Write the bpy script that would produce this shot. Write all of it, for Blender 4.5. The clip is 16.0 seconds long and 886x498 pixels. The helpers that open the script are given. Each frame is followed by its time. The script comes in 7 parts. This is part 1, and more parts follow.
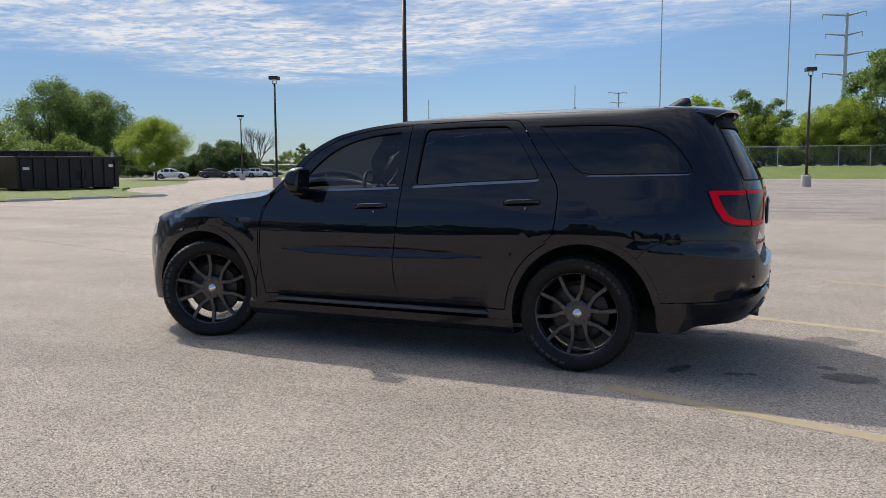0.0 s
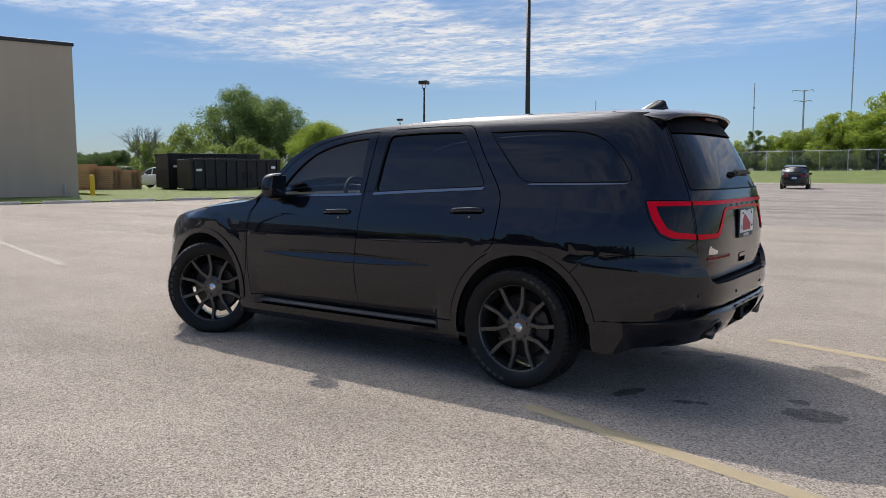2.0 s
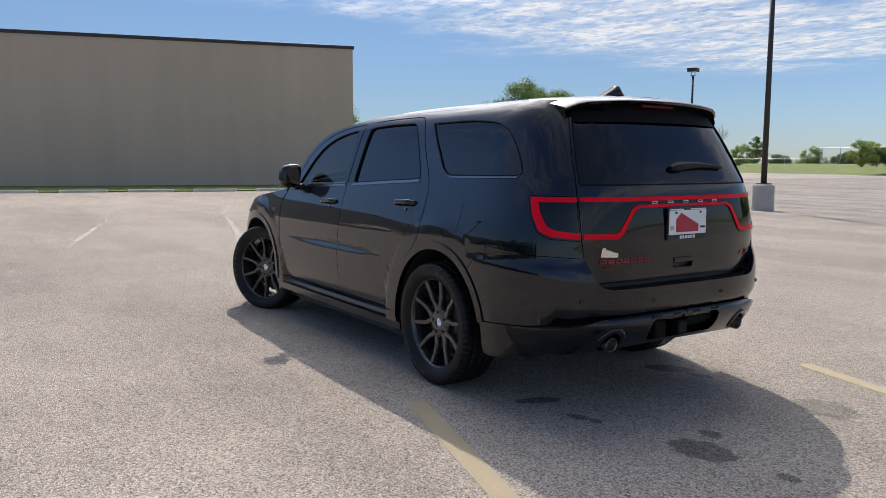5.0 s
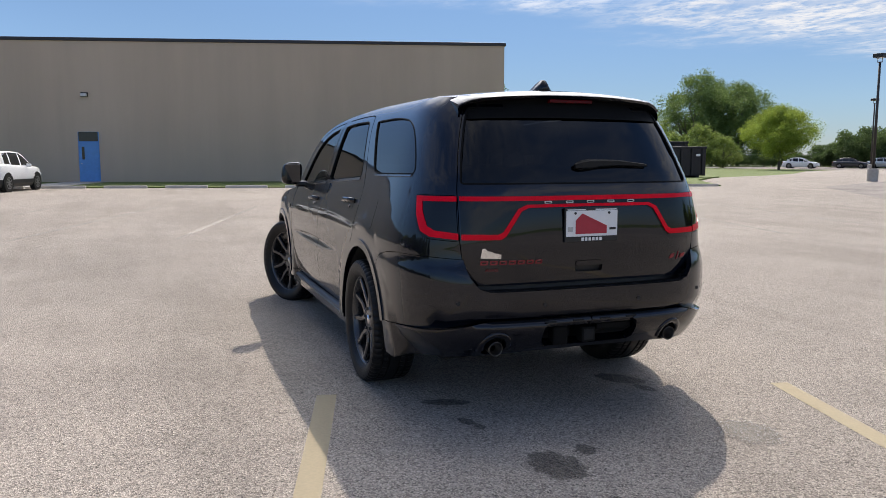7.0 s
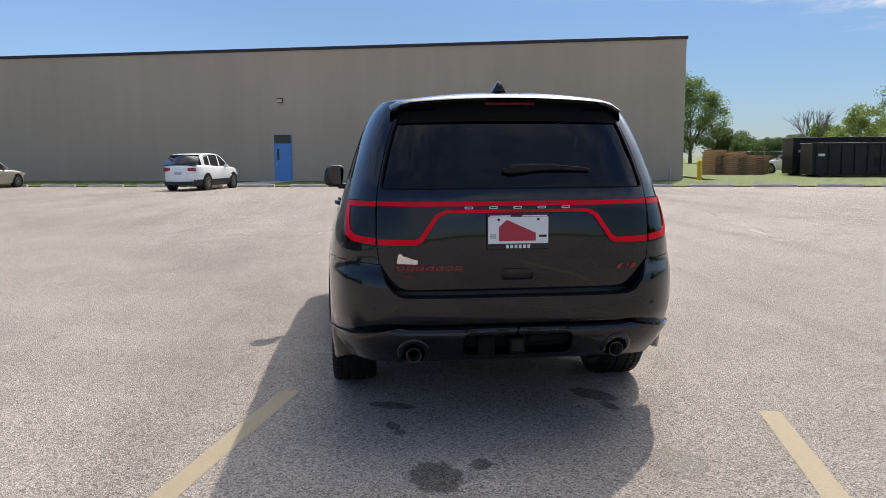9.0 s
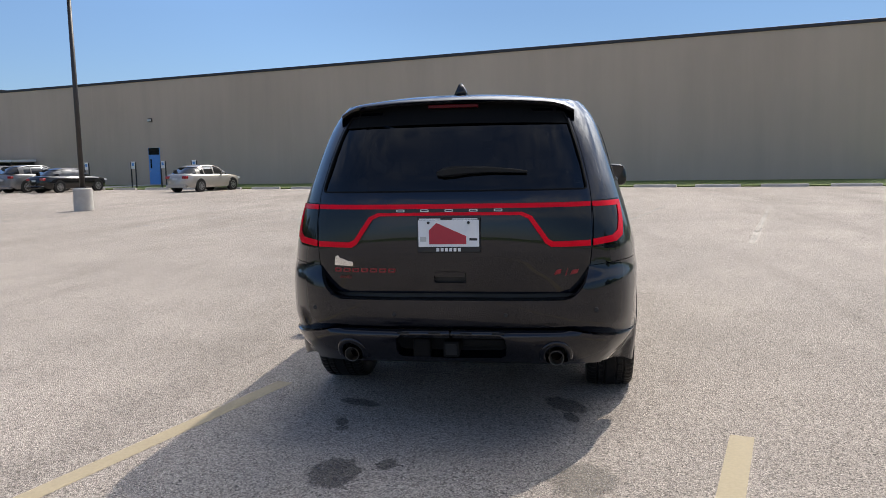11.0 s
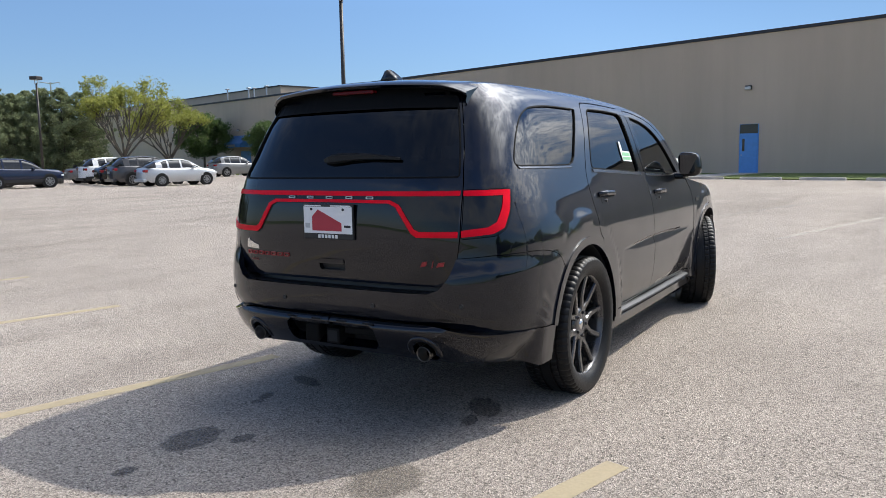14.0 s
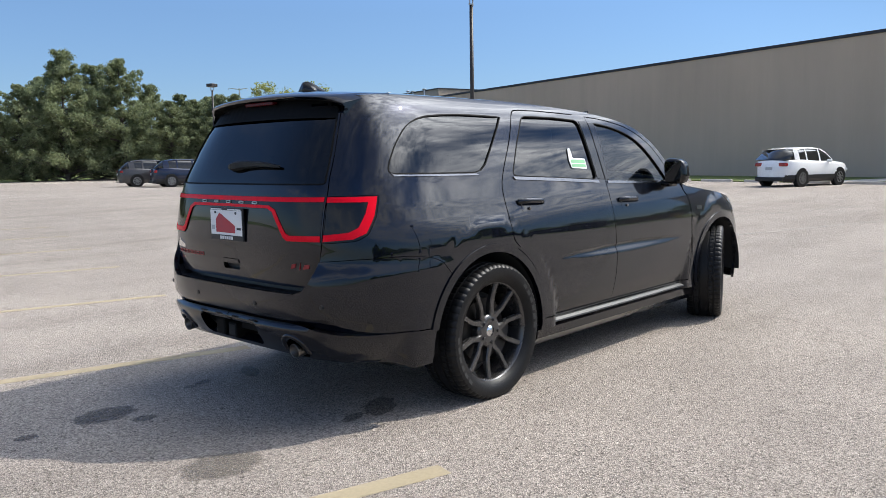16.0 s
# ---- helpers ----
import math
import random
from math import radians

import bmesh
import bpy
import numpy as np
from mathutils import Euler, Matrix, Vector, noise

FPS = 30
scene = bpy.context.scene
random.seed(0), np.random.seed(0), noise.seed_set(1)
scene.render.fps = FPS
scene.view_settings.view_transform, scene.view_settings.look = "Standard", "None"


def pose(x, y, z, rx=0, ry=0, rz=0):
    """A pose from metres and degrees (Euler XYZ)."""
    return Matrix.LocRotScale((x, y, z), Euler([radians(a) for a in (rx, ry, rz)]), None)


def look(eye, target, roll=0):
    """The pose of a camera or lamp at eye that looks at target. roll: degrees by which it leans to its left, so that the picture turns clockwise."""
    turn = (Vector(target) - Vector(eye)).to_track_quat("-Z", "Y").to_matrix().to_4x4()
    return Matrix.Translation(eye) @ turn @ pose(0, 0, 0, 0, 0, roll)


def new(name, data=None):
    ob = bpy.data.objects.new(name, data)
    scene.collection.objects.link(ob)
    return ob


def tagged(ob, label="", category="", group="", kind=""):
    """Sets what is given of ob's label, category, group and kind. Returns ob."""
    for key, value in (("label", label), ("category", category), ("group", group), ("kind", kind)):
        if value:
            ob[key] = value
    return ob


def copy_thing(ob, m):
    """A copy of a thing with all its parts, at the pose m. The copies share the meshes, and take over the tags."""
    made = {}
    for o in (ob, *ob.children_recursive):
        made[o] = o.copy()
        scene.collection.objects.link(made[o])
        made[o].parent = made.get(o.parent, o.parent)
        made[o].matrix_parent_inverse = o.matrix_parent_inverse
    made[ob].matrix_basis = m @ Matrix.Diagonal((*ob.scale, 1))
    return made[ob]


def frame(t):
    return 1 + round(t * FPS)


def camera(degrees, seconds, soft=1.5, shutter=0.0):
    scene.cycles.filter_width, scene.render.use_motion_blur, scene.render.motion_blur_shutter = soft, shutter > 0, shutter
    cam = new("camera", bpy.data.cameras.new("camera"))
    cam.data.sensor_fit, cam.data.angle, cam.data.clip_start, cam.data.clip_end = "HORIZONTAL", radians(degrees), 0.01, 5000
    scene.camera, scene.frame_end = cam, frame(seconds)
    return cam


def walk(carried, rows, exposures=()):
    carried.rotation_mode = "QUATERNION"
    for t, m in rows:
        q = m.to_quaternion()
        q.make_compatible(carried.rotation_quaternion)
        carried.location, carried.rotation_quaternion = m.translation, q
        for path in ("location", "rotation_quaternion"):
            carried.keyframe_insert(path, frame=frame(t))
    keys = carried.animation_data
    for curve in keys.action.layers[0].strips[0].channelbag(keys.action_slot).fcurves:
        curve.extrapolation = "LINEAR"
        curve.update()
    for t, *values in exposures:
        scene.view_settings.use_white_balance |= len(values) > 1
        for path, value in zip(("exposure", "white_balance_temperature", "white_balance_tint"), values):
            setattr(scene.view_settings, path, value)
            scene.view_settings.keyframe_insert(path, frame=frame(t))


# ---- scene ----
cam = camera(59.5, 16.0, soft=0.85)
PATH = [
    (0, (1.165, -5.854, 1.338), (0.381, -4.026, 1.129), -0.3),
    (0.5, (1.482, -5.713, 1.343), (0.599, -3.93, 1.136), -0.3),
    (1, (1.762, -5.486, 1.364), (0.786, -3.752, 1.159), -0.2),
    (1.5, (2.143, -5.312, 1.364), (1.08, -3.631, 1.161), -0.1),
    (2, (2.387, -5.076, 1.364), (1.234, -3.454, 1.162), -0.1),
    (2.5, (2.647, -4.819, 1.37), (1.405, -3.265, 1.164), -0.1),
    (3, (2.991, -4.592, 1.382), (1.662, -3.112, 1.17), -0.1),
    (3.5, (3.206, -4.291, 1.373), (1.789, -2.897, 1.151), 0.0),
    (4, (3.516, -4.005, 1.368), (2.013, -2.707, 1.135), 0.0),
    (4.2, (3.624, -3.896, 1.356), (2.084, -2.64, 1.128), 0.1),
    (6.3, (4.363, -2.613, 1.389), (2.562, -1.776, 1.151), -0.2),
    (6.5, (4.448, -2.455, 1.377), (2.628, -1.659, 1.14), -0.2),
    (7, (4.604, -2.125, 1.379), (2.744, -1.43, 1.146), 0.0),
    (7.5, (4.661, -1.79, 1.39), (2.763, -1.204, 1.16), 0.1),
    (8, (4.821, -1.419, 1.39), (2.891, -0.945, 1.163), 0.1),
    (8.2, (4.864, -1.28, 1.406), (2.923, -0.858, 1.175), 0.0),
    (10.3, (4.916, 0.074, 1.392), (2.933, -0.057, 1.168), -0.8),
    (10.5, (4.903, 0.231, 1.386), (2.924, 0.048, 1.161), -0.9),
    (11, (4.898, 0.575, 1.401), (2.936, 0.261, 1.175), -1.2),
    (11.5, (4.752, 0.868, 1.393), (2.814, 0.43, 1.168), -1.3),
    (12, (4.696, 1.239, 1.38), (2.79, 0.677, 1.155), -1.3),
    (12.5, (4.599, 1.542, 1.381), (2.732, 0.86, 1.154), -1.3),
    (13, (4.43, 1.806, 1.39), (2.611, 1.008, 1.157), -1.3),
    (13.5, (4.322, 2.192, 1.374), (2.558, 1.279, 1.139), -1.2),
    (14, (4.129, 2.465, 1.349), (2.425, 1.445, 1.111), -1.1),
    (14.5, (3.951, 2.785, 1.365), (2.31, 1.668, 1.127), -1.1),
    (15, (3.79, 3.109, 1.376), (2.208, 1.908, 1.142), -1.0),
    (15.5, (3.564, 3.339, 1.367), (2.043, 2.061, 1.136), -0.9),
    (16, (3.375, 3.692, 1.36), (1.921, 2.337, 1.132), -0.9),
]
walk(cam, [(t, look(eye, target, roll)) for t, eye, target, roll in PATH],
     exposures=[(0, 0.0, 6970, 10), (4, 0.05, 7020, 11), (8, 0.16, 7000, 11), (10.5, 0.19, 6960, 10), (12.5, 0.23, 6780, 9), (14, 0.29, 6700, 8), (16, 0.31, 6620, 8)])

# ---- world, sun and exposure ----
CLOUD_SHIFT = (0.0, 0.0, 0.0)
SUN_AZ, SUN_EL = 152.0, 47.6   # towards the sun: counter-clockwise from +x, and above the horizon
world = bpy.data.worlds.new("sky")
scene.world = world
world.use_nodes = True
wn, wl = world.node_tree.nodes, world.node_tree.links
wn.clear()
w_out = wn.new("ShaderNodeOutputWorld")
w_bg = wn.new("ShaderNodeBackground")
sky = wn.new("ShaderNodeTexSky")
sky.sky_type, sky.sun_disc = "NISHITA", False
sky.sun_elevation, sky.sun_rotation = radians(SUN_EL), radians(90 - SUN_AZ)
sky.air_density, sky.dust_density, sky.ozone_density = 1.0, 0.0, 1.6
w_bg.inputs["Strength"].default_value = 0.098
wl.new(w_bg.outputs[0], w_out.inputs[0])


# thin broken cloud on a flat layer high above
w_tc = wn.new("ShaderNodeTexCoord")
w_sep = wn.new("ShaderNodeSeparateXYZ")
wl.new(w_tc.outputs["Generated"], w_sep.inputs[0])
w_zc = wn.new("ShaderNodeMath"); w_zc.operation = "MAXIMUM"; w_zc.inputs[1].default_value = 0.03
wl.new(w_sep.outputs["Z"], w_zc.inputs[0])
w_div = wn.new("ShaderNodeVectorMath"); w_div.operation = "DIVIDE"
w_cz = wn.new("ShaderNodeCombineXYZ")
for k in range(3):
    wl.new(w_zc.outputs[0], w_cz.inputs[k])
wl.new(w_tc.outputs["Generated"], w_div.inputs[0])
wl.new(w_cz.outputs[0], w_div.inputs[1])


def wnoise(scale, detail, rough, stretch=(1, 1, 1), shift=(0, 0, 0), dist=0.0):
    m = wn.new("ShaderNodeMapping")
    m.inputs["Scale"].default_value = stretch
    m.inputs["Location"].default_value = shift
    m.inputs["Rotation"].default_value = (0, 0, radians(25))
    wl.new(w_div.outputs[0], m.inputs[0])
    t = wn.new("ShaderNodeTexNoise")
    t.inputs["Scale"].default_value, t.inputs["Detail"].default_value = scale, detail
    t.inputs["Roughness"].default_value, t.inputs["Distortion"].default_value = rough, dist
    wl.new(m.outputs[0], t.inputs["Vector"])
    return t.outputs["Fac"]


def wramp(sock, lo, hi):
    r = wn.new("ShaderNodeMapRange")
    r.interpolation_type = "SMOOTHSTEP"
    r.inputs["From Min"].default_value, r.inputs["From Max"].default_value = lo, hi
    wl.new(sock, r.inputs["Value"])
    return r.outputs["Result"]


def wmul(a, b):
    m = wn.new("ShaderNodeMath"); m.operation = "MULTIPLY"
    for k, v in enumerate((a, b)):
        if isinstance(v, (int, float)):
            m.inputs[k].default_value = v
        else:
            wl.new(v, m.inputs[k])
    return m.outputs[0]


# a broken deck overhead and to the north-west, ending in the open to the south and far off
def wdot(az):
    d = wn.new("ShaderNodeVectorMath"); d.operation = "DOT_PRODUCT"
    d.inputs[1].default_value = (math.cos(radians(az)), math.sin(radians(az)), 0)
    wl.new(w_div.outputs[0], d.inputs[0])
    return d.outputs["Value"]


def wadd(a, b, k):
    m = wn.new("ShaderNodeMath"); m.operation = "MULTIPLY_ADD"
    wl.new(a, m.inputs[0]); m.inputs[1].default_value = k
    wl.new(b, m.inputs[2])
    return m.outputs[0]


edge = wnoise(0.45, 4, 0.6, shift=CLOUD_SHIFT)
edge2 = wnoise(0.9, 4, 0.6, shift=(7.3, 2.1, 0))
near_side = wramp(wadd(edge2, wdot(72), 1.6), -0.7, 0.9)
west_edge = wramp(wadd(edge, wdot(190), 3.4), 6.9, 5.4)
east_edge = wramp(wadd(edge2, wdot(60), 2.0), 6.3, 4.8)
far_edge = wramp(wadd(edge, wdot(108), 3.0), 11.8, 9.4)
holes = wramp(wnoise(0.75, 4, 0.55, shift=(4, 1, 0)), 0.32, 0.50)
low_deck = wmul(wmul(wmul(near_side, west_edge), far_edge), east_edge)
high_deck = wmul(wmul(wramp(w_sep.outputs["Z"], 0.32, 0.50), 0.95), wramp(wnoise(1.5, 5, 0.6, stretch=(1.0, 1.6, 1), shift=(2.2, 5.1, 0), dist=0.4), 0.43, 0.58))      # higher up the deck reaches all round
w_max = wn.new("ShaderNodeMath"); w_max.operation = "MAXIMUM"
wl.new(low_deck, w_max.inputs[0])
wl.new(high_deck, w_max.inputs[1])
# overhead and eastward it opens into clear blue
east_gap = wramp(wadd(edge2, wdot(0), 0.8), 0.45, 1.05)
w_open = wn.new("ShaderNodeMath"); w_open.operation = "SUBTRACT"; w_open.inputs[0].default_value = 1.0
wl.new(wmul(wmul(wramp(w_sep.outputs["Z"], 0.30, 0.50), east_gap), 0.8), w_open.inputs[1])
south_gap = wramp(wadd(edge2, wdot(262), 0.8), 0.7, 1.4)
w_open2 = wn.new("ShaderNodeMath"); w_open2.operation = "SUBTRACT"; w_open2.inputs[0].default_value = 1.0
wl.new(wmul(wmul(wramp(w_sep.outputs["Z"], 0.25, 0.40), south_gap), 0.65), w_open2.inputs[1])
big = wmul(wmul(wmul(w_max.outputs[0], holes), w_open.outputs[0]), w_open2.outputs[0])
streaks = wramp(wnoise(2.0, 8, 0.62, stretch=(1.0, 1.8, 1), dist=0.7), 0.40, 0.62)
mottle = wramp(wnoise(8.5, 4, 0.6, stretch=(1.0, 1.25, 1), dist=0.2), 0.22, 0.62)
w_body = wn.new("ShaderNodeMath"); w_body.operation = "MULTIPLY_ADD"
wl.new(streaks, w_body.inputs[0]); w_body.inputs[1].default_value = 0.62; w_body.inputs[2].default_value = 0.38
tex = wmul(w_body.outputs[0], mottle)
w_add = wn.new("ShaderNodeMath"); w_add.operation = "MULTIPLY_ADD"
wl.new(tex, w_add.inputs[0]); w_add.inputs[1].default_value = 0.93; w_add.inputs[2].default_value = 0.05
thick = wramp(w_sep.outputs["Z"], 0.19, 0.40)    # seen from below, nearer overhead, the deck closes up
w_thick = wn.new("ShaderNodeMath"); w_thick.operation = "MULTIPLY_ADD"; w_thick.use_clamp = True
wl.new(thick, w_thick.inputs[0]); w_thick.inputs[1].default_value = 0.12
wl.new(w_add.outputs[0], w_thick.inputs[2])
cloud = wmul(wmul(big, w_thick.outputs[0]), 0.95)
# thin cloud shines brightest about the sun
w_sd = wn.new("ShaderNodeVectorMath"); w_sd.operation = "DOT_PRODUCT"
w_sd.inputs[1].default_value = (math.cos(radians(SUN_AZ)) * math.cos(radians(SUN_EL)), math.sin(radians(SUN_AZ)) * math.cos(radians(SUN_EL)), math.sin(radians(SUN_EL)))
wl.new(w_tc.outputs["Generated"], w_sd.inputs[0])
w_gl = wn.new("ShaderNodeMapRange")
w_gl.interpolation_type = "SMOOTHSTEP"
w_gl.inputs["From Min"].default_value, w_gl.inputs["From Max"].default_value = 0.78, 1.0
w_gl.inputs["To Min"].default_value, w_gl.inputs["To Max"].default_value = 1.0, 8.5
wl.new(w_sd.outputs["Value"], w_gl.inputs["Value"])
w_cc = wn.new("ShaderNodeMixRGB"); w_cc.blend_type = "MULTIPLY"; w_cc.inputs["Fac"].default_value = 1.0
w_cc.inputs["Color1"].default_value = (8.5, 8.75, 9.3, 1)
wl.new(w_gl.outputs["Result"], w_cc.inputs["Color2"])
w_mix = wn.new("ShaderNodeMixRGB")
wl.new(w_cc.outputs[0], w_mix.inputs["Color2"])
wl.new(cloud, w_mix.inputs["Fac"])
w_hs = wn.new("ShaderNodeHueSaturation")
w_hs.inputs["Saturation"].default_value = 1.06
wl.new(sky.outputs[0], w_hs.inputs["Color"])
w_tn = wn.new("ShaderNodeMixRGB"); w_tn.blend_type = "MULTIPLY"; w_tn.inputs["Fac"].default_value = 1.0
w_tn.inputs["Color2"].default_value = (1.20, 1.32, 1.56, 1)
wl.new(w_hs.outputs[0], w_tn.inputs["Color1"])
w_gr = wn.new("ShaderNodeValToRGB")   # clear blue down to the horizon
for k, (p, c) in enumerate(((0.0, (0.36, 0.42, 0.56)), (0.07, (0.48, 0.54, 0.64)), (0.18, (0.64, 0.67, 0.71)), (0.32, (0.96, 0.98, 1.02)))):
    e = w_gr.color_ramp.elements[k] if k < 2 else w_gr.color_ramp.elements.new(p)
    e.position, e.color = p, (*c, 1)
wl.new(w_sep.outputs["Z"], w_gr.inputs["Fac"])
w_tg = wn.new("ShaderNodeMixRGB"); w_tg.blend_type = "MULTIPLY"; w_tg.inputs["Fac"].default_value = 1.0
wl.new(w_tn.outputs[0], w_tg.inputs["Color1"])
wl.new(w_gr.outputs["Color"], w_tg.inputs["Color2"])
w_hz = wn.new("ShaderNodeMapRange")    # the haze below the sun is thin
w_hz.interpolation_type = "SMOOTHSTEP"
w_hz.inputs["From Min"].default_value, w_hz.inputs["From Max"].default_value = 0.52, 0.74
w_hz.inputs["To Min"].default_value, w_hz.inputs["To Max"].default_value = 1.0, 0.76
wl.new(w_sd.outputs["Value"], w_hz.inputs["Value"])
w_th = wn.new("ShaderNodeMixRGB"); w_th.blend_type = "MULTIPLY"; w_th.inputs["Fac"].default_value = 1.0
wl.new(w_tg.outputs[0], w_th.inputs["Color1"])
wl.new(w_hz.outputs["Result"], w_th.inputs["Color2"])
wl.new(w_th.outputs[0], w_mix.inputs["Color1"])
wl.new(w_mix.outputs[0], w_bg.inputs["Color"])

sun = new("sun", bpy.data.lights.new("sun", "SUN"))
sun.data.energy, sun.data.angle, sun.data.color = 3.5, radians(0.6), (1.0, 0.955, 0.89)
sa, se = radians(SUN_AZ), radians(SUN_EL)
sun.matrix_world = look((0, 0, 60), (-math.cos(sa) * math.cos(se), -math.sin(sa) * math.cos(se), 60 - math.sin(se)))
scene.view_settings.exposure = 0.0

# ---- materials ----
def nodes_of(name):
    m = bpy.data.materials.new(name)
    m.use_nodes = True
    return m, m.node_tree.nodes, m.node_tree.links, m.node_tree.nodes["Principled BSDF"]


def noise_fac(n, l, scale, detail=4, rough=0.55, vec="Object", stretch=(1, 1, 1), dist=0.0):
    tc = n.new("ShaderNodeTexCoord")
    mp = n.new("ShaderNodeMapping")
    mp.inputs["Scale"].default_value = stretch
    l.new(tc.outputs[vec], mp.inputs[0])
    t = n.new("ShaderNodeTexNoise")
    t.inputs["Scale"].default_value, t.inputs["Detail"].default_value = scale, detail
    t.inputs["Roughness"].default_value, t.inputs["Distortion"].default_value = rough, dist
    l.new(mp.outputs[0], t.inputs["Vector"])
    return t.outputs["Fac"]


def ramp(n, l, sock, stops):
    r = n.new("ShaderNodeValToRGB")
    e = r.color_ramp.elements
    while len(e) < len(stops):
        e.new(0.5)
    for k, (p, c) in enumerate(stops):
        e[k].position = p
        e[k].color = (*c, 1) if not isinstance(c, (int, float)) else (c, c, c, 1)
    l.new(sock, r.inputs[0])
    return r.outputs[0]


def mixc(n, l, fac, a, b, mode="MIX"):
    m = n.new("ShaderNodeMixRGB")
    m.blend_type = mode
    for k, v in (("Fac", fac), ("Color1", a), ("Color2", b)):
        if isinstance(v, (int, float)):
            m.inputs[k].default_value = v if k == "Fac" else (v, v, v, 1)
        elif isinstance(v, tuple):
            m.inputs[k].default_value = (*v, 1)
        else:
            l.new(v, m.inputs[k])
    return m.outputs[0]


def bump(n, l, sock, b, strength=0.3, distance=0.01):
    u = n.new("ShaderNodeBump")
    u.inputs["Strength"].default_value, u.inputs["Distance"].default_value = strength, distance
    l.new(sock, u.inputs["Height"])
    l.new(u.outputs[0], b.inputs["Normal"])
    return u


def plain(name, color, rough=0.5, metal=0.0, coat=0.0, var=0.12, scale=6.0, bumps=0.0, spec=0.5, coat_rough=0.03):
    """A surface with a coarse and a fine variation of its colour."""
    m, n, l, b = nodes_of(name)
    lo = tuple(c * (1 - var) for c in color)
    hi = tuple(min(1, c * (1 + var)) for c in color)
    f1 = noise_fac(n, l, scale, 3)
    f2 = noise_fac(n, l, scale * 14, 3)
    c1 = ramp(n, l, f1, ((0.3, lo), (0.7, hi)))
    c2 = mixc(n, l, 0.35, c1, ramp(n, l, f2, ((0.3, lo), (0.7, hi))))
    l.new(c2, b.inputs["Base Color"])
    rr = n.new("ShaderNodeMapRange")
    rr.inputs["To Min"].default_value, rr.inputs["To Max"].default_value = rough * 0.85, min(1, rough * 1.15)
    l.new(f1, rr.inputs["Value"])
    l.new(rr.outputs[0], b.inputs["Roughness"])
    b.inputs["Metallic"].default_value = metal
    b.inputs["Specular IOR Level"].default_value = spec
    b.inputs["Coat Weight"].default_value = coat
    b.inputs["Coat Roughness"].default_value = coat_rough
    if bumps:
        bump(n, l, f2, b, bumps, 0.01)
    return m


def lot_surface(name, light, dark, tint, wear=0.5, relief=0.5):
    """Worn asphalt with pale stone showing: specks, patches, tyre-dark bands, hairline cracks."""
    m, n, l, b = nodes_of(name)
    tc = n.new("ShaderNodeTexCoord")
    v = n.new("ShaderNodeTexVoronoi")
    v.inputs["Scale"].default_value = 150.0
    l.new(tc.outputs["Object"], v.inputs["Vector"])
    v2 = n.new("ShaderNodeTexVoronoi")
    v2.inputs["Scale"].default_value = 96.0
    l.new(tc.outputs["Object"], v2.inputs["Vector"])
    sp = n.new("ShaderNodeSeparateColor")
    l.new(v.outputs["Color"], sp.inputs[0])
    sp2 = n.new("ShaderNodeSeparateColor")
    l.new(v2.outputs["Color"], sp2.inputs[0])
    # the specks' dark end also paints the shade in pits between stones
    stone = ramp(n, l, sp.outputs[0], ((0.0, dark), (0.35, tuple(0.5 * a + 0.5 * c for a, c in zip(light, dark))), (0.75, light), (1.0, tuple(min(1, c * 1.45) for c in light))))
    stone2 = ramp(n, l, sp2.outputs[1], ((0.0, dark), (0.25, light), (0.9, light), (1.0, tuple(min(1, c * 1.3) for c in light))))
    c = mixc(n, l, 0.32, stone, stone2)
    big = noise_fac(n, l, 0.10, 5, 0.6, stretch=(1, 1, 1))
    mid = noise_fac(n, l, 0.9, 5, 0.6)
    band = noise_fac(n, l, 0.35, 4, 0.55, stretch=(0.25, 2.2, 1), dist=0.4)
    c = mixc(n, l, 1.0, c, ramp(n, l, big, ((0.3, 0.86), (0.7, 1.1))), "MULTIPLY")
    c = mixc(n, l, wear, c, ramp(n, l, mid, ((0.32, 0.80), (0.62, 1.08))), "MULTIPLY")
    c = mixc(n, l, wear, c, ramp(n, l, band, ((0.36, 0.74), (0.52, 1.03))), "MULTIPLY")
    c = mixc(n, l, 1.0, c, tint, "MULTIPLY")
    cr = n.new("ShaderNodeTexVoronoi")
    cr.feature = "DISTANCE_TO_EDGE"
    cr.inputs["Scale"].default_value = 0.16
    wob = n.new("ShaderNodeTexNoise")
    wob.inputs["Scale"].default_value, wob.inputs["Detail"].default_value = 0.7, 5
    l.new(tc.outputs["Object"], wob.inputs["Vector"])
    ad = n.new("ShaderNodeVectorMath")
    ad.operation = "MULTIPLY_ADD"
    ad.inputs[1].default_value = (2.4, 2.4, 0)
    l.new(wob.outputs["Color"], ad.inputs[0])
    l.new(tc.outputs["Object"], ad.inputs[2])
    l.new(ad.outputs[0], cr.inputs["Vector"])
    crack = ramp(n, l, cr.outputs["Distance"], ((0.0, 0.0), (0.0022, 1.0)))
    keep = ramp(n, l, noise_fac(n, l, 0.22, 3), ((0.50, 1.0), (0.58, 0.0)))
    cm = mixc(n, l, 1.0, crack, keep, "LIGHTEN")
    c = mixc(n, l, 0.18, c, mixc(n, l, 1.0, c, cm, "MULTIPLY"))
    l.new(c, b.inputs["Base Color"])
    b.inputs["Roughness"].default_value = 0.9
    b.inputs["Specular IOR Level"].default_value = 0.25
    bump(n, l, v.outputs["Distance"], b, relief, 0.006)
    return m


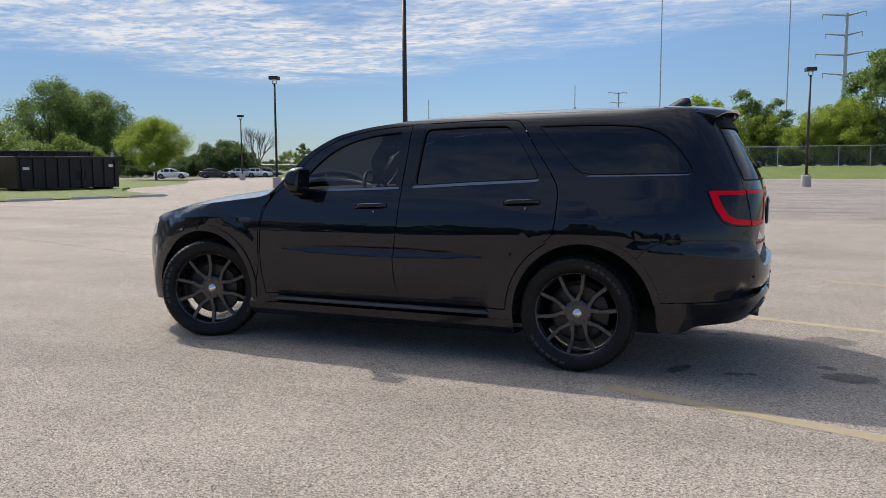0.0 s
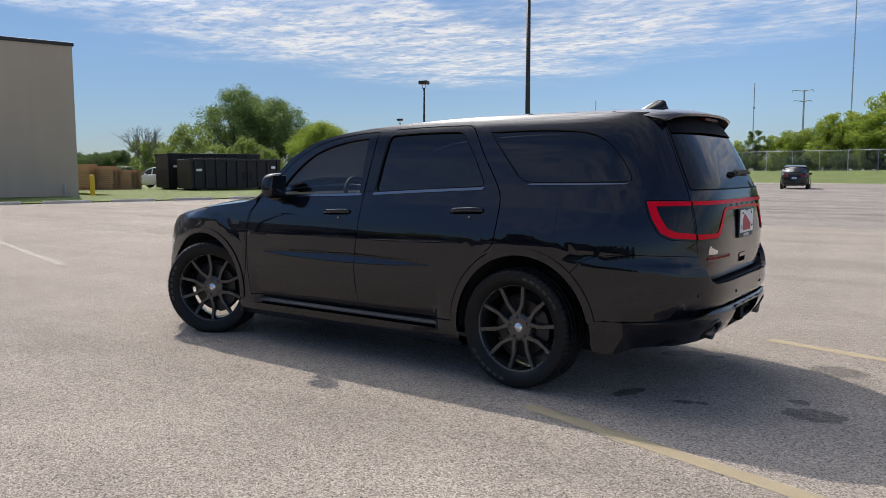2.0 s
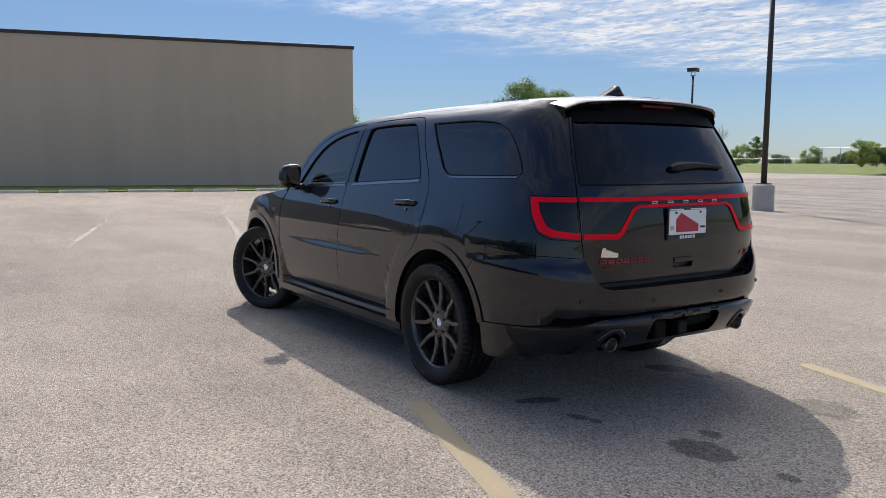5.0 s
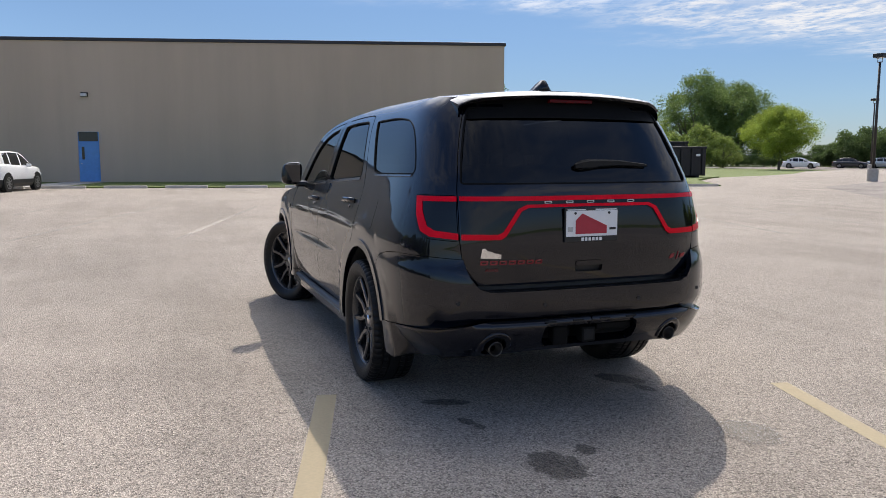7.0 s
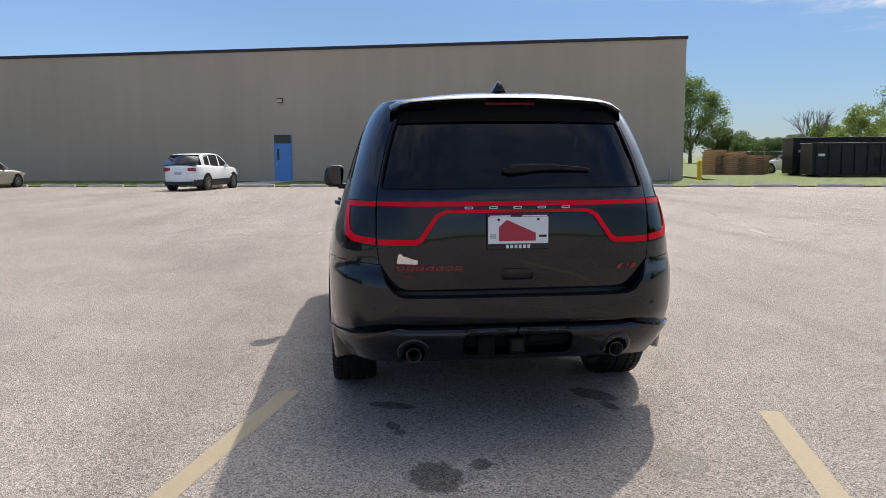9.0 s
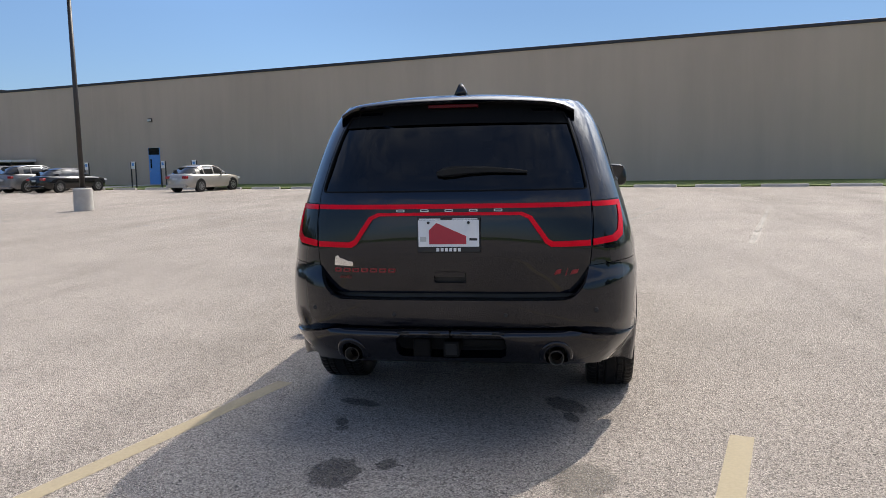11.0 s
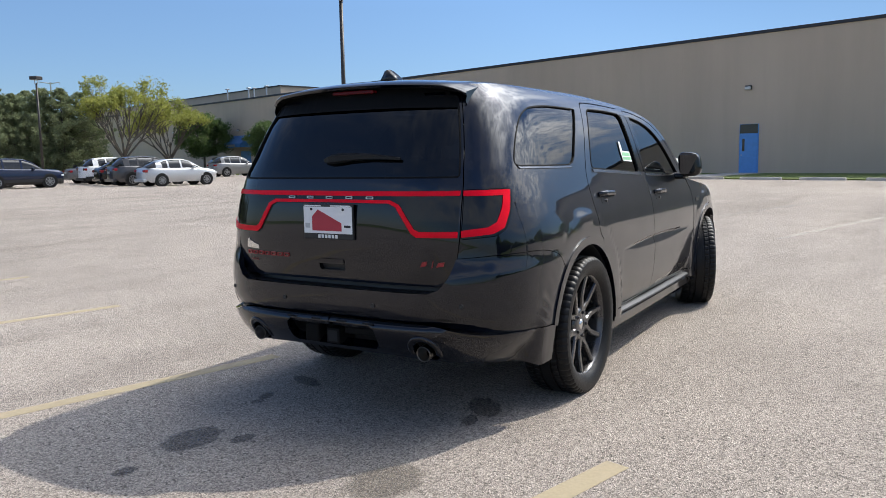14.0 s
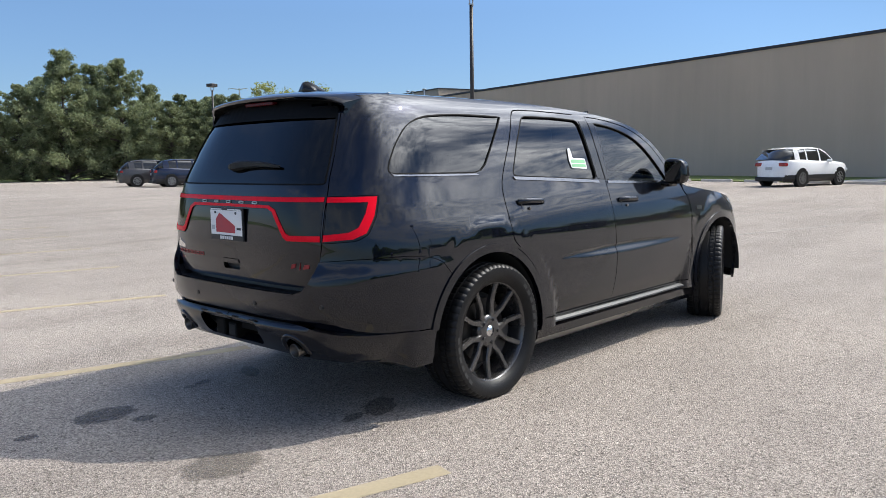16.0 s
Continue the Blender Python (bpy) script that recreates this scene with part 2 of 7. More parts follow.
M_LOT = lot_surface("worn_pale_asphalt", (0.412, 0.364, 0.320), (0.036, 0.032, 0.029), (1.0, 0.985, 0.965), relief=1.0)
M_LOT2 = lot_surface("old_dark_asphalt", (0.30, 0.265, 0.24), (0.07, 0.062, 0.058), (1, 1, 1), wear=1.0)


def grass_surface(name):
    m, n, l, b = nodes_of(name)
    a = noise_fac(n, l, 0.5, 5)
    f = noise_fac(n, l, 14, 4, 0.7)
    c = mixc(n, l, 0.5, ramp(n, l, a, ((0.3, (0.085, 0.125, 0.022)), (0.7, (0.150, 0.195, 0.038)))), ramp(n, l, f, ((0.3, (0.045, 0.070, 0.014)), (0.7, (0.185, 0.225, 0.055)))))
    l.new(c, b.inputs["Base Color"])
    b.inputs["Roughness"].default_value = 0.9
    bump(n, l, f, b, 1.0, 0.06)
    return m


M_GRASS = grass_surface("mown_grass")


def foliage(name, dark, light, thin=0.35):
    m, n, l, b = nodes_of(name)
    g = n.new("ShaderNodeNewGeometry")
    f = noise_fac(n, l, 0.8, 3)
    c = mixc(n, l, 0.5, ramp(n, l, g.outputs["Random Per Island"], ((0.0, dark), (1.0, light))), ramp(n, l, f, ((0.3, dark), (0.7, light))))
    l.new(c, b.inputs["Base Color"])
    b.inputs["Roughness"].default_value = 0.6
    b.inputs["Specular IOR Level"].default_value = 0.25
    out = n["Material Output"]
    tr = n.new("ShaderNodeBsdfTranslucent")
    mx = n.new("ShaderNodeMixShader")
    l.new(c, tr.inputs["Color"])
    mx.inputs["Fac"].default_value = thin
    l.new(b.outputs[0], mx.inputs[1])
    l.new(tr.outputs[0], mx.inputs[2])
    l.new(mx.outputs[0], out.inputs["Surface"])
    return m


M_LEAF = foliage("leaves_mid_green", (0.085, 0.140, 0.04), (0.25, 0.34, 0.11), 0.45)
M_LEAF_BRIGHT = foliage("leaves_spring_green", (0.16, 0.235, 0.03), (0.42, 0.50, 0.09), 0.45)
M_LEAF_MID = foliage("leaves_light_green", (0.12, 0.175, 0.04), (0.31, 0.38, 0.10), 0.45)
M_LEAF_YELLOW = foliage("leaves_yellow_green", (0.20, 0.22, 0.045), (0.40, 0.41, 0.12), 0.5)
M_LEAF_DARK = foliage("leaves_dark_green", (0.06, 0.10, 0.035), (0.15, 0.215, 0.07), 0.45)
M_NEEDLE = foliage("pine_needles", (0.11, 0.145, 0.075), (0.32, 0.35, 0.19), 0.45)
M_BARK = plain("bark", (0.10, 0.085, 0.07), 0.9, var=0.4, scale=3, bumps=0.6)
M_TWIG = plain("pale_twigs", (0.20, 0.17, 0.14), 0.9, var=0.3, scale=3)


def wall_surface():
    """Painted tilt-up panels: soft vertical streaks, stains, fine grain."""
    m, n, l, b = nodes_of("tan_wall_paint")
    st = noise_fac(n, l, 0.8, 5, 0.6, stretch=(1, 1, 0.10))
    bg = noise_fac(n, l, 0.12, 4, 0.6)
    fi = noise_fac(n, l, 30, 3, 0.6)
    c = mixc(n, l, 1.0, ramp(n, l, bg, ((0.3, (0.465, 0.374, 0.284)), (0.7, (0.515, 0.416, 0.318)))), ramp(n, l, st, ((0.3, 0.93), (0.7, 1.04))), "MULTIPLY")
    c = mixc(n, l, 1.0, c, ramp(n, l, fi, ((0.3, 0.95), (0.7, 1.04))), "MULTIPLY")
    l.new(c, b.inputs["Base Color"])
    b.inputs["Roughness"].default_value = 0.85
    bump(n, l, fi, b, 0.3, 0.01)
    return m


M_WALL = wall_surface()
M_COPING = plain("dark_metal_coping", (0.035, 0.035, 0.04), 0.5, 0.4)
M_CONCRETE = plain("concrete", (0.40, 0.375, 0.34), 0.9, var=0.2, scale=3, bumps=0.5)
M_KERB = plain("painted_kerb_concrete", (0.50, 0.455, 0.395), 0.9, var=0.22, scale=3, bumps=0.4)
M_POLE = plain("bronze_paint", (0.035, 0.030, 0.027), 0.5, 0.2, var=0.2)
M_LAMPGLASS = plain("lamp_lens", (0.55, 0.56, 0.56), 0.2)
M_BLUE = plain("blue_door_paint", (0.085, 0.27, 0.60), 0.45)
M_DARKGLASS = plain("dark_glazing", (0.012, 0.013, 0.015), 0.08)
M_WHITE = plain("white_paint", (0.75, 0.75, 0.74), 0.45, var=0.05)
M_STEEL = plain("galvanised_steel", (0.45, 0.46, 0.47), 0.45, 0.8, var=0.15)
M_YELLOW = plain("safety_yellow", (0.75, 0.50, 0.03), 0.5, var=0.1)
M_WOOD = plain("pallet_wood", (0.50, 0.34, 0.215), 0.85, var=0.3, scale=2, bumps=0.4)
M_BIN = plain("black_bin_steel", (0.008, 0.008, 0.010), 0.5, 0.2, var=0.35, scale=1.5, bumps=0.2)
M_RUBBER = plain("tyre_rubber", (0.0085, 0.0085, 0.009), 0.42, var=0.25, scale=10, bumps=0.15, spec=0.22)


def line_paint(name, color, keep):
    """Road paint worn through to the stones in places."""
    m, n, l, b = nodes_of(name)
    f = noise_fac(n, l, 22, 5, 0.7)
    g = noise_fac(n, l, 1.6, 3)
    s = n.new("ShaderNodeMath")
    s.operation = "ADD"
    l.new(f, s.inputs[0])
    l.new(g, s.inputs[1])
    a = ramp(n, l, s.outputs[0], ((keep, 0.0), (min(1.0, keep + 0.22), 0.50)))
    l.new(mixc(n, l, 0.3, color, ramp(n, l, noise_fac(n, l, 60, 2), ((0.3, tuple(c * 0.6 for c in color)), (0.7, color)))), b.inputs["Base Color"])
    b.inputs["Roughness"].default_value = 0.8
    l.new(a, b.inputs["Alpha"])
    return m


M_LINE_Y = line_paint("worn_yellow_line", (0.56, 0.46, 0.28), 0.44)
M_LINE_W = line_paint("worn_white_line", (0.56, 0.51, 0.44), 0.76)


def stain_mat(name, color, soft):
    m, n, l, b = nodes_of(name)
    tc = n.new("ShaderNodeTexCoord")
    gr = n.new("ShaderNodeTexGradient")
    gr.gradient_type = "SPHERICAL"
    wob = n.new("ShaderNodeTexNoise")
    wob.inputs["Scale"].default_value, wob.inputs["Detail"].default_value = 3.2, 5
    l.new(tc.outputs["Object"], wob.inputs["Vector"])
    ad = n.new("ShaderNodeVectorMath")
    ad.operation = "MULTIPLY_ADD"
    ad.inputs[1].default_value = (0.7, 0.7, 0)
    l.new(wob.outputs["Color"], ad.inputs[0])
    sh = n.new("ShaderNodeVectorMath")
    sh.inputs[1].default_value = (-0.35, -0.35, 0)
    l.new(tc.outputs["Object"], sh.inputs[0])
    l.new(sh.outputs[0], ad.inputs[2])
    l.new(ad.outputs[0], gr.inputs[0])
    sp = noise_fac(n, l, 26, 3, 0.7)
    a = ramp(n, l, gr.outputs["Fac"], ((0.12, 0.0), (0.12 + soft * 0.7, 0.66)))
    a = mixc(n, l, 1.0, a, ramp(n, l, sp, ((0.36, 0.30), (0.60, 1.0))), "MULTIPLY")
    l.new(a, b.inputs["Alpha"])
    b.inputs["Base Color"].default_value = (*color, 1)
    b.inputs["Roughness"].default_value = 0.6
    return m


M_OIL = stain_mat("oil_stain", (0.045, 0.041, 0.038), 0.22)
M_DAMP = stain_mat("old_faint_stain", (0.15, 0.132, 0.11), 0.4)


# ---- building blocks ----
def finish(name, bm, material, parent=None, label="", smooth=False):
    me = bpy.data.meshes.new(name)
    bm.to_mesh(me)
    bm.free()
    if smooth:
        me.shade_smooth()
    for m in (material if isinstance(material, (list, tuple)) else [material]):
        me.materials.append(m)
    ob = new(name, me)
    if parent is not None:
        ob.parent = parent
    if label:
        ob["label"] = label
    return ob


def part(name, bm, material, parent, label="", smooth=False):
    return finish(name, bm, material, parent, label, smooth)


def add_box(bm, lo, hi, bevel=0.0, m=None):
    lo, hi = Vector(lo), Vector(hi)
    r = bmesh.ops.create_cube(bm, size=1.0, matrix=Matrix.Translation((lo + hi) / 2) @ Matrix.Diagonal((*(hi - lo), 1)))
    vs = r["verts"]
    if bevel:
        es = list({e for v in vs for e in v.link_edges})
        rb = bmesh.ops.bevel(bm, geom=es, offset=bevel, segments=2, affect="EDGES", profile=0.5)
        vs = list({v for f in rb["faces"] for v in f.verts} | {v for v in vs if v.is_valid})
    if m is not None:
        bmesh.ops.transform(bm, matrix=m, verts=vs)
    return vs


def box(lo, hi, bevel=0.0, m=None):
    bm = bmesh.new()
    add_box(bm, lo, hi, bevel, m)
    return bm


def add_cyl(bm, p0, p1, r0, r1=None, seg=16, caps=True):
    p0, p1 = Vector(p0), Vector(p1)
    d = p1 - p0
    r1 = r0 if r1 is None else r1
    m = Matrix.Translation((p0 + p1) / 2) @ d.to_track_quat("Z", "Y").to_matrix().to_4x4()
    return bmesh.ops.create_cone(bm, cap_ends=caps, segments=seg, radius1=r0, radius2=max(r1, 1e-4), depth=d.length, matrix=m)["verts"]


def cyl(p0, p1, r0, r1=None, seg=16):
    bm = bmesh.new()
    add_cyl(bm, p0, p1, r0, r1, seg)
    return bm


def lathe(profile, seg=48, axis="Y"):
    """A ring swept round the axis from (radius, along) pairs."""
    bm = bmesh.new()
    rings = []
    for k in range(seg):
        a = 2 * math.pi * k / seg
        ring = []
        for r, h in profile:
            p = (r * math.cos(a), h, r * math.sin(a)) if axis == "Y" else (r * math.cos(a), r * math.sin(a), h)
            ring.append(bm.verts.new(p))
        rings.append(ring)
    for k in range(seg):
        a, b = rings[k], rings[(k + 1) % seg]
        for j in range(len(profile) - 1):
            bm.faces.new((a[j], a[j + 1], b[j + 1], b[j]))
    bmesh.ops.recalc_face_normals(bm, faces=bm.faces)
    return bm


def base(name, label, category, m=None, group="", kind=""):
    """An Empty at a thing's base, which carries its parts."""
    ob = new(name)
    ob.empty_display_size = 0.1
    if m is not None:
        ob.matrix_basis = m
    return tagged(ob, label, category, group, kind)


def sheet(name, pts, z, material, label, depth=0.0, category="", kind="structure"):
    bm = bmesh.new()
    f = bm.faces.new([bm.verts.new((x, y, z)) for x, y in pts])
    if f.normal.z < 0:
        f.normal_flip()
    if depth:
        r = bmesh.ops.extrude_face_region(bm, geom=[f])
        bmesh.ops.translate(bm, vec=(0, 0, -depth), verts=[v for v in r["geom"] if isinstance(v, bmesh.types.BMVert)])
        bmesh.ops.recalc_face_normals(bm, faces=bm.faces)
    return tagged(finish(name, bm, material), label, category or name, kind=kind)

# ---- the large structure ----
WC = Vector((-37.0, 17.2, 0.0))            # the building's near corner
WD = Vector((0.265, 0.964, 0.0)).normalized()   # along its front, towards that corner
WN = Vector((WD.y, -WD.x, 0.0))            # out from its front
WALL = Matrix(((WD.x, WN.x, 0, WC.x), (WD.y, WN.y, 0, WC.y), (0, 0, 1, 0), (0, 0, 0, 1)))   # local x along, y out, z up


def at_wall(s, out=0.0, z=0.0):
    return WC + WD * s + WN * out + Vector((0, 0, z))


def strip(name, a, b, width, z, material):
    a, b = Vector(a), Vector(b)
    d = (b - a).normalized()
    s = Vector((-d.y, d.x)) * width / 2
    bm = bmesh.new()
    n = max(1, int((b - a).length / 1.0))
    rows = []
    for k in range(n + 1):
        p = a.lerp(b, k / n)
        rows.append((bm.verts.new((p.x - s.x, p.y - s.y, z)), bm.verts.new((p.x + s.x, p.y + s.y, z))))
    for (p, q), (r, t) in zip(rows, rows[1:]):
        bm.faces.new((p, r, t, q))
    bmesh.ops.recalc_face_normals(bm, faces=bm.faces)
    for f in bm.faces:
        if f.normal.z < 0:
            f.normal_flip()
    return finish(name, bm, material)


sheet("ground", [(-1500, -1500), (1500, -1500), (1500, 1500), (-1500, 1500)], -0.06, M_GRASS, "wide green grass all round the parking lot", category="ground")
lot_in = WC + WN * 8.3
lot = [lot_in + WD * -112, lot_in + WD * 9.4, Vector((-34.5, 29.4, 0)), Vector((-38.9, 33.8, 0)), Vector((-41, 36.6, 0)), Vector((-44, 43, 0)), Vector((-49, 51, 0)), Vector((-58, 61.5, 0)), Vector((-66, 76, 0)), Vector((-62, 92, 0)), Vector((-15, 82, 0)), Vector((80, 80, 0)), Vector((90, -70, 0)), Vector((-20, -70, 0)), Vector((-45, -84, 0))]
sheet("parking_lot", [(p.x, p.y) for p in lot], 0.0, M_LOT, "pale worn asphalt parking lot with exposed stone", 0.055, category="asphalt")
sheet("far_asphalt", [(-66, 76), (-92, 70), (-96, 110), (-62, 114)], -0.03, M_LOT2, "narrow asphalt strip beyond the grass", category="asphalt")
sheet("dark_asphalt_patch", [(-24, 28.0), (-14, 20.5), (-6, 14.6), (0, 15.4), (9, 16.4), (26, 17), (70, 18), (70, 76), (-14, 78), (-34, 80), (-38, 55)], 0.004, M_LOT2, "older darker patched asphalt", category="asphalt")

# the big windowless building
building = base("warehouse_building", "long windowless tan warehouse with dark roof edge", "building", WALL)
part("wall", box((-140, -60, -0.1), (0, 0, 7.78)), M_WALL, building, "tan painted wall")
part("coping", box((-140.1, -60.1, 7.78), (0.08, 0.08, 7.96), 0.02), M_COPING, building, "dark metal roof edge")
part("roof_storey", box((-150, -45, 7.9), (-88, -10, 10.38)), M_WALL, building)
part("roof_storey_edge", box((-150, -45.1, 10.38), (-87.9, -9.9, 10.52)), M_COPING, building)
for k in range(1, 16):
    part("panel_joint", box((-9.2 * k - 0.012, -0.004, 0.1), (-9.2 * k + 0.012, 0.006, 7.77)), M_WALL, building)

# ---- the black SUV ----
from mathutils.geometry import delaunay_2d_cdt


def car_paint(name, color, metal=0.35):
    m, n, l, b = nodes_of(name)
    fl = noise_fac(n, l, 900, 2, 0.5)
    dust = noise_fac(n, l, 1.7, 5, 0.6)
    c = mixc(n, l, 0.35, color, ramp(n, l, fl, ((0.35, tuple(x * 0.6 for x in color)), (0.7, tuple(x * 1.9 for x in color)))))
    l.new(c, b.inputs["Base Color"])
    b.inputs["Metallic"].default_value = metal
    r = n.new("ShaderNodeMapRange")
    r.inputs["To Min"].default_value, r.inputs["To Max"].default_value = 0.30, 0.40
    l.new(dust, r.inputs["Value"])
    l.new(r.outputs[0], b.inputs["Roughness"])
    b.inputs["Specular IOR Level"].default_value = 0.05
    b.inputs["Coat Weight"].default_value = 1.0
    b.inputs["Coat IOR"].default_value = 1.51
    rc = n.new("ShaderNodeMapRange")
    rc.inputs["To Min"].default_value, rc.inputs["To Max"].default_value = 0.008, 0.03
    l.new(dust, rc.inputs["Value"])
    l.new(rc.outputs[0], b.inputs["Coat Roughness"])
    # the faint waviness of sprayed lacquer
    op = noise_fac(n, l, 5.0, 2, 0.4)
    u = n.new("ShaderNodeBump")
    u.inputs["Strength"].default_value, u.inputs["Distance"].default_value = 0.03, 0.004
    l.new(op, u.inputs["Height"])
    l.new(u.outputs[0], b.inputs["Coat Normal"])
    return m


def tinted_glass(name, tint, ior=1.5):
    m, n, l, b = nodes_of(name)
    n.remove(b)
    tr, gl, mx, fr = n.new("ShaderNodeBsdfTransparent"), n.new("ShaderNodeBsdfGlossy"), n.new("ShaderNodeMixShader"), n.new("ShaderNodeFresnel")
    tr.inputs["Color"].default_value = (*tint, 1)
    gl.inputs["Roughness"].default_value = 0.008
    fr.inputs["IOR"].default_value = ior
    l.new(fr.outputs[0], mx.inputs["Fac"])
    l.new(tr.outputs[0], mx.inputs[1])
    l.new(gl.outputs[0], mx.inputs[2])
    l.new(mx.outputs[0], n["Material Output"].inputs["Surface"])
    return m


M_PAINT = car_paint("black_metallic_paint", (0.0019, 0.0030, 0.0080), 0.7)
M_GLOSS = plain("gloss_black_trim", (0.004, 0.004, 0.0045), 0.12)
M_TRIM = plain("black_plastic_trim", (0.010, 0.010, 0.011), 0.48, var=0.2)
M_SATIN = plain("satin_black_wheel", (0.064, 0.062, 0.062), 0.27, 0.6, var=0.2, coat=0.5, coat_rough=0.10)
M_SEAL = plain("black_window_rubber", (0.005, 0.005, 0.005), 0.7, spec=0.12)
M_WELL = plain("wheel_well_felt", (0.010, 0.010, 0.010), 0.95)
M_GLASS = tinted_glass("dark_tinted_glass", (0.022, 0.025, 0.029), 1.68)
M_GLASS_F = tinted_glass("tinted_front_glass", (0.30, 0.33, 0.34), 1.6)
M_GLASS_R = tinted_glass("rear_privacy_glass", (0.018, 0.020, 0.023), 1.55)
M_GLASS_C = tinted_glass("clear_glass", (0.62, 0.66, 0.65), 1.5)
M_SMOKE = plain("smoked_lens", (0.004, 0.004, 0.004), 0.08, spec=0.4)
M_RED = plain("red_lens", (0.74, 0.001, 0.016), 0.22, var=0.10, scale=9, spec=0.14)
M_EMBLEM = plain("satin_chrome", (0.62, 0.58, 0.53), 0.34, 1.0, var=0.10, scale=40)
M_DEEPRED = plain("deep_red_lens", (0.08, 0.002, 0.005), 0.3, spec=0.15)
M_CHROME = plain("chrome", (0.72, 0.72, 0.72), 0.12, 1.0, var=0.04)
M_EXHAUST = plain("sooty_exhaust_steel", (0.16, 0.15, 0.14), 0.35, 1.0, var=0.3)
M_DISC = plain("dull_disc_steel", (0.05, 0.048, 0.046), 0.45, 1.0, var=0.3)
M_CABIN = plain("dark_cabin_cloth", (0.018, 0.017, 0.017), 0.8, var=0.2)
M_DKCHROME = plain("dark_chrome_finish", (0.24, 0.24, 0.25), 0.22, 1.0, var=0.05)
M_SILL = plain("satin_grey_sill_plastic", (0.028, 0.028, 0.029), 0.45, var=0.12)
M_MIRROR = plain("mirror_glass", (0.06, 0.063, 0.07), 0.01, 1.0, var=0.0)
M_BADGE_RED = plain("red_badge", (0.26, 0.012, 0.018), 0.3)
M_MARK = plain("worn_sidewall_print", (0.028, 0.028, 0.028), 0.6)
M_GREEN = plain("green_print", (0.22, 0.50, 0.26), 0.5)
M_PLATE_RED = plain("red_print", (0.42, 0.02, 0.04), 0.45)


def smooth_curve(keys):
    """A monotone cubic through (x, y) keys."""
    xs = np.array([k[0] for k in keys], float)
    ys = np.array([k[1] for k in keys], float)
    h = np.diff(xs)
    d = np.diff(ys) / h
    m = np.zeros(len(xs))
    m[0], m[-1] = d[0], d[-1]
    for i in range(1, len(xs) - 1):
        if d[i - 1] * d[i] > 0:
            w1, w2 = 2 * h[i] + h[i - 1], h[i] + 2 * h[i - 1]
            m[i] = (w1 + w2) / (w1 / d[i - 1] + w2 / d[i])

    def at(x):
        x = np.clip(np.asarray(x, float), xs[0], xs[-1])
        i = np.clip(np.searchsorted(xs, x) - 1, 0, len(xs) - 2)
        t = (x - xs[i]) / h[i]
        return ((1 + 2 * t) * (1 - t) ** 2 * ys[i] + t * (1 - t) ** 2 * h[i] * m[i] + t * t * (3 - 2 * t) * ys[i + 1] + t * t * (t - 1) * h[i] * m[i + 1])
    return at


HALF = smooth_curve([(0.15, 0.78), (0.30, 0.876), (0.36, 0.906), (0.42, 0.928), (0.50, 0.9425), (0.6, 0.9495), (0.75, 0.9525), (0.86, 0.9515), (0.94, 0.946), (1.0, 0.937), (1.1, 0.911), (1.2, 0.880), (1.3, 0.849), (1.5, 0.783), (1.6, 0.741), (1.66, 0.705), (1.70, 0.668), (1.74, 0.61)])
TAIL_A = smooth_curve([(0.2, 1.00), (0.33, 1.06), (0.42, 1.05), (0.5, 1.090), (0.54, 1.106), (0.563, 1.120), (0.58, 1.134), (0.60, 1.145), (0.66, 1.152), (0.76, 1.149), (0.80, 1.142), (0.84, 1.124), (0.875, 1.112), (0.9, 1.110), (1.0, 1.108), (1.1, 1.102), (1.2, 1.089), (1.27, 1.070), (1.35, 1.030), (1.5, 0.95), (1.62, 0.875), (1.70, 0.82)])
TAIL_T = smooth_curve([(0.6, 1.06), (0.70, 1.08), (0.85, 1.104), (0.93, 1.110), (1.0, 1.108), (1.1, 1.102), (1.2, 1.089), (1.27, 1.070), (1.35, 1.030), (1.5, 0.95), (1.62, 0.875), (1.70, 0.82)])
TAIL_V = smooth_curve([(0.2, 0.93), (0.30, 0.985), (0.36, 1.045), (0.42, 1.098), (0.48, 1.134), (0.52, 1.148), (0.543, 1.150), (0.556, 1.140), (0.566, 1.118), (0.7, 1.112)])
NOSE = smooth_curve([(0.15, -3.82), (0.3, -3.92), (0.45, -3.97), (0.6, -3.98), (0.75, -3.965), (0.88, -3.92), (0.96, -3.84), (1.05, -3.70), (1.2, -3.4), (1.8, -3.3)])
EDGE_TOP = smooth_curve([(-3.95, 0.80), (-3.8, 0.885), (-3.6, 0.955), (-3.3, 1.015), (-3.0, 1.06), (-2.7, 1.095), (-2.45, 1.13), (-2.36, 1.19), (-2.24, 1.32), (-2.07, 1.475), (-1.84, 1.587), (-1.48, 1.654), (-1.0, 1.694), (-0.37, 1.717), (0.39, 1.714), (0.75, 1.701), (0.95, 1.684)])
MID_TOP = smooth_curve([(-3.95, 0.86), (-3.8, 0.95), (-3.6, 1.03), (-3.2, 1.11), (-2.8, 1.165), (-2.55, 1.19), (-2.4, 1.26), (-2.0, 1.48), (-1.7, 1.63), (-1.5, 1.692), (-1.2, 1.727), (-0.4, 1.757), (0.3, 1.760), (0.8, 1.740), (0.95, 1.717)])
XR0, XF0, NR, NF = 0.2, -2.55, 4.0, 3.3
WHEELS = ((0.033, 0.380), (-3.02, 0.384))     # the arches' middles


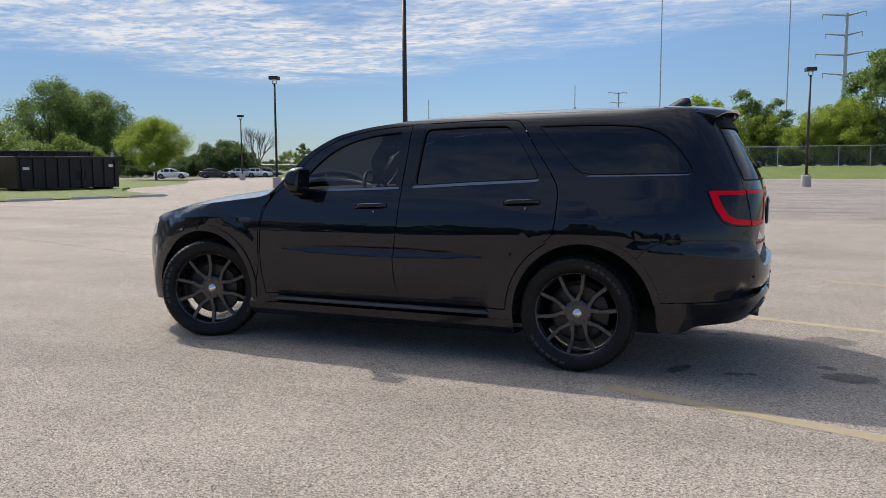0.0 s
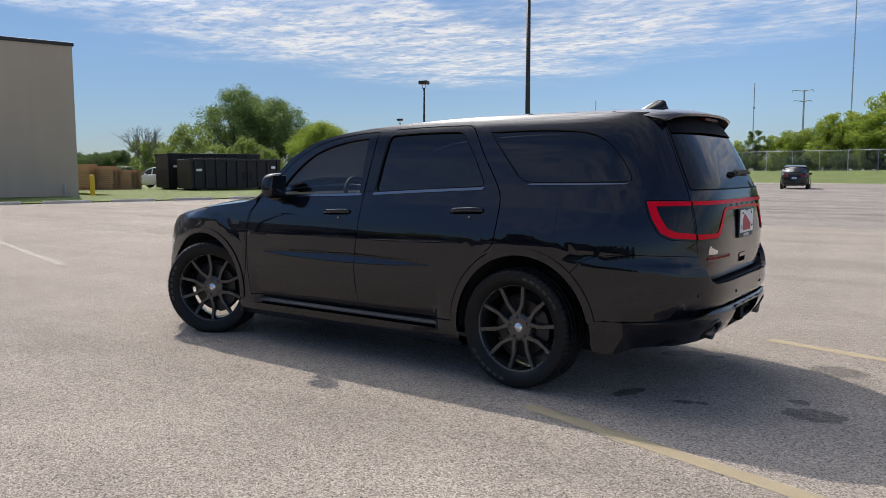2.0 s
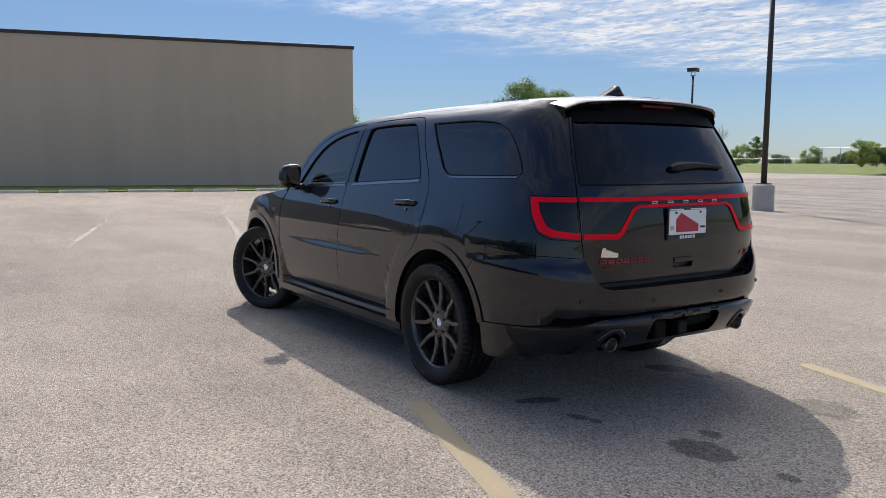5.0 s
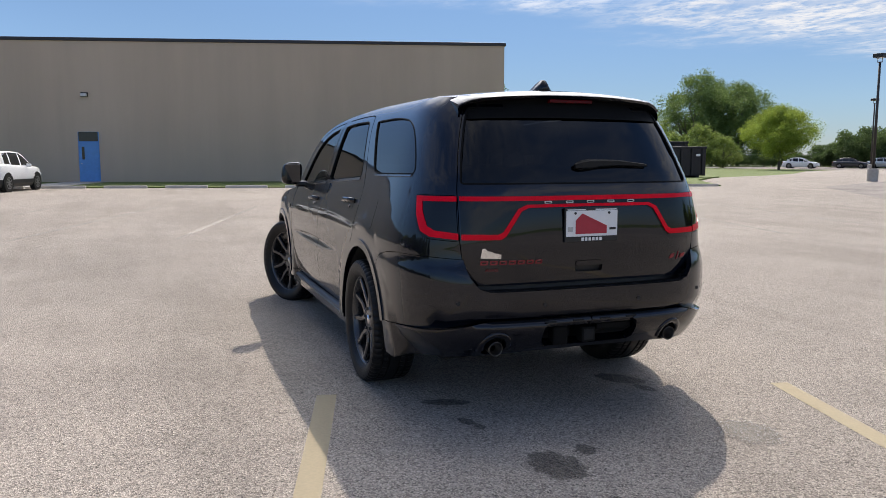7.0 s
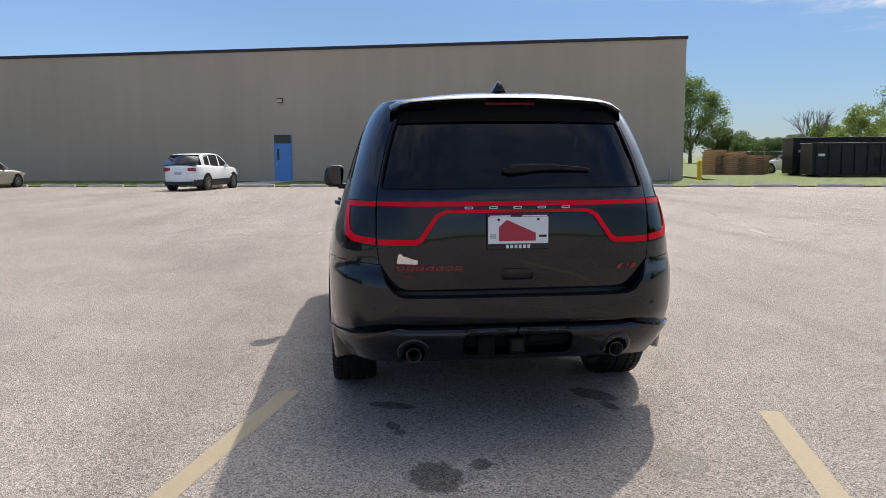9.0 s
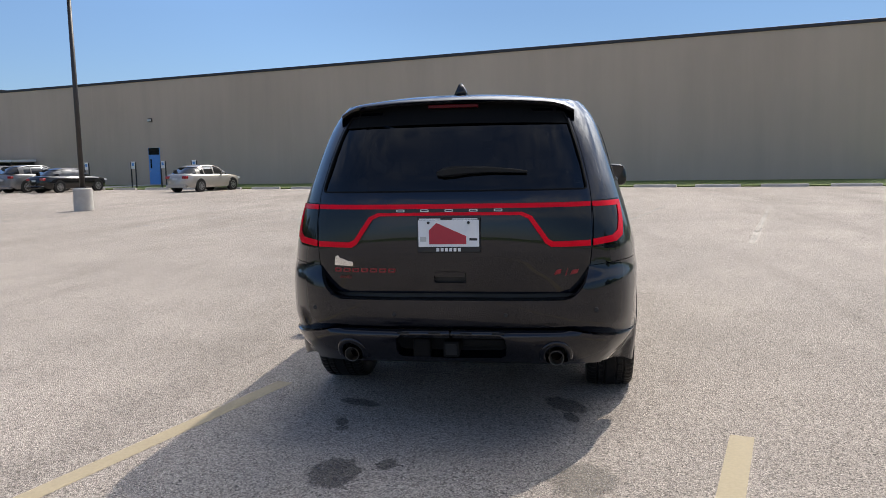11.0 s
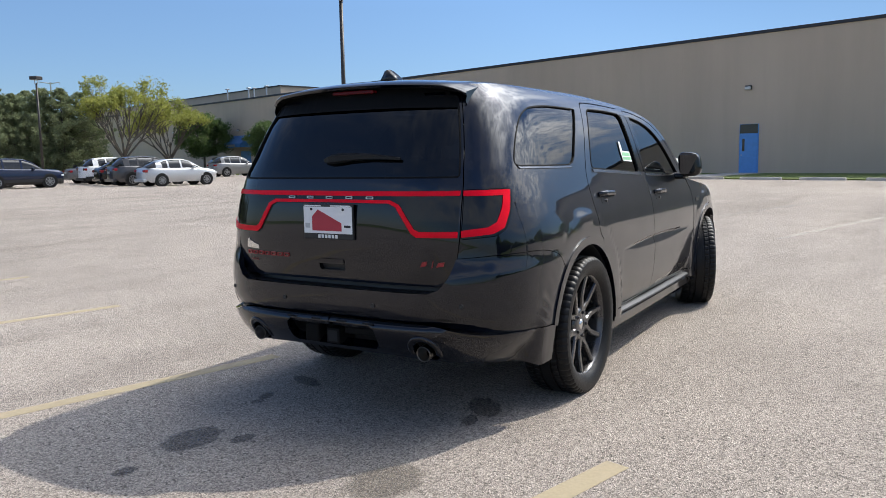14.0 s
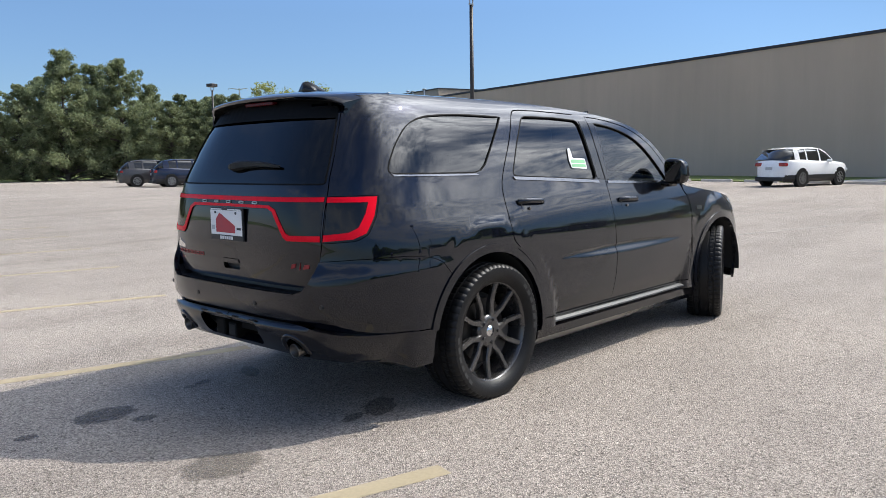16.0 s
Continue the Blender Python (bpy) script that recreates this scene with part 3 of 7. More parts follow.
def side_y(x, z, tail=TAIL_A):
    w = HALF(z)
    pr = np.clip((x - XR0) / (tail(z) - XR0), 0, 0.99999)
    pf = np.clip((XF0 - x) / (XF0 - NOSE(z)), 0, 0.99999)
    y = w * (1 - pr ** NR) ** (1 / NR) * (1 - pf ** NF) ** (1 / NF)
    # the long scallop in the doors, and a swell round the arches
    t = np.clip((x + 2.31) / 1.70, 0, 1)
    depth = 0.0175 * np.sin(np.pi * t) ** 1.1
    low = 0.700 + 0.040 * np.abs(2 * t - 1) ** 2.5
    edge = 0.760 - 0.022 * np.abs(2 * t - 1) ** 2
    v = np.clip((z - low) / (edge - low), 0, 1)
    y = y - depth * v * v * (3 - 2 * v) * np.clip((edge + 0.016 - z) / 0.016, 0, 1)
    a, b = np.clip((x - 0.15) / 0.35, 0, 1), np.clip((0.872 - z) / 0.055, 0, 1)
    y = y + 0.010 * a * a * (3 - 2 * a) * b * b * (3 - 2 * b) * (1 - pr ** 12)
    y = y + 0.010 * np.exp(-((x - 0.05) / 0.6) ** 2) * np.exp(-((z - 0.92) / 0.11) ** 2)
    # the valance tucks under behind the rear wheels
    y = y - 0.055 * np.clip((x - 0.36) / 0.14, 0, 1) * np.clip((0.50 - z) / 0.20, 0, 1)
    # flared fenders: an upright band round each arch that blends into the flank
    for cx, cz in WHEELS:
        r = np.hypot(x - cx, z - cz)
        q = np.clip((r - 0.595) / 0.10, 0, 3)
        flare = 0.958 - 0.03 * np.clip(r - 0.50, 0, 1) - 0.06 * q * q
        flare = flare - 0.10 * np.clip(0.50 - z, 0, 1) * (x > 0.36)
        flare = flare - np.where(pr > 0.45, 0.5 * (pr - 0.45) ** 2, 0) - np.where(pf > 0.30, 0.5 * (pf - 0.30) ** 2, 0)
        h = np.clip(0.5 + 0.5 * (flare - y) / 0.014, 0, 1)
        y = y * (1 - h) + flare * h + 0.014 * h * (1 - h) * 0.5
    return y


def rear_x(y, z, tail=TAIL_A):
    q = np.clip(np.abs(y) / HALF(z), 0, 0.99999)
    return XR0 + (tail(z) - XR0) * (1 - q ** NR) ** (1 / NR)


PC = 2 ** (-1 / NR)


def corner_u(y, z, tail=TAIL_A):
    """The unrolled coordinate of a point on the back at that y."""
    return XR0 + (tail(z) - XR0) * PC + HALF(z) * PC - abs(y)


def side_map(s, tail=TAIL_A, out=0.0):
    def f(u, z):
        xc, yc = XR0 + (tail(z) - XR0) * PC, HALF(z) * PC
        back = u > xc
        yb = np.clip(yc - (u - xc), 0, None)
        x = np.where(back, rear_x(yb, z, tail), u)
        y = np.where(back, yb, side_y(u, z, tail))
        return np.stack((x, s * y, z), -1)
    return offset_map(f, out)


def back_map(tail=TAIL_T, out=0.0):
    return offset_map(lambda y, z: np.stack((rear_x(y, z, tail), y, z), -1), out)


def top_map(out=0.0):
    def f(x, y):
        e, m = EDGE_TOP(x), MID_TOP(x)
        w = side_y(x, e)
        z = e + (m - e) * (1 - np.clip(np.abs(y) / w, 0, 1) ** 2.4)
        return np.stack((x, y, z), -1)
    return offset_map(f, out)


CAR_MID = np.array((-1.4, 0.0, 0.85))


def surface_normals(f, u, v):
    e = 1.5e-3
    n = np.cross(f(u + e, v) - f(u - e, v), f(u, v + e) - f(u, v - e))
    n /= np.maximum(np.linalg.norm(n, axis=-1, keepdims=True), 1e-9)
    flip = np.sum(n * (f(u, v) - CAR_MID), -1) < 0
    n[flip] *= -1
    return n


def offset_map(f, out):
    if not out:
        return f
    return lambda u, v: f(u, v) + out * surface_normals(f, u, v)


def spline(pts, n=8, closed=False):
    """Catmull-Rom through the points."""
    p = [Vector(q) for q in pts]
    k = len(p)
    out = []
    for i in range(k if closed else k - 1):
        a, b, c, d = (p[(i - 1) % k] if closed or i else p[0]), p[i], p[(i + 1) % k], (p[(i + 2) % k] if closed or i + 2 < k else p[-1])
        for j in range(n):
            t = j / n
            out.append(tuple(0.5 * (2 * b + (c - a) * t + (2 * a - 5 * b + 4 * c - d) * t * t + (3 * b - a - 3 * c + d) * t ** 3)))
    if not closed:
        out.append(tuple(p[-1]))
    return out


def rounded(pts, r=0.03, n=4):
    """A closed outline with its corners rounded."""
    out = []
    k = len(pts)
    for i in range(k):
        a, b, c = Vector(pts[i - 1]), Vector(pts[i]), Vector(pts[(i + 1) % k])
        ra = min(r, (a - b).length * 0.45, (c - b).length * 0.45)
        p, q = b + (a - b).normalized() * ra, b + (c - b).normalized() * ra
        for j in range(n + 1):
            t = j / n
            out.append(tuple((1 - t) ** 2 * p + 2 * t * (1 - t) * b + t * t * q))
    return out


def refine(loop, step):
    out = []
    for a, b in zip(loop, loop[1:] + loop[:1]):
        a, b = Vector(a), Vector(b)
        n = max(1, int((b - a).length / step + 0.5))
        out += [tuple(a.lerp(b, j / n)) for j in range(n)]
    clean = []
    for p in out:
        if not clean or (Vector(p) - Vector(clean[-1])).length > 0.002:
            clean.append(p)
    return clean


def inside(px, py, loop):
    hit = np.zeros(px.shape, bool)
    l = np.array(loop)
    for (x0, y0), (x1, y1) in zip(l, np.roll(l, -1, 0)):
        if y0 == y1:
            continue
        hit ^= ((y0 > py) != (y1 > py)) & (px < (x1 - x0) * (py - y0) / (y1 - y0) + x0)
    return hit


def panel(name, outline, f, material, parent, holes=(), step=0.05, lip=0.012, label="", rows=()):
    """A piece of skin: an outline in the surface's own two coordinates, filled, laid on the surface f, with its rim turned in."""
    loops = [refine(list(outline), step * 0.7)] + [refine(list(h), step * 0.7) for h in holes]
    pts, edges = [], []
    for lp in loops:
        k = len(pts)
        pts += [Vector(p) for p in lp]
        edges += [(k + i, k + (i + 1) % len(lp)) for i in range(len(lp))]
    b = np.array([tuple(p) for p in pts])
    lo, hi = b.min(0), b.max(0)
    gx = np.arange(lo[0] + step / 2, hi[0], step)
    gy = np.unique(np.concatenate((np.arange(lo[1] + step / 2, hi[1], step), [r for r in rows if lo[1] < r < hi[1]])))
    X, Y = (a.ravel() for a in np.meshgrid(gx, gy))
    keep = inside(X, Y, loops[0])
    for h in loops[1:]:
        keep &= ~inside(X, Y, h)
    X, Y = X[keep], Y[keep]
    if len(X):
        near = np.full(len(X), 9.0)
        for k in range(0, len(b), 400):
            near = np.minimum(near, np.sqrt(((X[:, None] - b[None, k:k + 400, 0]) ** 2 + (Y[:, None] - b[None, k:k + 400, 1]) ** 2)).min(1))
        X, Y = X[near > step * 0.35], Y[near > step * 0.35]
    pts += [Vector((x, y)) for x, y in zip(X, Y)]
    vs, es, fs = delaunay_2d_cdt(pts, edges, [], 0, 1e-5)[:3]
    v = np.array([tuple(p) for p in vs])
    tri = np.array([t for t in fs if len(t) == 3])
    c = v[tri].mean(1)
    ok = inside(c[:, 0], c[:, 1], loops[0])
    for h in loops[1:]:
        ok &= ~inside(c[:, 0], c[:, 1], h)
    tri = tri[ok]
    P = f(v[:, 0], v[:, 1])
    N = surface_normals(f, v[:, 0], v[:, 1])
    g = np.cross(P[tri[:, 1]] - P[tri[:, 0]], P[tri[:, 2]] - P[tri[:, 0]])
    flip = np.sum(g * N[tri].mean(1), -1) < 0
    tri[flip] = tri[flip][:, ::-1]
    verts, norms, faces = [*P], [*N], [tuple(t) for t in tri]
    count = {}
    for t in faces:
        for a, d in zip(t, t[1:] + t[:1]):
            count[(a, d)] = count.get((a, d), 0) + 1
    for a, d in [e for e in count if (e[1], e[0]) not in count]:
        side = np.cross(P[d] - P[a], N[a] + N[d])
        side /= max(np.linalg.norm(side), 1e-9)
        k = len(verts)
        verts += [P[a], P[d], P[d] - lip * N[d], P[a] - lip * N[a]]
        norms += [side] * 4
        faces.append((k + 1, k, k + 3, k + 2))
    me = bpy.data.meshes.new(name)
    me.from_pydata([tuple(p) for p in verts], [], faces)
    me.shade_smooth()
    me.normals_split_custom_set_from_vertices([tuple(n) for n in norms])
    me.materials.append(material)
    ob = new(name, me)
    ob.parent = parent
    if label:
        ob["label"] = label
    return ob


def grow(loop, d):
    """The outline moved outwards by d (inwards when negative)."""
    l = [Vector(p) for p in loop]
    area = sum(a.x * b.y - b.x * a.y for a, b in zip(l, l[1:] + l[:1]))
    s = 1 if area > 0 else -1
    out = []
    for i, p in enumerate(l):
        t = (l[(i + 1) % len(l)] - l[i - 1]).normalized()
        out.append(tuple(p + Vector((t.y, -t.x)) * d * s))
    return out


def arc(cx, cz, r, a0, a1, n=24):
    return [(cx + r * math.cos(radians(a0 + (a1 - a0) * k / n)), cz + r * math.sin(radians(a0 + (a1 - a0) * k / n))) for k in range(n + 1)]


suv = base("suv", "black three-row SUV with dark tinted windows, red racetrack tail lamps", "car")

# outlines seen from the side: x along the car, z up
RA = 0.468
CX, CZ = WHEELS[0]
SHUT_B = [(-1.265, 1.66), (-1.270, 1.45), (-1.285, 1.20), (-1.298, 0.95), (-1.315, 0.82), (-1.335, 0.70), (-1.325, 0.56), (-1.300, 0.385)]
DOOR_TOP = spline([(-2.345, 1.155), (-2.235, 1.245), (-2.09, 1.405), (-1.93, 1.510), (-1.75, 1.578), (-1.5, 1.622), (-1.265, 1.640)], 5)
DOOR_TOP2 = [(-1.265, 1.640), (-1.1, 1.651), (-0.9, 1.658), (-0.7, 1.662), (-0.52, 1.660)]
DOOR_FRONT = spline([(-2.425, 0.385), (-2.468, 0.60), (-2.470, 0.85), (-2.435, 1.03), (-2.345, 1.155)], 5)
DOOR_REAR = spline([(-0.52, 1.660), (-0.445, 1.635), (-0.33, 1.47), (-0.20, 1.29), (-0.152, 1.19), (-0.148, 1.05), (-0.165, 0.905), (-0.235, 0.845)], 5)
DOOR_ARCH = arc(CX, CZ, 0.518, 117, 179, 12)
opening = DOOR_FRONT[:-1] + DOOR_TOP[:-1] + DOOR_TOP2[:-1] + DOOR_REAR[:-1] + DOOR_ARCH + [(-0.485, 0.385)]
front_door = DOOR_FRONT[:-1] + DOOR_TOP + SHUT_B[1:]
rear_door = SHUT_B[::-1] + DOOR_TOP2[1:-1] + DOOR_REAR[:-1] + DOOR_ARCH + [(-0.485, 0.385)]
WIN_F = spline([(-2.165, 1.190), (-2.03, 1.345), (-1.90, 1.453), (-1.76, 1.522), (-1.60, 1.565), (-1.45, 1.588), (-1.345, 1.597)], 5) + [(-1.330, 1.590), (-1.318, 1.40), (-1.310, 1.215), (-1.322, 1.203), (-1.7, 1.187), (-2.14, 1.176)]
WIN_R = rounded([(-1.182, 1.214), (-1.150, 1.612), (-0.85, 1.624), (-0.53, 1.622), (-0.40, 1.46), (-0.275, 1.262), (-0.7, 1.240)], 0.045)
WIN_Q = spline([(-0.315, 1.612), (0.02, 1.615), (0.25, 1.605), (0.39, 1.586), (0.505, 1.537), (0.60, 1.450), (0.665, 1.362), (0.688, 1.318)], 5) + [(0.686, 1.304), (0.665, 1.296), (0.35, 1.291), (0.06, 1.289), (0.0, 1.300), (-0.05, 1.330), (-0.12, 1.405)]

# the tail lamps and the tailgate's edge, seen from behind
GATE_Y = smooth_curve([(0.70, 0.585), (0.735, 0.628), (0.80, 0.672), (0.9, 0.692), (1.0, 0.700), (1.2, 0.696), (1.3, 0.680), (1.45, 0.645), (1.6, 0.595), (1.7, 0.55)])
gate_z = list(np.linspace(0.737, 1.66, 25))

for s, tag in ((-1, "left"), (1, "right")):
    f = side_map(s)
    lamp = rounded([(0.775, 1.192), (0.815, 1.09), (0.868, 1.005), (0.92, 0.975)] + [(float(corner_u(GATE_Y(0.968), 0.968)) - 0.004, 0.964), (float(corner_u(GATE_Y(1.19), 1.19)) - 0.004, 1.190)], 0.018)
    body_loop = ([(-2.36, 1.10)] + [(x, float(EDGE_TOP(x))) for x in np.linspace(-2.36, 0.80, 44)]
                 + [(float(corner_u(GATE_Y(z), z)) - 0.004, z) for z in np.linspace(1.655, 0.875, 26)]
                 + spline([(0.93, 0.8855), (0.70, 0.8865), (0.56, 0.872), (0.46, 0.842), (0.396, 0.787), (0.3456, 0.7290)], 5)
                 + [p for p in arc(CX, CZ, RA, 48.1, 187.4, 36)][0:]
                 + [(-0.440, 0.318), (-2.535, 0.318)]
                 + [(-2.487, 0.60), (-2.489, 0.85), (-2.452, 1.04)])
    side = panel("body_side", body_loop, f, M_PAINT, suv, [grow(opening, 0.004), grow(WIN_Q, 0.0), grow(lamp, 0.003)], 0.045)
    door = panel("front_door", grow(front_door, -0.003), f, M_PAINT, suv, [WIN_F], 0.032, 0.02, rows=(0.69, 0.698, 0.706, 0.72, 0.735, 0.745, 0.755, 0.765, 0.772, 0.78))
    panel("window", grow(WIN_F, 0.012), offset_map(f, -0.010), M_GLASS_F, door, step=0.08, label="tinted front door glass")
    door2 = panel("rear_door", grow(rear_door, -0.003), f, M_PAINT, suv, [WIN_R], 0.032, 0.02, rows=(0.69, 0.698, 0.706, 0.72, 0.735, 0.745, 0.755, 0.765, 0.772, 0.78))
    panel("window", grow(WIN_R, 0.012), offset_map(f, -0.010), M_GLASS, door2, step=0.08, label="dark tinted rear door glass")
    panel("quarter_window", grow(WIN_Q, 0.012), offset_map(f, -0.006), M_GLASS, side, step=0.08, label="dark tinted quarter glass")
    # black frames round the glass
    for win, par in ((WIN_F, door), (WIN_R, door2), (WIN_Q, side)):
        panel("window_trim", grow(win, 0.003), offset_map(f, 0.002), M_SEAL, par, [grow(win, -0.003)], 0.05, 0.012)
    # bright metal strips draw the shoulder's highlight below the windows
    panel("belt_highlight", [(-2.19, 1.160), (-1.7, 1.172), (-1.305, 1.186), (-1.305, 1.202), (-1.7, 1.189), (-2.17, 1.178)], offset_map(f, 0.006), M_DKCHROME, door, step=0.05)
    panel("belt_highlight", [(-1.20, 1.190), (-0.75, 1.215), (-0.29, 1.238), (-0.275, 1.256), (-0.75, 1.234), (-1.19, 1.209)], offset_map(f, 0.006), M_DKCHROME, door2, step=0.05)
    panel("belt_highlight", [(0.03, 1.272), (0.35, 1.275), (0.665, 1.281), (0.682, 1.300), (0.665, 1.289), (0.35, 1.284), (0.05, 1.281)], offset_map(f, 0.005), M_DKCHROME, side, step=0.05)
    panel("pillar_cover", [(-1.330, 1.21), (-1.290, 1.21), (-1.272, 1.45), (-1.270, 1.60), (-1.343, 1.595), (-1.334, 1.40)], offset_map(f, 0.003), M_GLOSS, door, step=0.05, label="gloss black pillar cover")
    panel("pillar_cover", [(-1.277, 1.21), (-1.19, 1.222), (-1.160, 1.61), (-1.258, 1.605), (-1.262, 1.45)], offset_map(f, 0.003), M_GLOSS, door2, step=0.05, label="gloss black pillar cover")
    # fuel door on the driver's side
    if s < 0:
        panel("fuel_door", rounded([(0.04, 0.965), (0.26, 0.965), (0.26, 1.155), (0.04, 1.155)], 0.05), offset_map(f, 0.0015), M_PAINT, side, step=0.05, lip=0.004)
    # front fender and the side of the nose
    fender = ([(-2.493, 0.60), (-2.495, 0.85), (-2.458, 1.04), (-2.40, 1.10), (-2.40, 1.135)] + [(x, float(EDGE_TOP(x)) - 0.002) for x in np.linspace(-2.42, -3.60, 22)]
              + [(-3.62, 0.90), (-3.58, 0.80), (-3.50, 0.66), (-3.43, 0.575)] + arc(-3.02, CZ, RA, 155, 5, 30)[1:] + [(-2.545, 0.325)])
    panel("fender", fender, f, M_PAINT, suv, step=0.05, lip=0.02)
    panel("fender_badge", rounded([(-2.66, 0.935), (-2.56, 0.935), (-2.56, 0.965), (-2.66, 0.965)], 0.008), offset_map(f, 0.004), M_SATIN, suv, step=0.05, lip=0.004)
    # tail lamp on the body: smoked lens with a red line round it
    tl = panel("tail_lamp", lamp, offset_map(f, 0.002), M_SMOKE, suv, step=0.03, lip=0.03, label="smoked tail lamp with red outline")
    band = [(0.787, 1.186), (0.825, 1.09), (0.876, 1.010), (0.93, 0.984)] + [(float(corner_u(GATE_Y(0.975), 0.975)) - 0.006, 0.972), (float(corner_u(GATE_Y(1.0), 1.0)) - 0.006, 1.004), (0.945, 1.016), (0.905, 1.038), (0.862, 1.105), (0.838, 1.160), (float(corner_u(GATE_Y(1.16), 1.16)) - 0.006, 1.162), (float(corner_u(GATE_Y(1.18), 1.18)) - 0.006, 1.187)]
    panel("lamp_band", band, offset_map(f, 0.0055), M_RED, tl, step=0.03, lip=0.004, label="bright red lamp outline")
    # arch lips and wheel wells
    for cx, cz in WHEELS:
        a0, a1 = (12, 184) if cx > -1 else (-4, 166)
        ring = arc(cx, cz, RA - 0.003, a0, a1, 44) + arc(cx, cz, RA + 0.043, a1, a0, 44)
        panel("arch_lip", ring, offset_map(f, 0.008), M_PAINT, suv, step=0.04, lip=0.03, label="raised painted arch lip")
        bm = bmesh.new()
        last = None
        for k in range(29):
            a = radians(-4 + 188 * k / 28)
            pr = [bm.verts.new((cx + rr * math.cos(a), s * yy, cz + rr * math.sin(a))) for rr, yy in ((0.466, 0.93), (0.474, 0.75), (0.46, 0.52), (0.10, 0.50))]
            if last:
                for j in range(3):
                    bm.faces.new((last[j], last[j + 1], pr[j + 1], pr[j]))
            last = pr
        part("wheel_well", bm, M_WELL, suv, smooth=True)
    # rocker below the doors
    bm = bmesh.new()
    prof = [(0.905, 0.332), (0.925, 0.310), (0.918, 0.255), (0.87, 0.205), (0.60, 0.195)]
    rows = [[bm.verts.new((x, s * y, z)) for y, z in prof] for x in (-2.60, -1.5, -0.44)]
    for a, b in zip(rows, rows[1:]):
        for j in range(len(prof) - 1):
            bm.faces.new((a[j], a[j + 1], b[j + 1], b[j]))
    bmesh.ops.recalc_face_normals(bm, faces=bm.faces)
    part("rocker_trim", bm, M_PAINT, suv, "black painted sill moulding")
    bm = bmesh.new()
    prof = [(0.915, 0.364), (0.930, 0.361), (0.948, 0.347), (0.950, 0.338), (0.90, 0.328)]
    rows = [[bm.verts.new((x, s * (y - 0.012 * abs(x + 1.5) ** 2), z)) for y, z in prof] for x in np.linspace(-2.56, -0.47, 13)]
    for a, b in zip(rows, rows[1:]):
        for j in range(len(prof) - 1):
            bm.faces.new((a[j], a[j + 1], b[j + 1], b[j]))
    bm.faces.new(rows[0]); bm.faces.new(rows[-1])
    bmesh.ops.recalc_face_normals(bm, faces=bm.faces)
    part("sill_step", bm, M_SILL, suv, "grey sill moulding")
    # door handles: a shell, a grip, a lock
    for hx, hz, par in ((-1.515, 1.046, door), (-0.385, 1.085, door2)):
        panel("handle_cup", rounded([(hx - 0.10, hz - 0.042), (hx + 0.10, hz - 0.036), (hx + 0.10, hz + 0.012), (hx - 0.10, hz + 0.006)], 0.025), offset_map(f, 0.0015), M_PAINT, par, step=0.03, lip=0.002)
        bm = bmesh.new()
        secs = []
        for k in range(13):
            t = k / 12
            x = hx - 0.125 + 0.25 * t
            z = hz + 0.012 + 0.010 * t
            lift = 0.034 * min(1, 4.5 * min(t, 1 - t) + 0.15)
            p = side_map(s, out=lift)(np.array([x]), np.array([z]))[0]
            ring = []
            for j in range(8):
                a = 2 * math.pi * j / 8
                ring.append(bm.verts.new((p[0], p[1] + 0.009 * math.cos(a), p[2] + 0.015 * math.sin(a))))
            secs.append(ring)
        for a, b in zip(secs, secs[1:]):
            for j in range(8):
                bm.faces.new((a[j], a[(j + 1) % 8], b[(j + 1) % 8], b[j]))
        bm.faces.new(secs[0]); bm.faces.new(secs[-1])
        bmesh.ops.recalc_face_normals(bm, faces=bm.faces)
        part("door_handle", bm, M_PAINT, par, smooth=True)
        q = side_map(s, out=0.010)(np.array([hx + 0.03]), np.array([hz - 0.022]))[0]
        part("lock", cyl((q[0], q[1] - s * 0.012, q[2]), (q[0], q[1], q[2]), 0.009, seg=12), M_DKCHROME, par)
    # mirrors
    mir = tagged(new("door_mirror"), "")
    mir.parent = suv
    bm = bmesh.new()
    r = bmesh.ops.create_uvsphere(bm, u_segments=28, v_segments=18, radius=1.0)
    for v in bm.verts:
        x, y, z = v.co
        k = (abs(x) ** 3.5 + abs(y) ** 3.5 + abs(z) ** 3.5) ** (-1 / 3.5)
        x, y, z = x * k, y * k, z * k
        xx = x * 0.055 if x > 0 else x * 0.085 * (1 - 0.35 * abs(z) ** 2)
        v.co = (-2.075 + min(xx, 0.046), s * (1.008 + y * 0.084 - 0.010 * z), 1.250 + z * 0.100 * (1 - 0.12 * (y * 0.5 + 0.5)))
    part("mirror_shell", bm, M_GLOSS, mir, smooth=True)
    gm = bmesh.new()
    add_box(gm, (-0.003, -0.062, -0.077), (0.003, 0.062, 0.077), 0.002, Matrix.Translation((-2.0265, s * 1.006, 1.250)) @ Matrix.Rotation(radians(s * 8), 4, "Z") @ Matrix.Rotation(radians(4), 4, "Y"))
    part("mirror_glass", gm, M_MIRROR, mir, "mirror glass")
    bm = bmesh.new()
    add_box(bm, (-2.17, min(s * 0.865, s * 0.98), 1.135), (-2.055, max(s * 0.865, s * 0.98), 1.185), 0.018)
    part("mirror_arm", bm, M_GLOSS, mir)
    # front bumper side and headlamp
    nose_u = [(-3.62, 0.89), (-3.585, 0.80), (-3.505, 0.66), (-3.437, 0.575)] + arc(-3.02, CZ, RA, 157, 190, 9)[1:] + [(-3.50, 0.265), (-3.70, 0.25), (-3.90, 0.25), (-3.945, 0.40), (-3.955, 0.6), (-3.93, 0.80)]
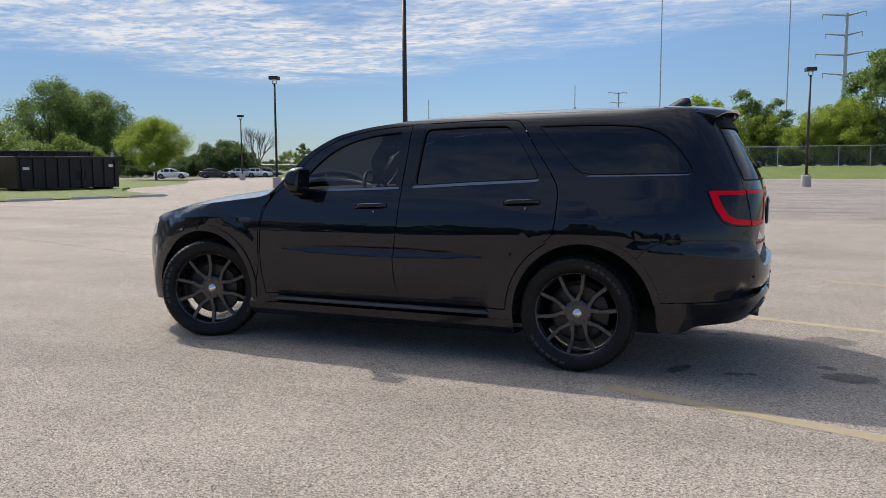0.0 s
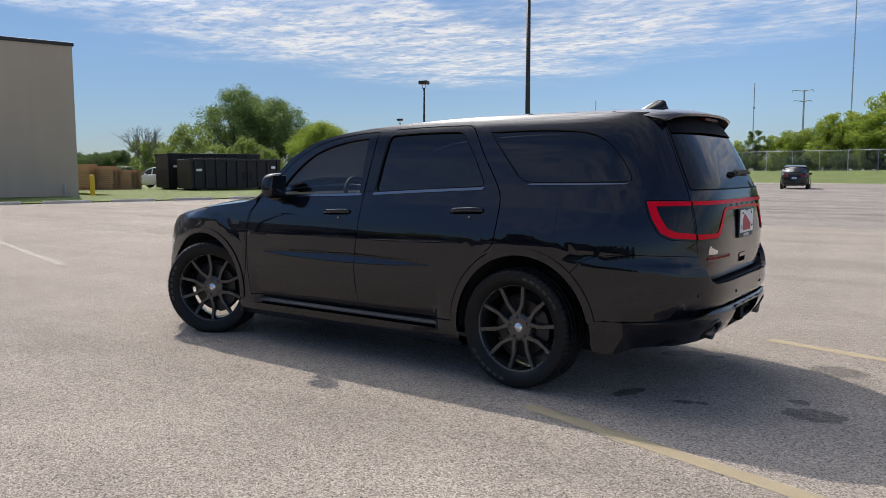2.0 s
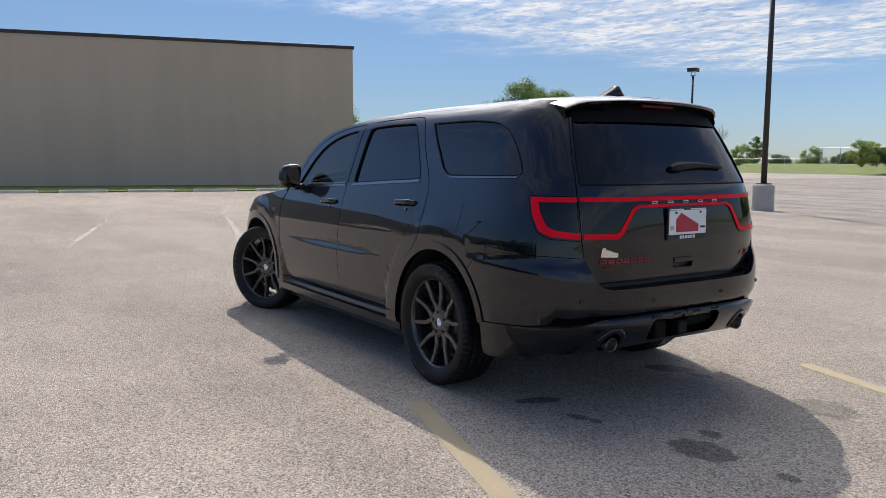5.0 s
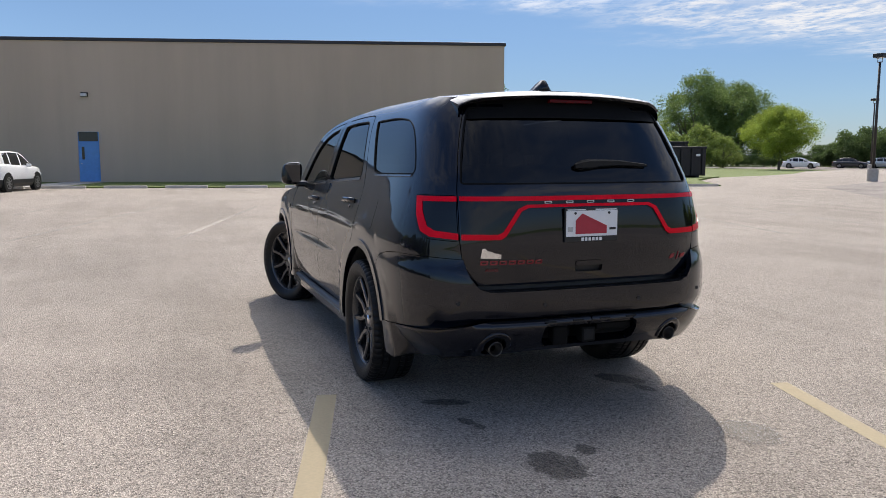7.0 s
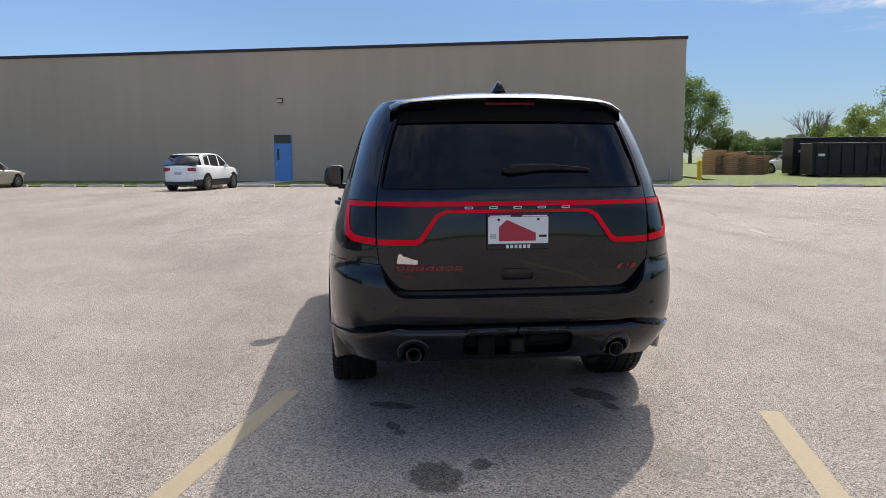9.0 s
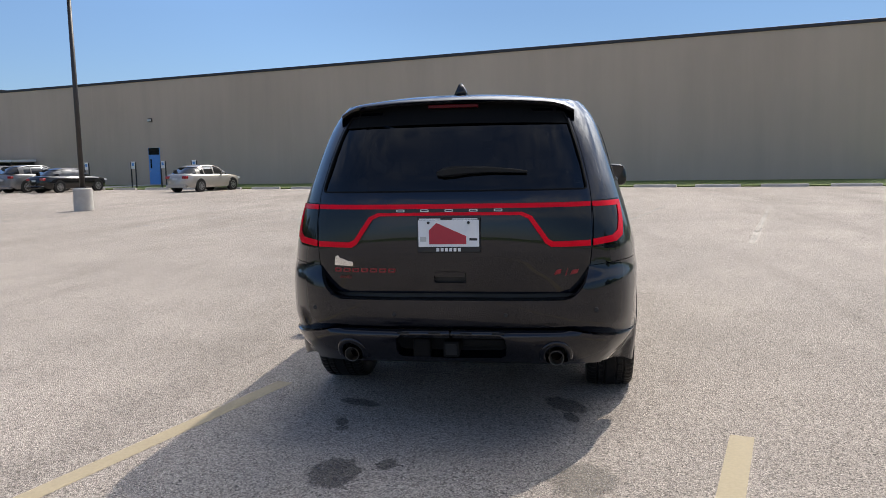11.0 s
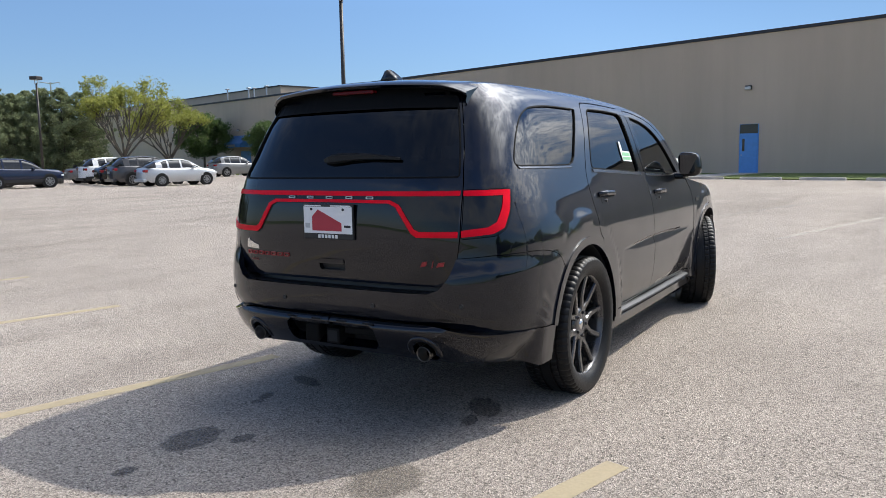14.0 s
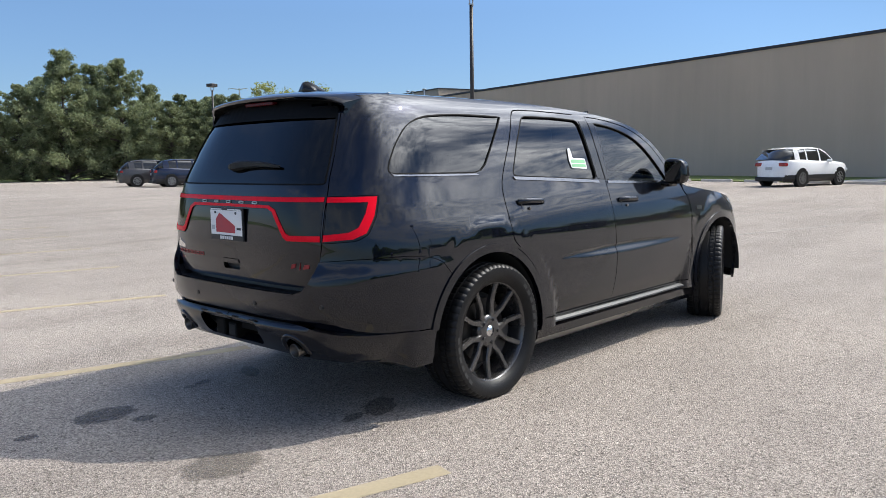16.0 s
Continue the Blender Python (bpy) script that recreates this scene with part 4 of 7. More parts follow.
    panel("front_bumper", nose_u, f, M_PAINT, suv, [rounded([(-3.64, 0.80), (-3.62, 0.885), (-3.80, 0.865), (-3.91, 0.82), (-3.90, 0.75), (-3.75, 0.76)], 0.02)], 0.045, 0.02)
    panel("headlamp", rounded([(-3.635, 0.80), (-3.615, 0.89), (-3.80, 0.87), (-3.915, 0.825), (-3.905, 0.745), (-3.75, 0.755)], 0.02), offset_map(f, -0.006), M_LAMPGLASS, suv, step=0.03, label="clear headlamp lens")

# hood, windscreen, roof
tm = top_map()
hood = [(x, -float(side_y(np.array(x), EDGE_TOP(x))) + 0.012) for x in np.linspace(-2.43, -3.72, 20)] + [(x, float(side_y(np.array(x), EDGE_TOP(x))) - 0.012) for x in np.linspace(-3.72, -2.43, 20)]
panel("hood", hood, tm, M_PAINT, suv, step=0.07, lip=0.02)
ws = [(x, -float(side_y(np.array(x), EDGE_TOP(x))) + 0.045) for x in np.linspace(-1.62, -2.40, 14)] + [(x, float(side_y(np.array(x), EDGE_TOP(x))) - 0.045) for x in np.linspace(-2.40, -1.62, 14)]
panel("windscreen", ws, offset_map(tm, -0.004), M_GLASS_C, suv, step=0.07, label="clear windscreen")
for s in (-1, 1):
    pil = [(x, s * (float(side_y(np.array(x), EDGE_TOP(x))) - 0.05)) for x in np.linspace(-1.62, -2.42, 14)] + [(x, s * (float(side_y(np.array(x), EDGE_TOP(x))) - 0.0005)) for x in np.linspace(-2.42, -1.62, 14)]
    panel("windscreen_pillar", pil, tm, M_PAINT, suv, step=0.05)
roof = [(x, -float(side_y(np.array(x), EDGE_TOP(x))) + 0.0005) for x in np.linspace(0.80, -1.615, 34)] + [(x, float(side_y(np.array(x), EDGE_TOP(x))) - 0.0005) for x in np.linspace(-1.615, 0.80, 34)]
panel("roof", roof, tm, M_PAINT, suv, step=0.07)
# antenna fin
bm = bmesh.new()
fin = [(0.38, 1.748), (0.43, 1.770), (0.51, 1.818), (0.545, 1.826), (0.578, 1.819), (0.600, 1.748)]
for y0 in (-1, 1):
    for x, z in fin:
        t = (z - 1.748) / 0.078
        bm.verts.new((x, y0 * (0.032 * (1 - t) + 0.007), z))
bm.verts.ensure_lookup_table()
v = bm.verts[:]
n = len(fin)
bm.faces.new(v[:n]); bm.faces.new(v[n:][::-1])
for i in range(n):
    bm.faces.new((v[i], v[(i + 1) % n], v[n + (i + 1) % n], v[n + i]))
bmesh.ops.recalc_face_normals(bm, faces=bm.faces)
bmesh.ops.bevel(bm, geom=bm.edges[:], offset=0.004, segments=2, affect="EDGES")
part("antenna_fin", bm, M_GLOSS, suv, smooth=True)

# tailgate
bk = back_map()
gate_loop = [(-float(GATE_Y(z)), z) for z in gate_z] + [(float(GATE_Y(z)), z) for z in gate_z[::-1]]
GLASS_Y = smooth_curve([(1.20, 0.684), (1.3, 0.667), (1.45, 0.631), (1.6, 0.581), (1.66, 0.55)])
gz = list(np.linspace(1.252, 1.64, 12))
glass_loop = rounded([(-float(GLASS_Y(z)), z) for z in gz] + [(float(GLASS_Y(z)), z) for z in gz[::-1]], 0.02)
# lamp recess across the gate: wings joined by the bar that carries the lettering
LAMP_T = [(-0.692, 1.190), (0.692, 1.190), (0.694, 0.966), (0.50, 0.966), (0.470, 0.985), (0.385, 1.112), (0.350, 1.124), (0.0, 1.126), (-0.350, 1.124), (-0.385, 1.112), (-0.470, 0.985), (-0.50, 0.966), (-0.694, 0.966)]
gate = panel("tailgate", gate_loop, bk, M_PAINT, suv, [glass_loop, LAMP_T, rounded([(-0.082, 0.790), (0.082, 0.790), (0.082, 0.850), (-0.082, 0.850)], 0.018)], 0.045, 0.03)
panel("rear_window", grow(glass_loop, 0.014), offset_map(bk, -0.006), M_GLASS_R, gate, step=0.08, label="dark tinted rear window")
panel("rear_window_trim", grow(glass_loop, 0.005), offset_map(bk, 0.002), M_SEAL, gate, [grow(glass_loop, -0.002)], 0.05)
lens = panel("tail_lamp", LAMP_T, offset_map(bk, 0.003), M_SMOKE, gate, step=0.04, lip=0.02, label="full-width smoked lamp with red outline")
panel("lamp_band", [(-0.690, 1.187), (0.690, 1.187), (0.690, 1.164), (-0.690, 1.164)], offset_map(bk, 0.007), M_RED, lens, step=0.04, lip=0.004, label="bright red lamp outline")
for s in (-1, 1):
    low = [(0.692, 1.000), (0.692, 0.971), (0.503, 0.971), (0.476, 0.988), (0.391, 1.112), (0.352, 1.129), (0.0, 1.131), (0.0, 1.146), (0.362, 1.145), (0.410, 1.124), (0.490, 1.010), (0.515, 0.998)]
    panel("lamp_band", [(s * a, b) for a, b in low], offset_map(bk, 0.007), M_RED, lens, step=0.04, lip=0.004, label="bright red lamp outline")
# five raised maker's marks between the red lines, as plain bars
for k in range(5):
    yc = -0.245 + 0.1225 * k
    panel("maker_mark", rounded([(yc - 0.021, 1.1490), (yc + 0.021, 1.1490), (yc + 0.021, 1.1610), (yc - 0.021, 1.1610)], 0.004), offset_map(bk, 0.009), M_EMBLEM, lens, [rounded([(yc - 0.0165, 1.1518), (yc + 0.0165, 1.1518), (yc + 0.0165, 1.1582), (yc - 0.0165, 1.1582)], 0.0015)], 0.05, 0.005)
# grip in the gate
panel("gate_grip", [(-0.095, 0.775), (0.095, 0.775), (0.095, 0.86), (-0.095, 0.86)], offset_map(bk, -0.028), M_TRIM, gate, step=0.05)
panel("gate_grip_lip", rounded([(-0.079, 0.824), (0.079, 0.824), (0.079, 0.848), (-0.079, 0.848)], 0.010), offset_map(bk, 0.005), M_PAINT, gate, step=0.04, lip=0.03)
# badges as plain bars
for k in range(7):
    yc = -0.585 + 0.048 * k
    panel("model_badge", rounded([(yc - 0.020, 0.845), (yc + 0.018, 0.845), (yc + 0.021, 0.866), (yc - 0.017, 0.866)], 0.004), offset_map(bk, 0.004), M_BADGE_RED, gate, [rounded([(yc - 0.013, 0.851), (yc + 0.011, 0.851), (yc + 0.013, 0.860), (yc - 0.011, 0.860)], 0.002)], 0.05, 0.004)
text = bpy.data.curves.new("drive_badge", "FONT")
text.body, text.size, text.extrude = "AWD", 0.020, 0.0
text_ob = bpy.data.objects.new("drive_badge", text)
scene.collection.objects.link(text_ob)
letters = bpy.data.meshes.new_from_object(text_ob.evaluated_get(bpy.context.evaluated_depsgraph_get()))
bpy.data.objects.remove(text_ob)
for v in letters.vertices:
    p = back_map(TAIL_T, 0.005)(np.array([-0.578 + v.co.x * 1.35]), np.array([0.812 + v.co.y]))[0]
    v.co = tuple(p)
letters.materials.append(M_BADGE_RED)
badge = new("drive_badge", letters)
badge.parent = gate
badge["label"] = "small red lettering badge"
panel("dealer_badge", [(-0.604, 0.880), (-0.502, 0.876), (-0.500, 0.898), (-0.530, 0.904), (-0.556, 0.915), (-0.572, 0.916), (-0.580, 0.930), (-0.596, 0.926)], offset_map(bk, 0.004), M_CHROME, gate, step=0.05, lip=0.004, label="small silver dealer badge")
for a, b in (((0.515, 0.832), (0.545, 0.860)), ((0.568, 0.826), (0.576, 0.866)), ((0.592, 0.832), (0.628, 0.858))):
    panel("trim_badge", [(a[0], a[1]), (b[0], a[1] + 0.006), (b[0] + 0.006, b[1]), (a[0] + 0.012, b[1] - 0.004)], offset_map(bk, 0.004), M_BADGE_RED, gate, step=0.05, lip=0.004)

# number plate in its frame, with the lettering as plain bars
px0 = 1.108
fr = box((px0, -0.158, 0.948), (px0 + 0.014, 0.158, 1.124), 0.004)
holder = part("plate_frame", fr, M_TRIM, gate, "black plastic plate frame")
part("plate_face", box((px0 + 0.0142, -0.152, 0.977), (px0 + 0.0165, 0.152, 1.110), 0.001), M_WHITE, holder, "white dealer plate")
bm = bmesh.new()
vs = [bm.verts.new((px0 + 0.0175, y, z)) for y, z in ((-0.098, 0.990), (0.088, 0.990), (0.088, 1.030), (-0.045, 1.090), (-0.060, 1.096), (-0.098, 1.060))]
bm.faces.new(vs)
part("plate_print", bm, M_PLATE_RED, holder, "red printed emblem")
for y0, y1, z0, z1, m in (*((-0.062 + 0.0215 * k, -0.048 + 0.0215 * k, 0.954, 0.971, M_WHITE) for k in range(6)), (-0.143, -0.112, 1.003, 1.027, M_STEEL), (0.104, 0.143, 1.008, 1.020, M_TRIM), (-0.145, -0.04, 1.112, 1.118, M_WHITE), (0.02, 0.145, 1.112, 1.118, M_WHITE)):
    part("plate_print", box((px0 + 0.0143, y0, z0), (px0 + 0.0172, y1, z1)), m, holder)
for y in (-0.10, 0.10):
    part("plate_screw", cyl((px0 + 0.0165, y, 1.097), (px0 + 0.020, y, 1.097), 0.007, seg=10), M_TRIM, holder)

# rear wiper
bm = bmesh.new()
ws_pts = [(-0.065, 1.332, 0.012, 0.014), (-0.03, 1.334, 0.024, 0.026), (0.02, 1.339, 0.026, 0.028), (0.09, 1.345, 0.021, 0.022), (0.20, 1.347, 0.016, 0.018), (0.31, 1.341, 0.011, 0.015), (0.385, 1.335, 0.007, 0.010)]
secs = []
for y, z, hh, out in ws_pts:
    p = back_map(TAIL_T, out * 0.5 + 0.004)(np.array([y]), np.array([z]))[0]
    secs.append([bm.verts.new((p[0] + out * 0.5 * cx, p[1], p[2] + hh * cz)) for cx, cz in ((1, 0.6), (1, -0.6), (-1, -1), (-1, 1))])
for a, b in zip(secs, secs[1:]):
    for j in range(4):
        bm.faces.new((a[j], a[(j + 1) % 4], b[(j + 1) % 4], b[j]))
bm.faces.new(secs[0]); bm.faces.new(secs[-1])
bmesh.ops.recalc_face_normals(bm, faces=bm.faces)
part("rear_wiper", bm, M_RUBBER, gate)

# roof spoiler with the high stop lamp under its edge
bm = bmesh.new()
cols = []
for k in range(25):
    t = -1 + 2 * k / 24
    y = 0.618 * t
    e = min(1, max(0, (abs(t) - 0.80) / 0.20)) ** 2
    fx = 0.915 - 0.085 * abs(t) ** 2.4 - 0.03 * e
    z1 = 1.714 - 0.030 * abs(t) ** 2.2 - 0.028 * e
    xin = 0.72 - 0.24 * e
    zr = float(top_map()(np.array([xin]), np.array([y]))[0][2]) + 0.003
    cols.append([bm.verts.new(p) for p in ((xin, y, zr), (0.5 * (xin + fx), y, zr + 0.45 * (z1 - zr) + 0.003), (fx - 0.01, y, z1 + 0.002), (fx, y, z1 - 0.006), (fx - 0.010, y, z1 - 0.018))])
for a, b in zip(cols, cols[1:]):
    for j in range(4):
        bm.faces.new((a[j], a[j + 1], b[j + 1], b[j]))
for c, t in ((cols[0], -1), (cols[-1], 1)):
    y = 0.618 * t
    low = [bm.verts.new(p) for p in ((0.800, y, 1.610), (float(rear_x(y, 1.60, TAIL_T)) + 0.004, y, 1.586), (0.48, y, 1.61))]
    bm.faces.new(c + low)
bmesh.ops.recalc_face_normals(bm, faces=bm.faces)
sp = part("roof_spoiler", bm, M_PAINT, gate, smooth=True)
sp.data.set_sharp_from_angle(angle=0.7)
bm = bmesh.new()
cols = []
for k in range(25):
    t = -1 + 2 * k / 24
    y = 0.614 * t
    e = min(1, max(0, (abs(t) - 0.80) / 0.20)) ** 2
    fx = 0.915 - 0.085 * abs(t) ** 2.4 - 0.03 * e
    z1 = 1.714 - 0.030 * abs(t) ** 2.2 - 0.028 * e
    cols.append([bm.verts.new(p) for p in ((fx - 0.0105, y, z1 - 0.016), (fx - 0.070, y, z1 - 0.022), (float(rear_x(y, 1.60, TAIL_T)) + 0.014, y, 1.590 - 0.010 * t * t), (0.72, y, 1.60))])
for a, b in zip(cols, cols[1:]):
    for j in range(3):
        bm.faces.new((a[j], a[j + 1], b[j + 1], b[j]))
bm.faces.new(cols[0]); bm.faces.new(cols[-1])
bmesh.ops.recalc_face_normals(bm, faces=bm.faces)
# black plastic, darkened further to hold the shade of the hollow
part("spoiler_underside", bm, M_SEAL, gate, "black plastic spoiler underside")
part("high_stop_lamp", box((0.850, -0.13, 1.672), (0.886, 0.13, 1.690), 0.004), M_DEEPRED, gate, "dark red high stop lamp")

# rear bumper and the black valance under it
LOW = smooth_curve([(0.0, 0.563), (0.50, 0.563), (0.61, 0.556), (0.70, 0.535), (0.80, 0.516), (0.95, 0.508), (1.10, 0.500), (1.5, 0.480)])   # lower edge, by distance round from the middle


def around(d, z):
    """Unrolled coordinate at distance d from the car's middle line, measured along the back."""
    return float(corner_u(0.0, z, TAIL_V)) - d


def wrap_map(tail=TAIL_A):
    """The whole tail: signed distance round from the middle line, and height."""
    L, R = side_map(-1, tail), side_map(1, tail)

    def f(d, z):
        u = XR0 + (tail(z) - XR0) * PC + HALF(z) * PC - np.abs(d)
        return np.where((d < 0)[..., None], L(u, z), R(u, z))
    return f


def dist(u, z):
    return float(corner_u(0.0, z)) - u


half_top = [(dist(u, z), z) for u, z in spline([(0.3505, 0.7265), (0.399, 0.784), (0.462, 0.839), (0.561, 0.869), (0.70, 0.8832), (0.93, 0.882)], 5)] + [(float(GATE_Y(z)) - 0.002, z) for z in np.linspace(0.872, 0.728, 10)] + [(0.57, 0.711)]
half_low = [(d, float(LOW(d))) for d in np.linspace(0.0, float(corner_u(0.0, 0.487)) - 0.487, 30)] + [(dist(u, z), z) for u, z in arc(CX, CZ, RA + 0.002, 15.5, 47.4, 9)]
bumper_loop = half_top + [(-d, z) for d, z in half_top[::-1]] + [(-d, z) for d, z in half_low[::-1]] + half_low[1:]
bumper = panel("rear_bumper", bumper_loop, wrap_map(), M_PAINT, suv, step=0.045, lip=0.03)
bm = bmesh.new()
last = None
for y in np.linspace(-0.66, 0.66, 31):
    z = 0.7095 + 0.10 * max(0, abs(y) - 0.60) / 0.06 * 0.5
    o, i_ = float(rear_x(y, z, TAIL_A)) - 0.004, float(rear_x(y, z, TAIL_T)) - 0.04
    row = [bm.verts.new((i_ - 0.01, y, z + 0.06)), bm.verts.new((i_, y, z)), bm.verts.new((o - 0.02, y, z)), bm.verts.new((o, y, z - 0.008)), bm.verts.new((o - 0.004, y, z - 0.03))]
    if last:
        for k in range(4):
            bm.faces.new((last[k], last[k + 1], row[k + 1], row[k]))
    last = row
bmesh.ops.recalc_face_normals(bm, faces=bm.faces)
part("bumper_ledge", bm, M_TRIM, bumper, "black plastic bumper step pad")
for s in (-1, 1):
    fv = side_map(s, TAIL_V)
    vloop = ([(around(d, float(LOW(d))) , float(LOW(d)) - 0.003) for d in np.linspace(float(corner_u(0.0, 0.484, TAIL_V)) - 0.489, 0.0008, 34)]
             + [(around(0.0008, 0.536), 0.536), (around(0.25, 0.534), 0.534), (around(0.275, 0.515), 0.515), (around(0.275, 0.425), 0.425), (around(0.25, 0.408), 0.408), (around(0.0008, 0.405), 0.405), (around(0.0008, 0.384), 0.384), (around(0.33, 0.382), 0.382), (around(0.46, 0.374), 0.374), (around(0.70, 0.360), 0.360), (around(0.92, 0.335), 0.335), (0.64, 0.300), (0.515, 0.305)] + arc(CX, CZ, RA + 0.004, -3, 10, 4))
    panel("rear_valance", vloop, fv, M_PAINT, suv, [rounded([(around(0.468, 0.379), 0.379), (around(0.582, 0.375), 0.375), (around(0.586, 0.445), 0.445), (around(0.525, 0.485), 0.485), (around(0.464, 0.445), 0.445)], 0.03)], 0.04, 0.05, label="black painted lower valance")
    # exhaust tip
    ye = s * 0.525
    tip = lathe([(0.028, -0.16), (0.036, -0.16), (0.0385, 0.0), (0.037, 0.004), (0.034, 0.0), (0.033, -0.12), (0.001, -0.12)], 28)
    bmesh.ops.transform(tip, matrix=Matrix.Translation((1.088, ye, 0.414)) @ Matrix.Rotation(radians(-90), 4, "Z") @ Matrix.Rotation(radians(-6), 4, "X"), verts=tip.verts)
    part("exhaust_tip", tip, M_EXHAUST, suv, "dulled round exhaust tip", True)
    # the raised hood over the tip
    bm = bmesh.new()
    rows = []
    for k in range(19):
        a = radians(-18 + 216 * k / 18)
        ring = []
        for j in range(7):
            b = radians(180 * j / 6)
            r = 0.068 + 0.016 * math.cos(b)
            yy, zz = ye + r * math.cos(a), 0.424 + r * math.sin(a)
            ring.append(bm.verts.new((float(rear_x(np.array(yy), np.array(zz), TAIL_V)) - 0.004 + 0.014 * math.sin(b), yy, zz)))
        rows.append(ring)
    for a, b in zip(rows, rows[1:]):
        for j in range(6):
            bm.faces.new((a[j], a[j + 1], b[j + 1], b[j]))
    bmesh.ops.recalc_face_normals(bm, faces=bm.faces)
    part("exhaust_surround", bm, M_PAINT, suv, "raised black hood over the exhaust tip", True)
    # parking sensors
    for ys, zs in ((0.28, 0.640), (0.72, 0.655)):
        p = back_map(TAIL_A, 0.001)(np.array([s * ys]), np.array([zs]))[0]
        part("parking_sensor", cyl((p[0] - 0.01, p[1], p[2]), (p[0] + 0.003, p[1], p[2]), 0.011, seg=14), M_TRIM, suv)
part("bumper_core", box((0.70, -0.60, 0.385), (0.985, 0.60, 0.66), 0.05), M_WELL, suv)
hitch = part("tow_hitch", box((0.90, -0.04, 0.415), (1.115, 0.04, 0.495), 0.006), M_SEAL, suv, "square tow hitch receiver")
part("hitch_tube", box((1.111, -0.028, 0.427), (1.117, 0.028, 0.483)), M_WELL, hitch)
part("wiring_socket", box((1.02, -0.20, 0.405), (1.095, -0.11, 0.505), 0.012), M_SEAL, suv)
part("hitch_cover", box((1.03, 0.06, 0.470), (1.095, 0.27, 0.505), 0.006), M_SEAL, suv)
for y in (-0.24, -0.08, 0.08, 0.24):
    part("cover_slot", box((1.09, y - 0.03, 0.540), (1.146, y + 0.03, 0.548)), M_WELL, suv)

# underside, inner bodies, cabin
part("underbody", box((-3.55, -0.62, 0.22), (0.52, 0.62, 0.40), 0.04), M_WELL, suv)
part("muffler", box((0.35, -0.56, 0.28), (0.70, 0.56, 0.38), 0.04), M_WELL, suv)
part("inner_sill", box((-2.50, -0.80, 0.33), (-0.52, 0.80, 1.06)), M_CABIN, suv)
part("inner_back", box((-0.52, -0.50, 0.38), (0.96, 0.50, 1.08)), M_CABIN, suv)
part("inner_back_top", box((-0.52, -0.76, 0.86), (0.90, 0.76, 1.10)), M_CABIN, suv)
part("engine_bay", box((-3.72, -0.50, 0.30), (-2.50, 0.50, 0.88)), M_WELL, suv)
part("grille", box((-3.90, -0.42, 0.42), (-3.70, 0.42, 0.80), 0.05), M_TRIM, suv)
part("dashboard", box((-2.42, -0.76, 0.95), (-1.88, 0.76, 1.185), 0.05), M_CABIN, suv)
sw = bmesh.new()
NS = 32
rings = []
for k in range(NS):
    a = 2 * math.pi * k / NS
    ring = []
    for j in range(8):
        b = 2 * math.pi * j / 8
        r = 0.185 + 0.016 * math.cos(b)
        ring.append(sw.verts.new((0.016 * math.sin(b), r * math.cos(a), r * math.sin(a))))
    rings.append(ring)
for k in range(NS):
    for j in range(8):
        sw.faces.new((rings[k][j], rings[k][(j + 1) % 8], rings[(k + 1) % NS][(j + 1) % 8], rings[(k + 1) % NS][j]))
add_box(sw, (-0.02, -0.175, -0.03), (0.02, 0.175, 0.03), 0.01)
add_box(sw, (-0.02, -0.03, -0.175), (0.02, 0.03, 0.0), 0.01)
add_cyl(sw, (-0.03, 0, 0), (0.03, 0, 0), 0.07, seg=16)
bmesh.ops.transform(sw, matrix=Matrix.Translation((-1.74, -0.38, 1.135)) @ Matrix.Rotation(radians(-22), 4, "Y"), verts=sw.verts)
part("steering_wheel", sw, M_TRIM, suv, smooth=True)
M_SEAT = plain("grey_seat_leather", (0.05, 0.047, 0.045), 0.5, var=0.15)


def seat(x, y, w, head=True):
    bm = bmesh.new()
    add_box(bm, (-0.28, -w / 2, -0.05), (0.22, w / 2, 0.08), 0.05)
    add_box(bm, (0.12, -w / 2, 0.05), (0.27, w / 2, 0.58), 0.06, Matrix.Rotation(radians(12), 4, "Y"))
    st = part("seat", bm, M_SEAT, suv, smooth=True)
    st.location = (x, y, 0.80)
    if head:
        bm = bmesh.new()
        add_box(bm, (0.24, -0.13, 0.60), (0.35, 0.13, 0.78), 0.045)
        add_cyl(bm, (0.29, -0.05, 0.5), (0.29, -0.05, 0.62), 0.008, seg=8)
        add_cyl(bm, (0.29, 0.05, 0.5), (0.29, 0.05, 0.62), 0.008, seg=8)
        part("headrest", bm, M_SEAT, st, smooth=True)


for x, y, w in ((-1.45, -0.38, 0.50), (-1.45, 0.38, 0.50), (-0.52, -0.36, 0.54), (-0.52, 0.36, 0.54), (0.28, -0.30, 0.50), (0.28, 0.30, 0.50)):
    seat(x, y, w)
part("inner_mirror", box((-1.72, -0.12, 1.50), (-1.69, 0.12, 1.565), 0.01), M_TRIM, suv)

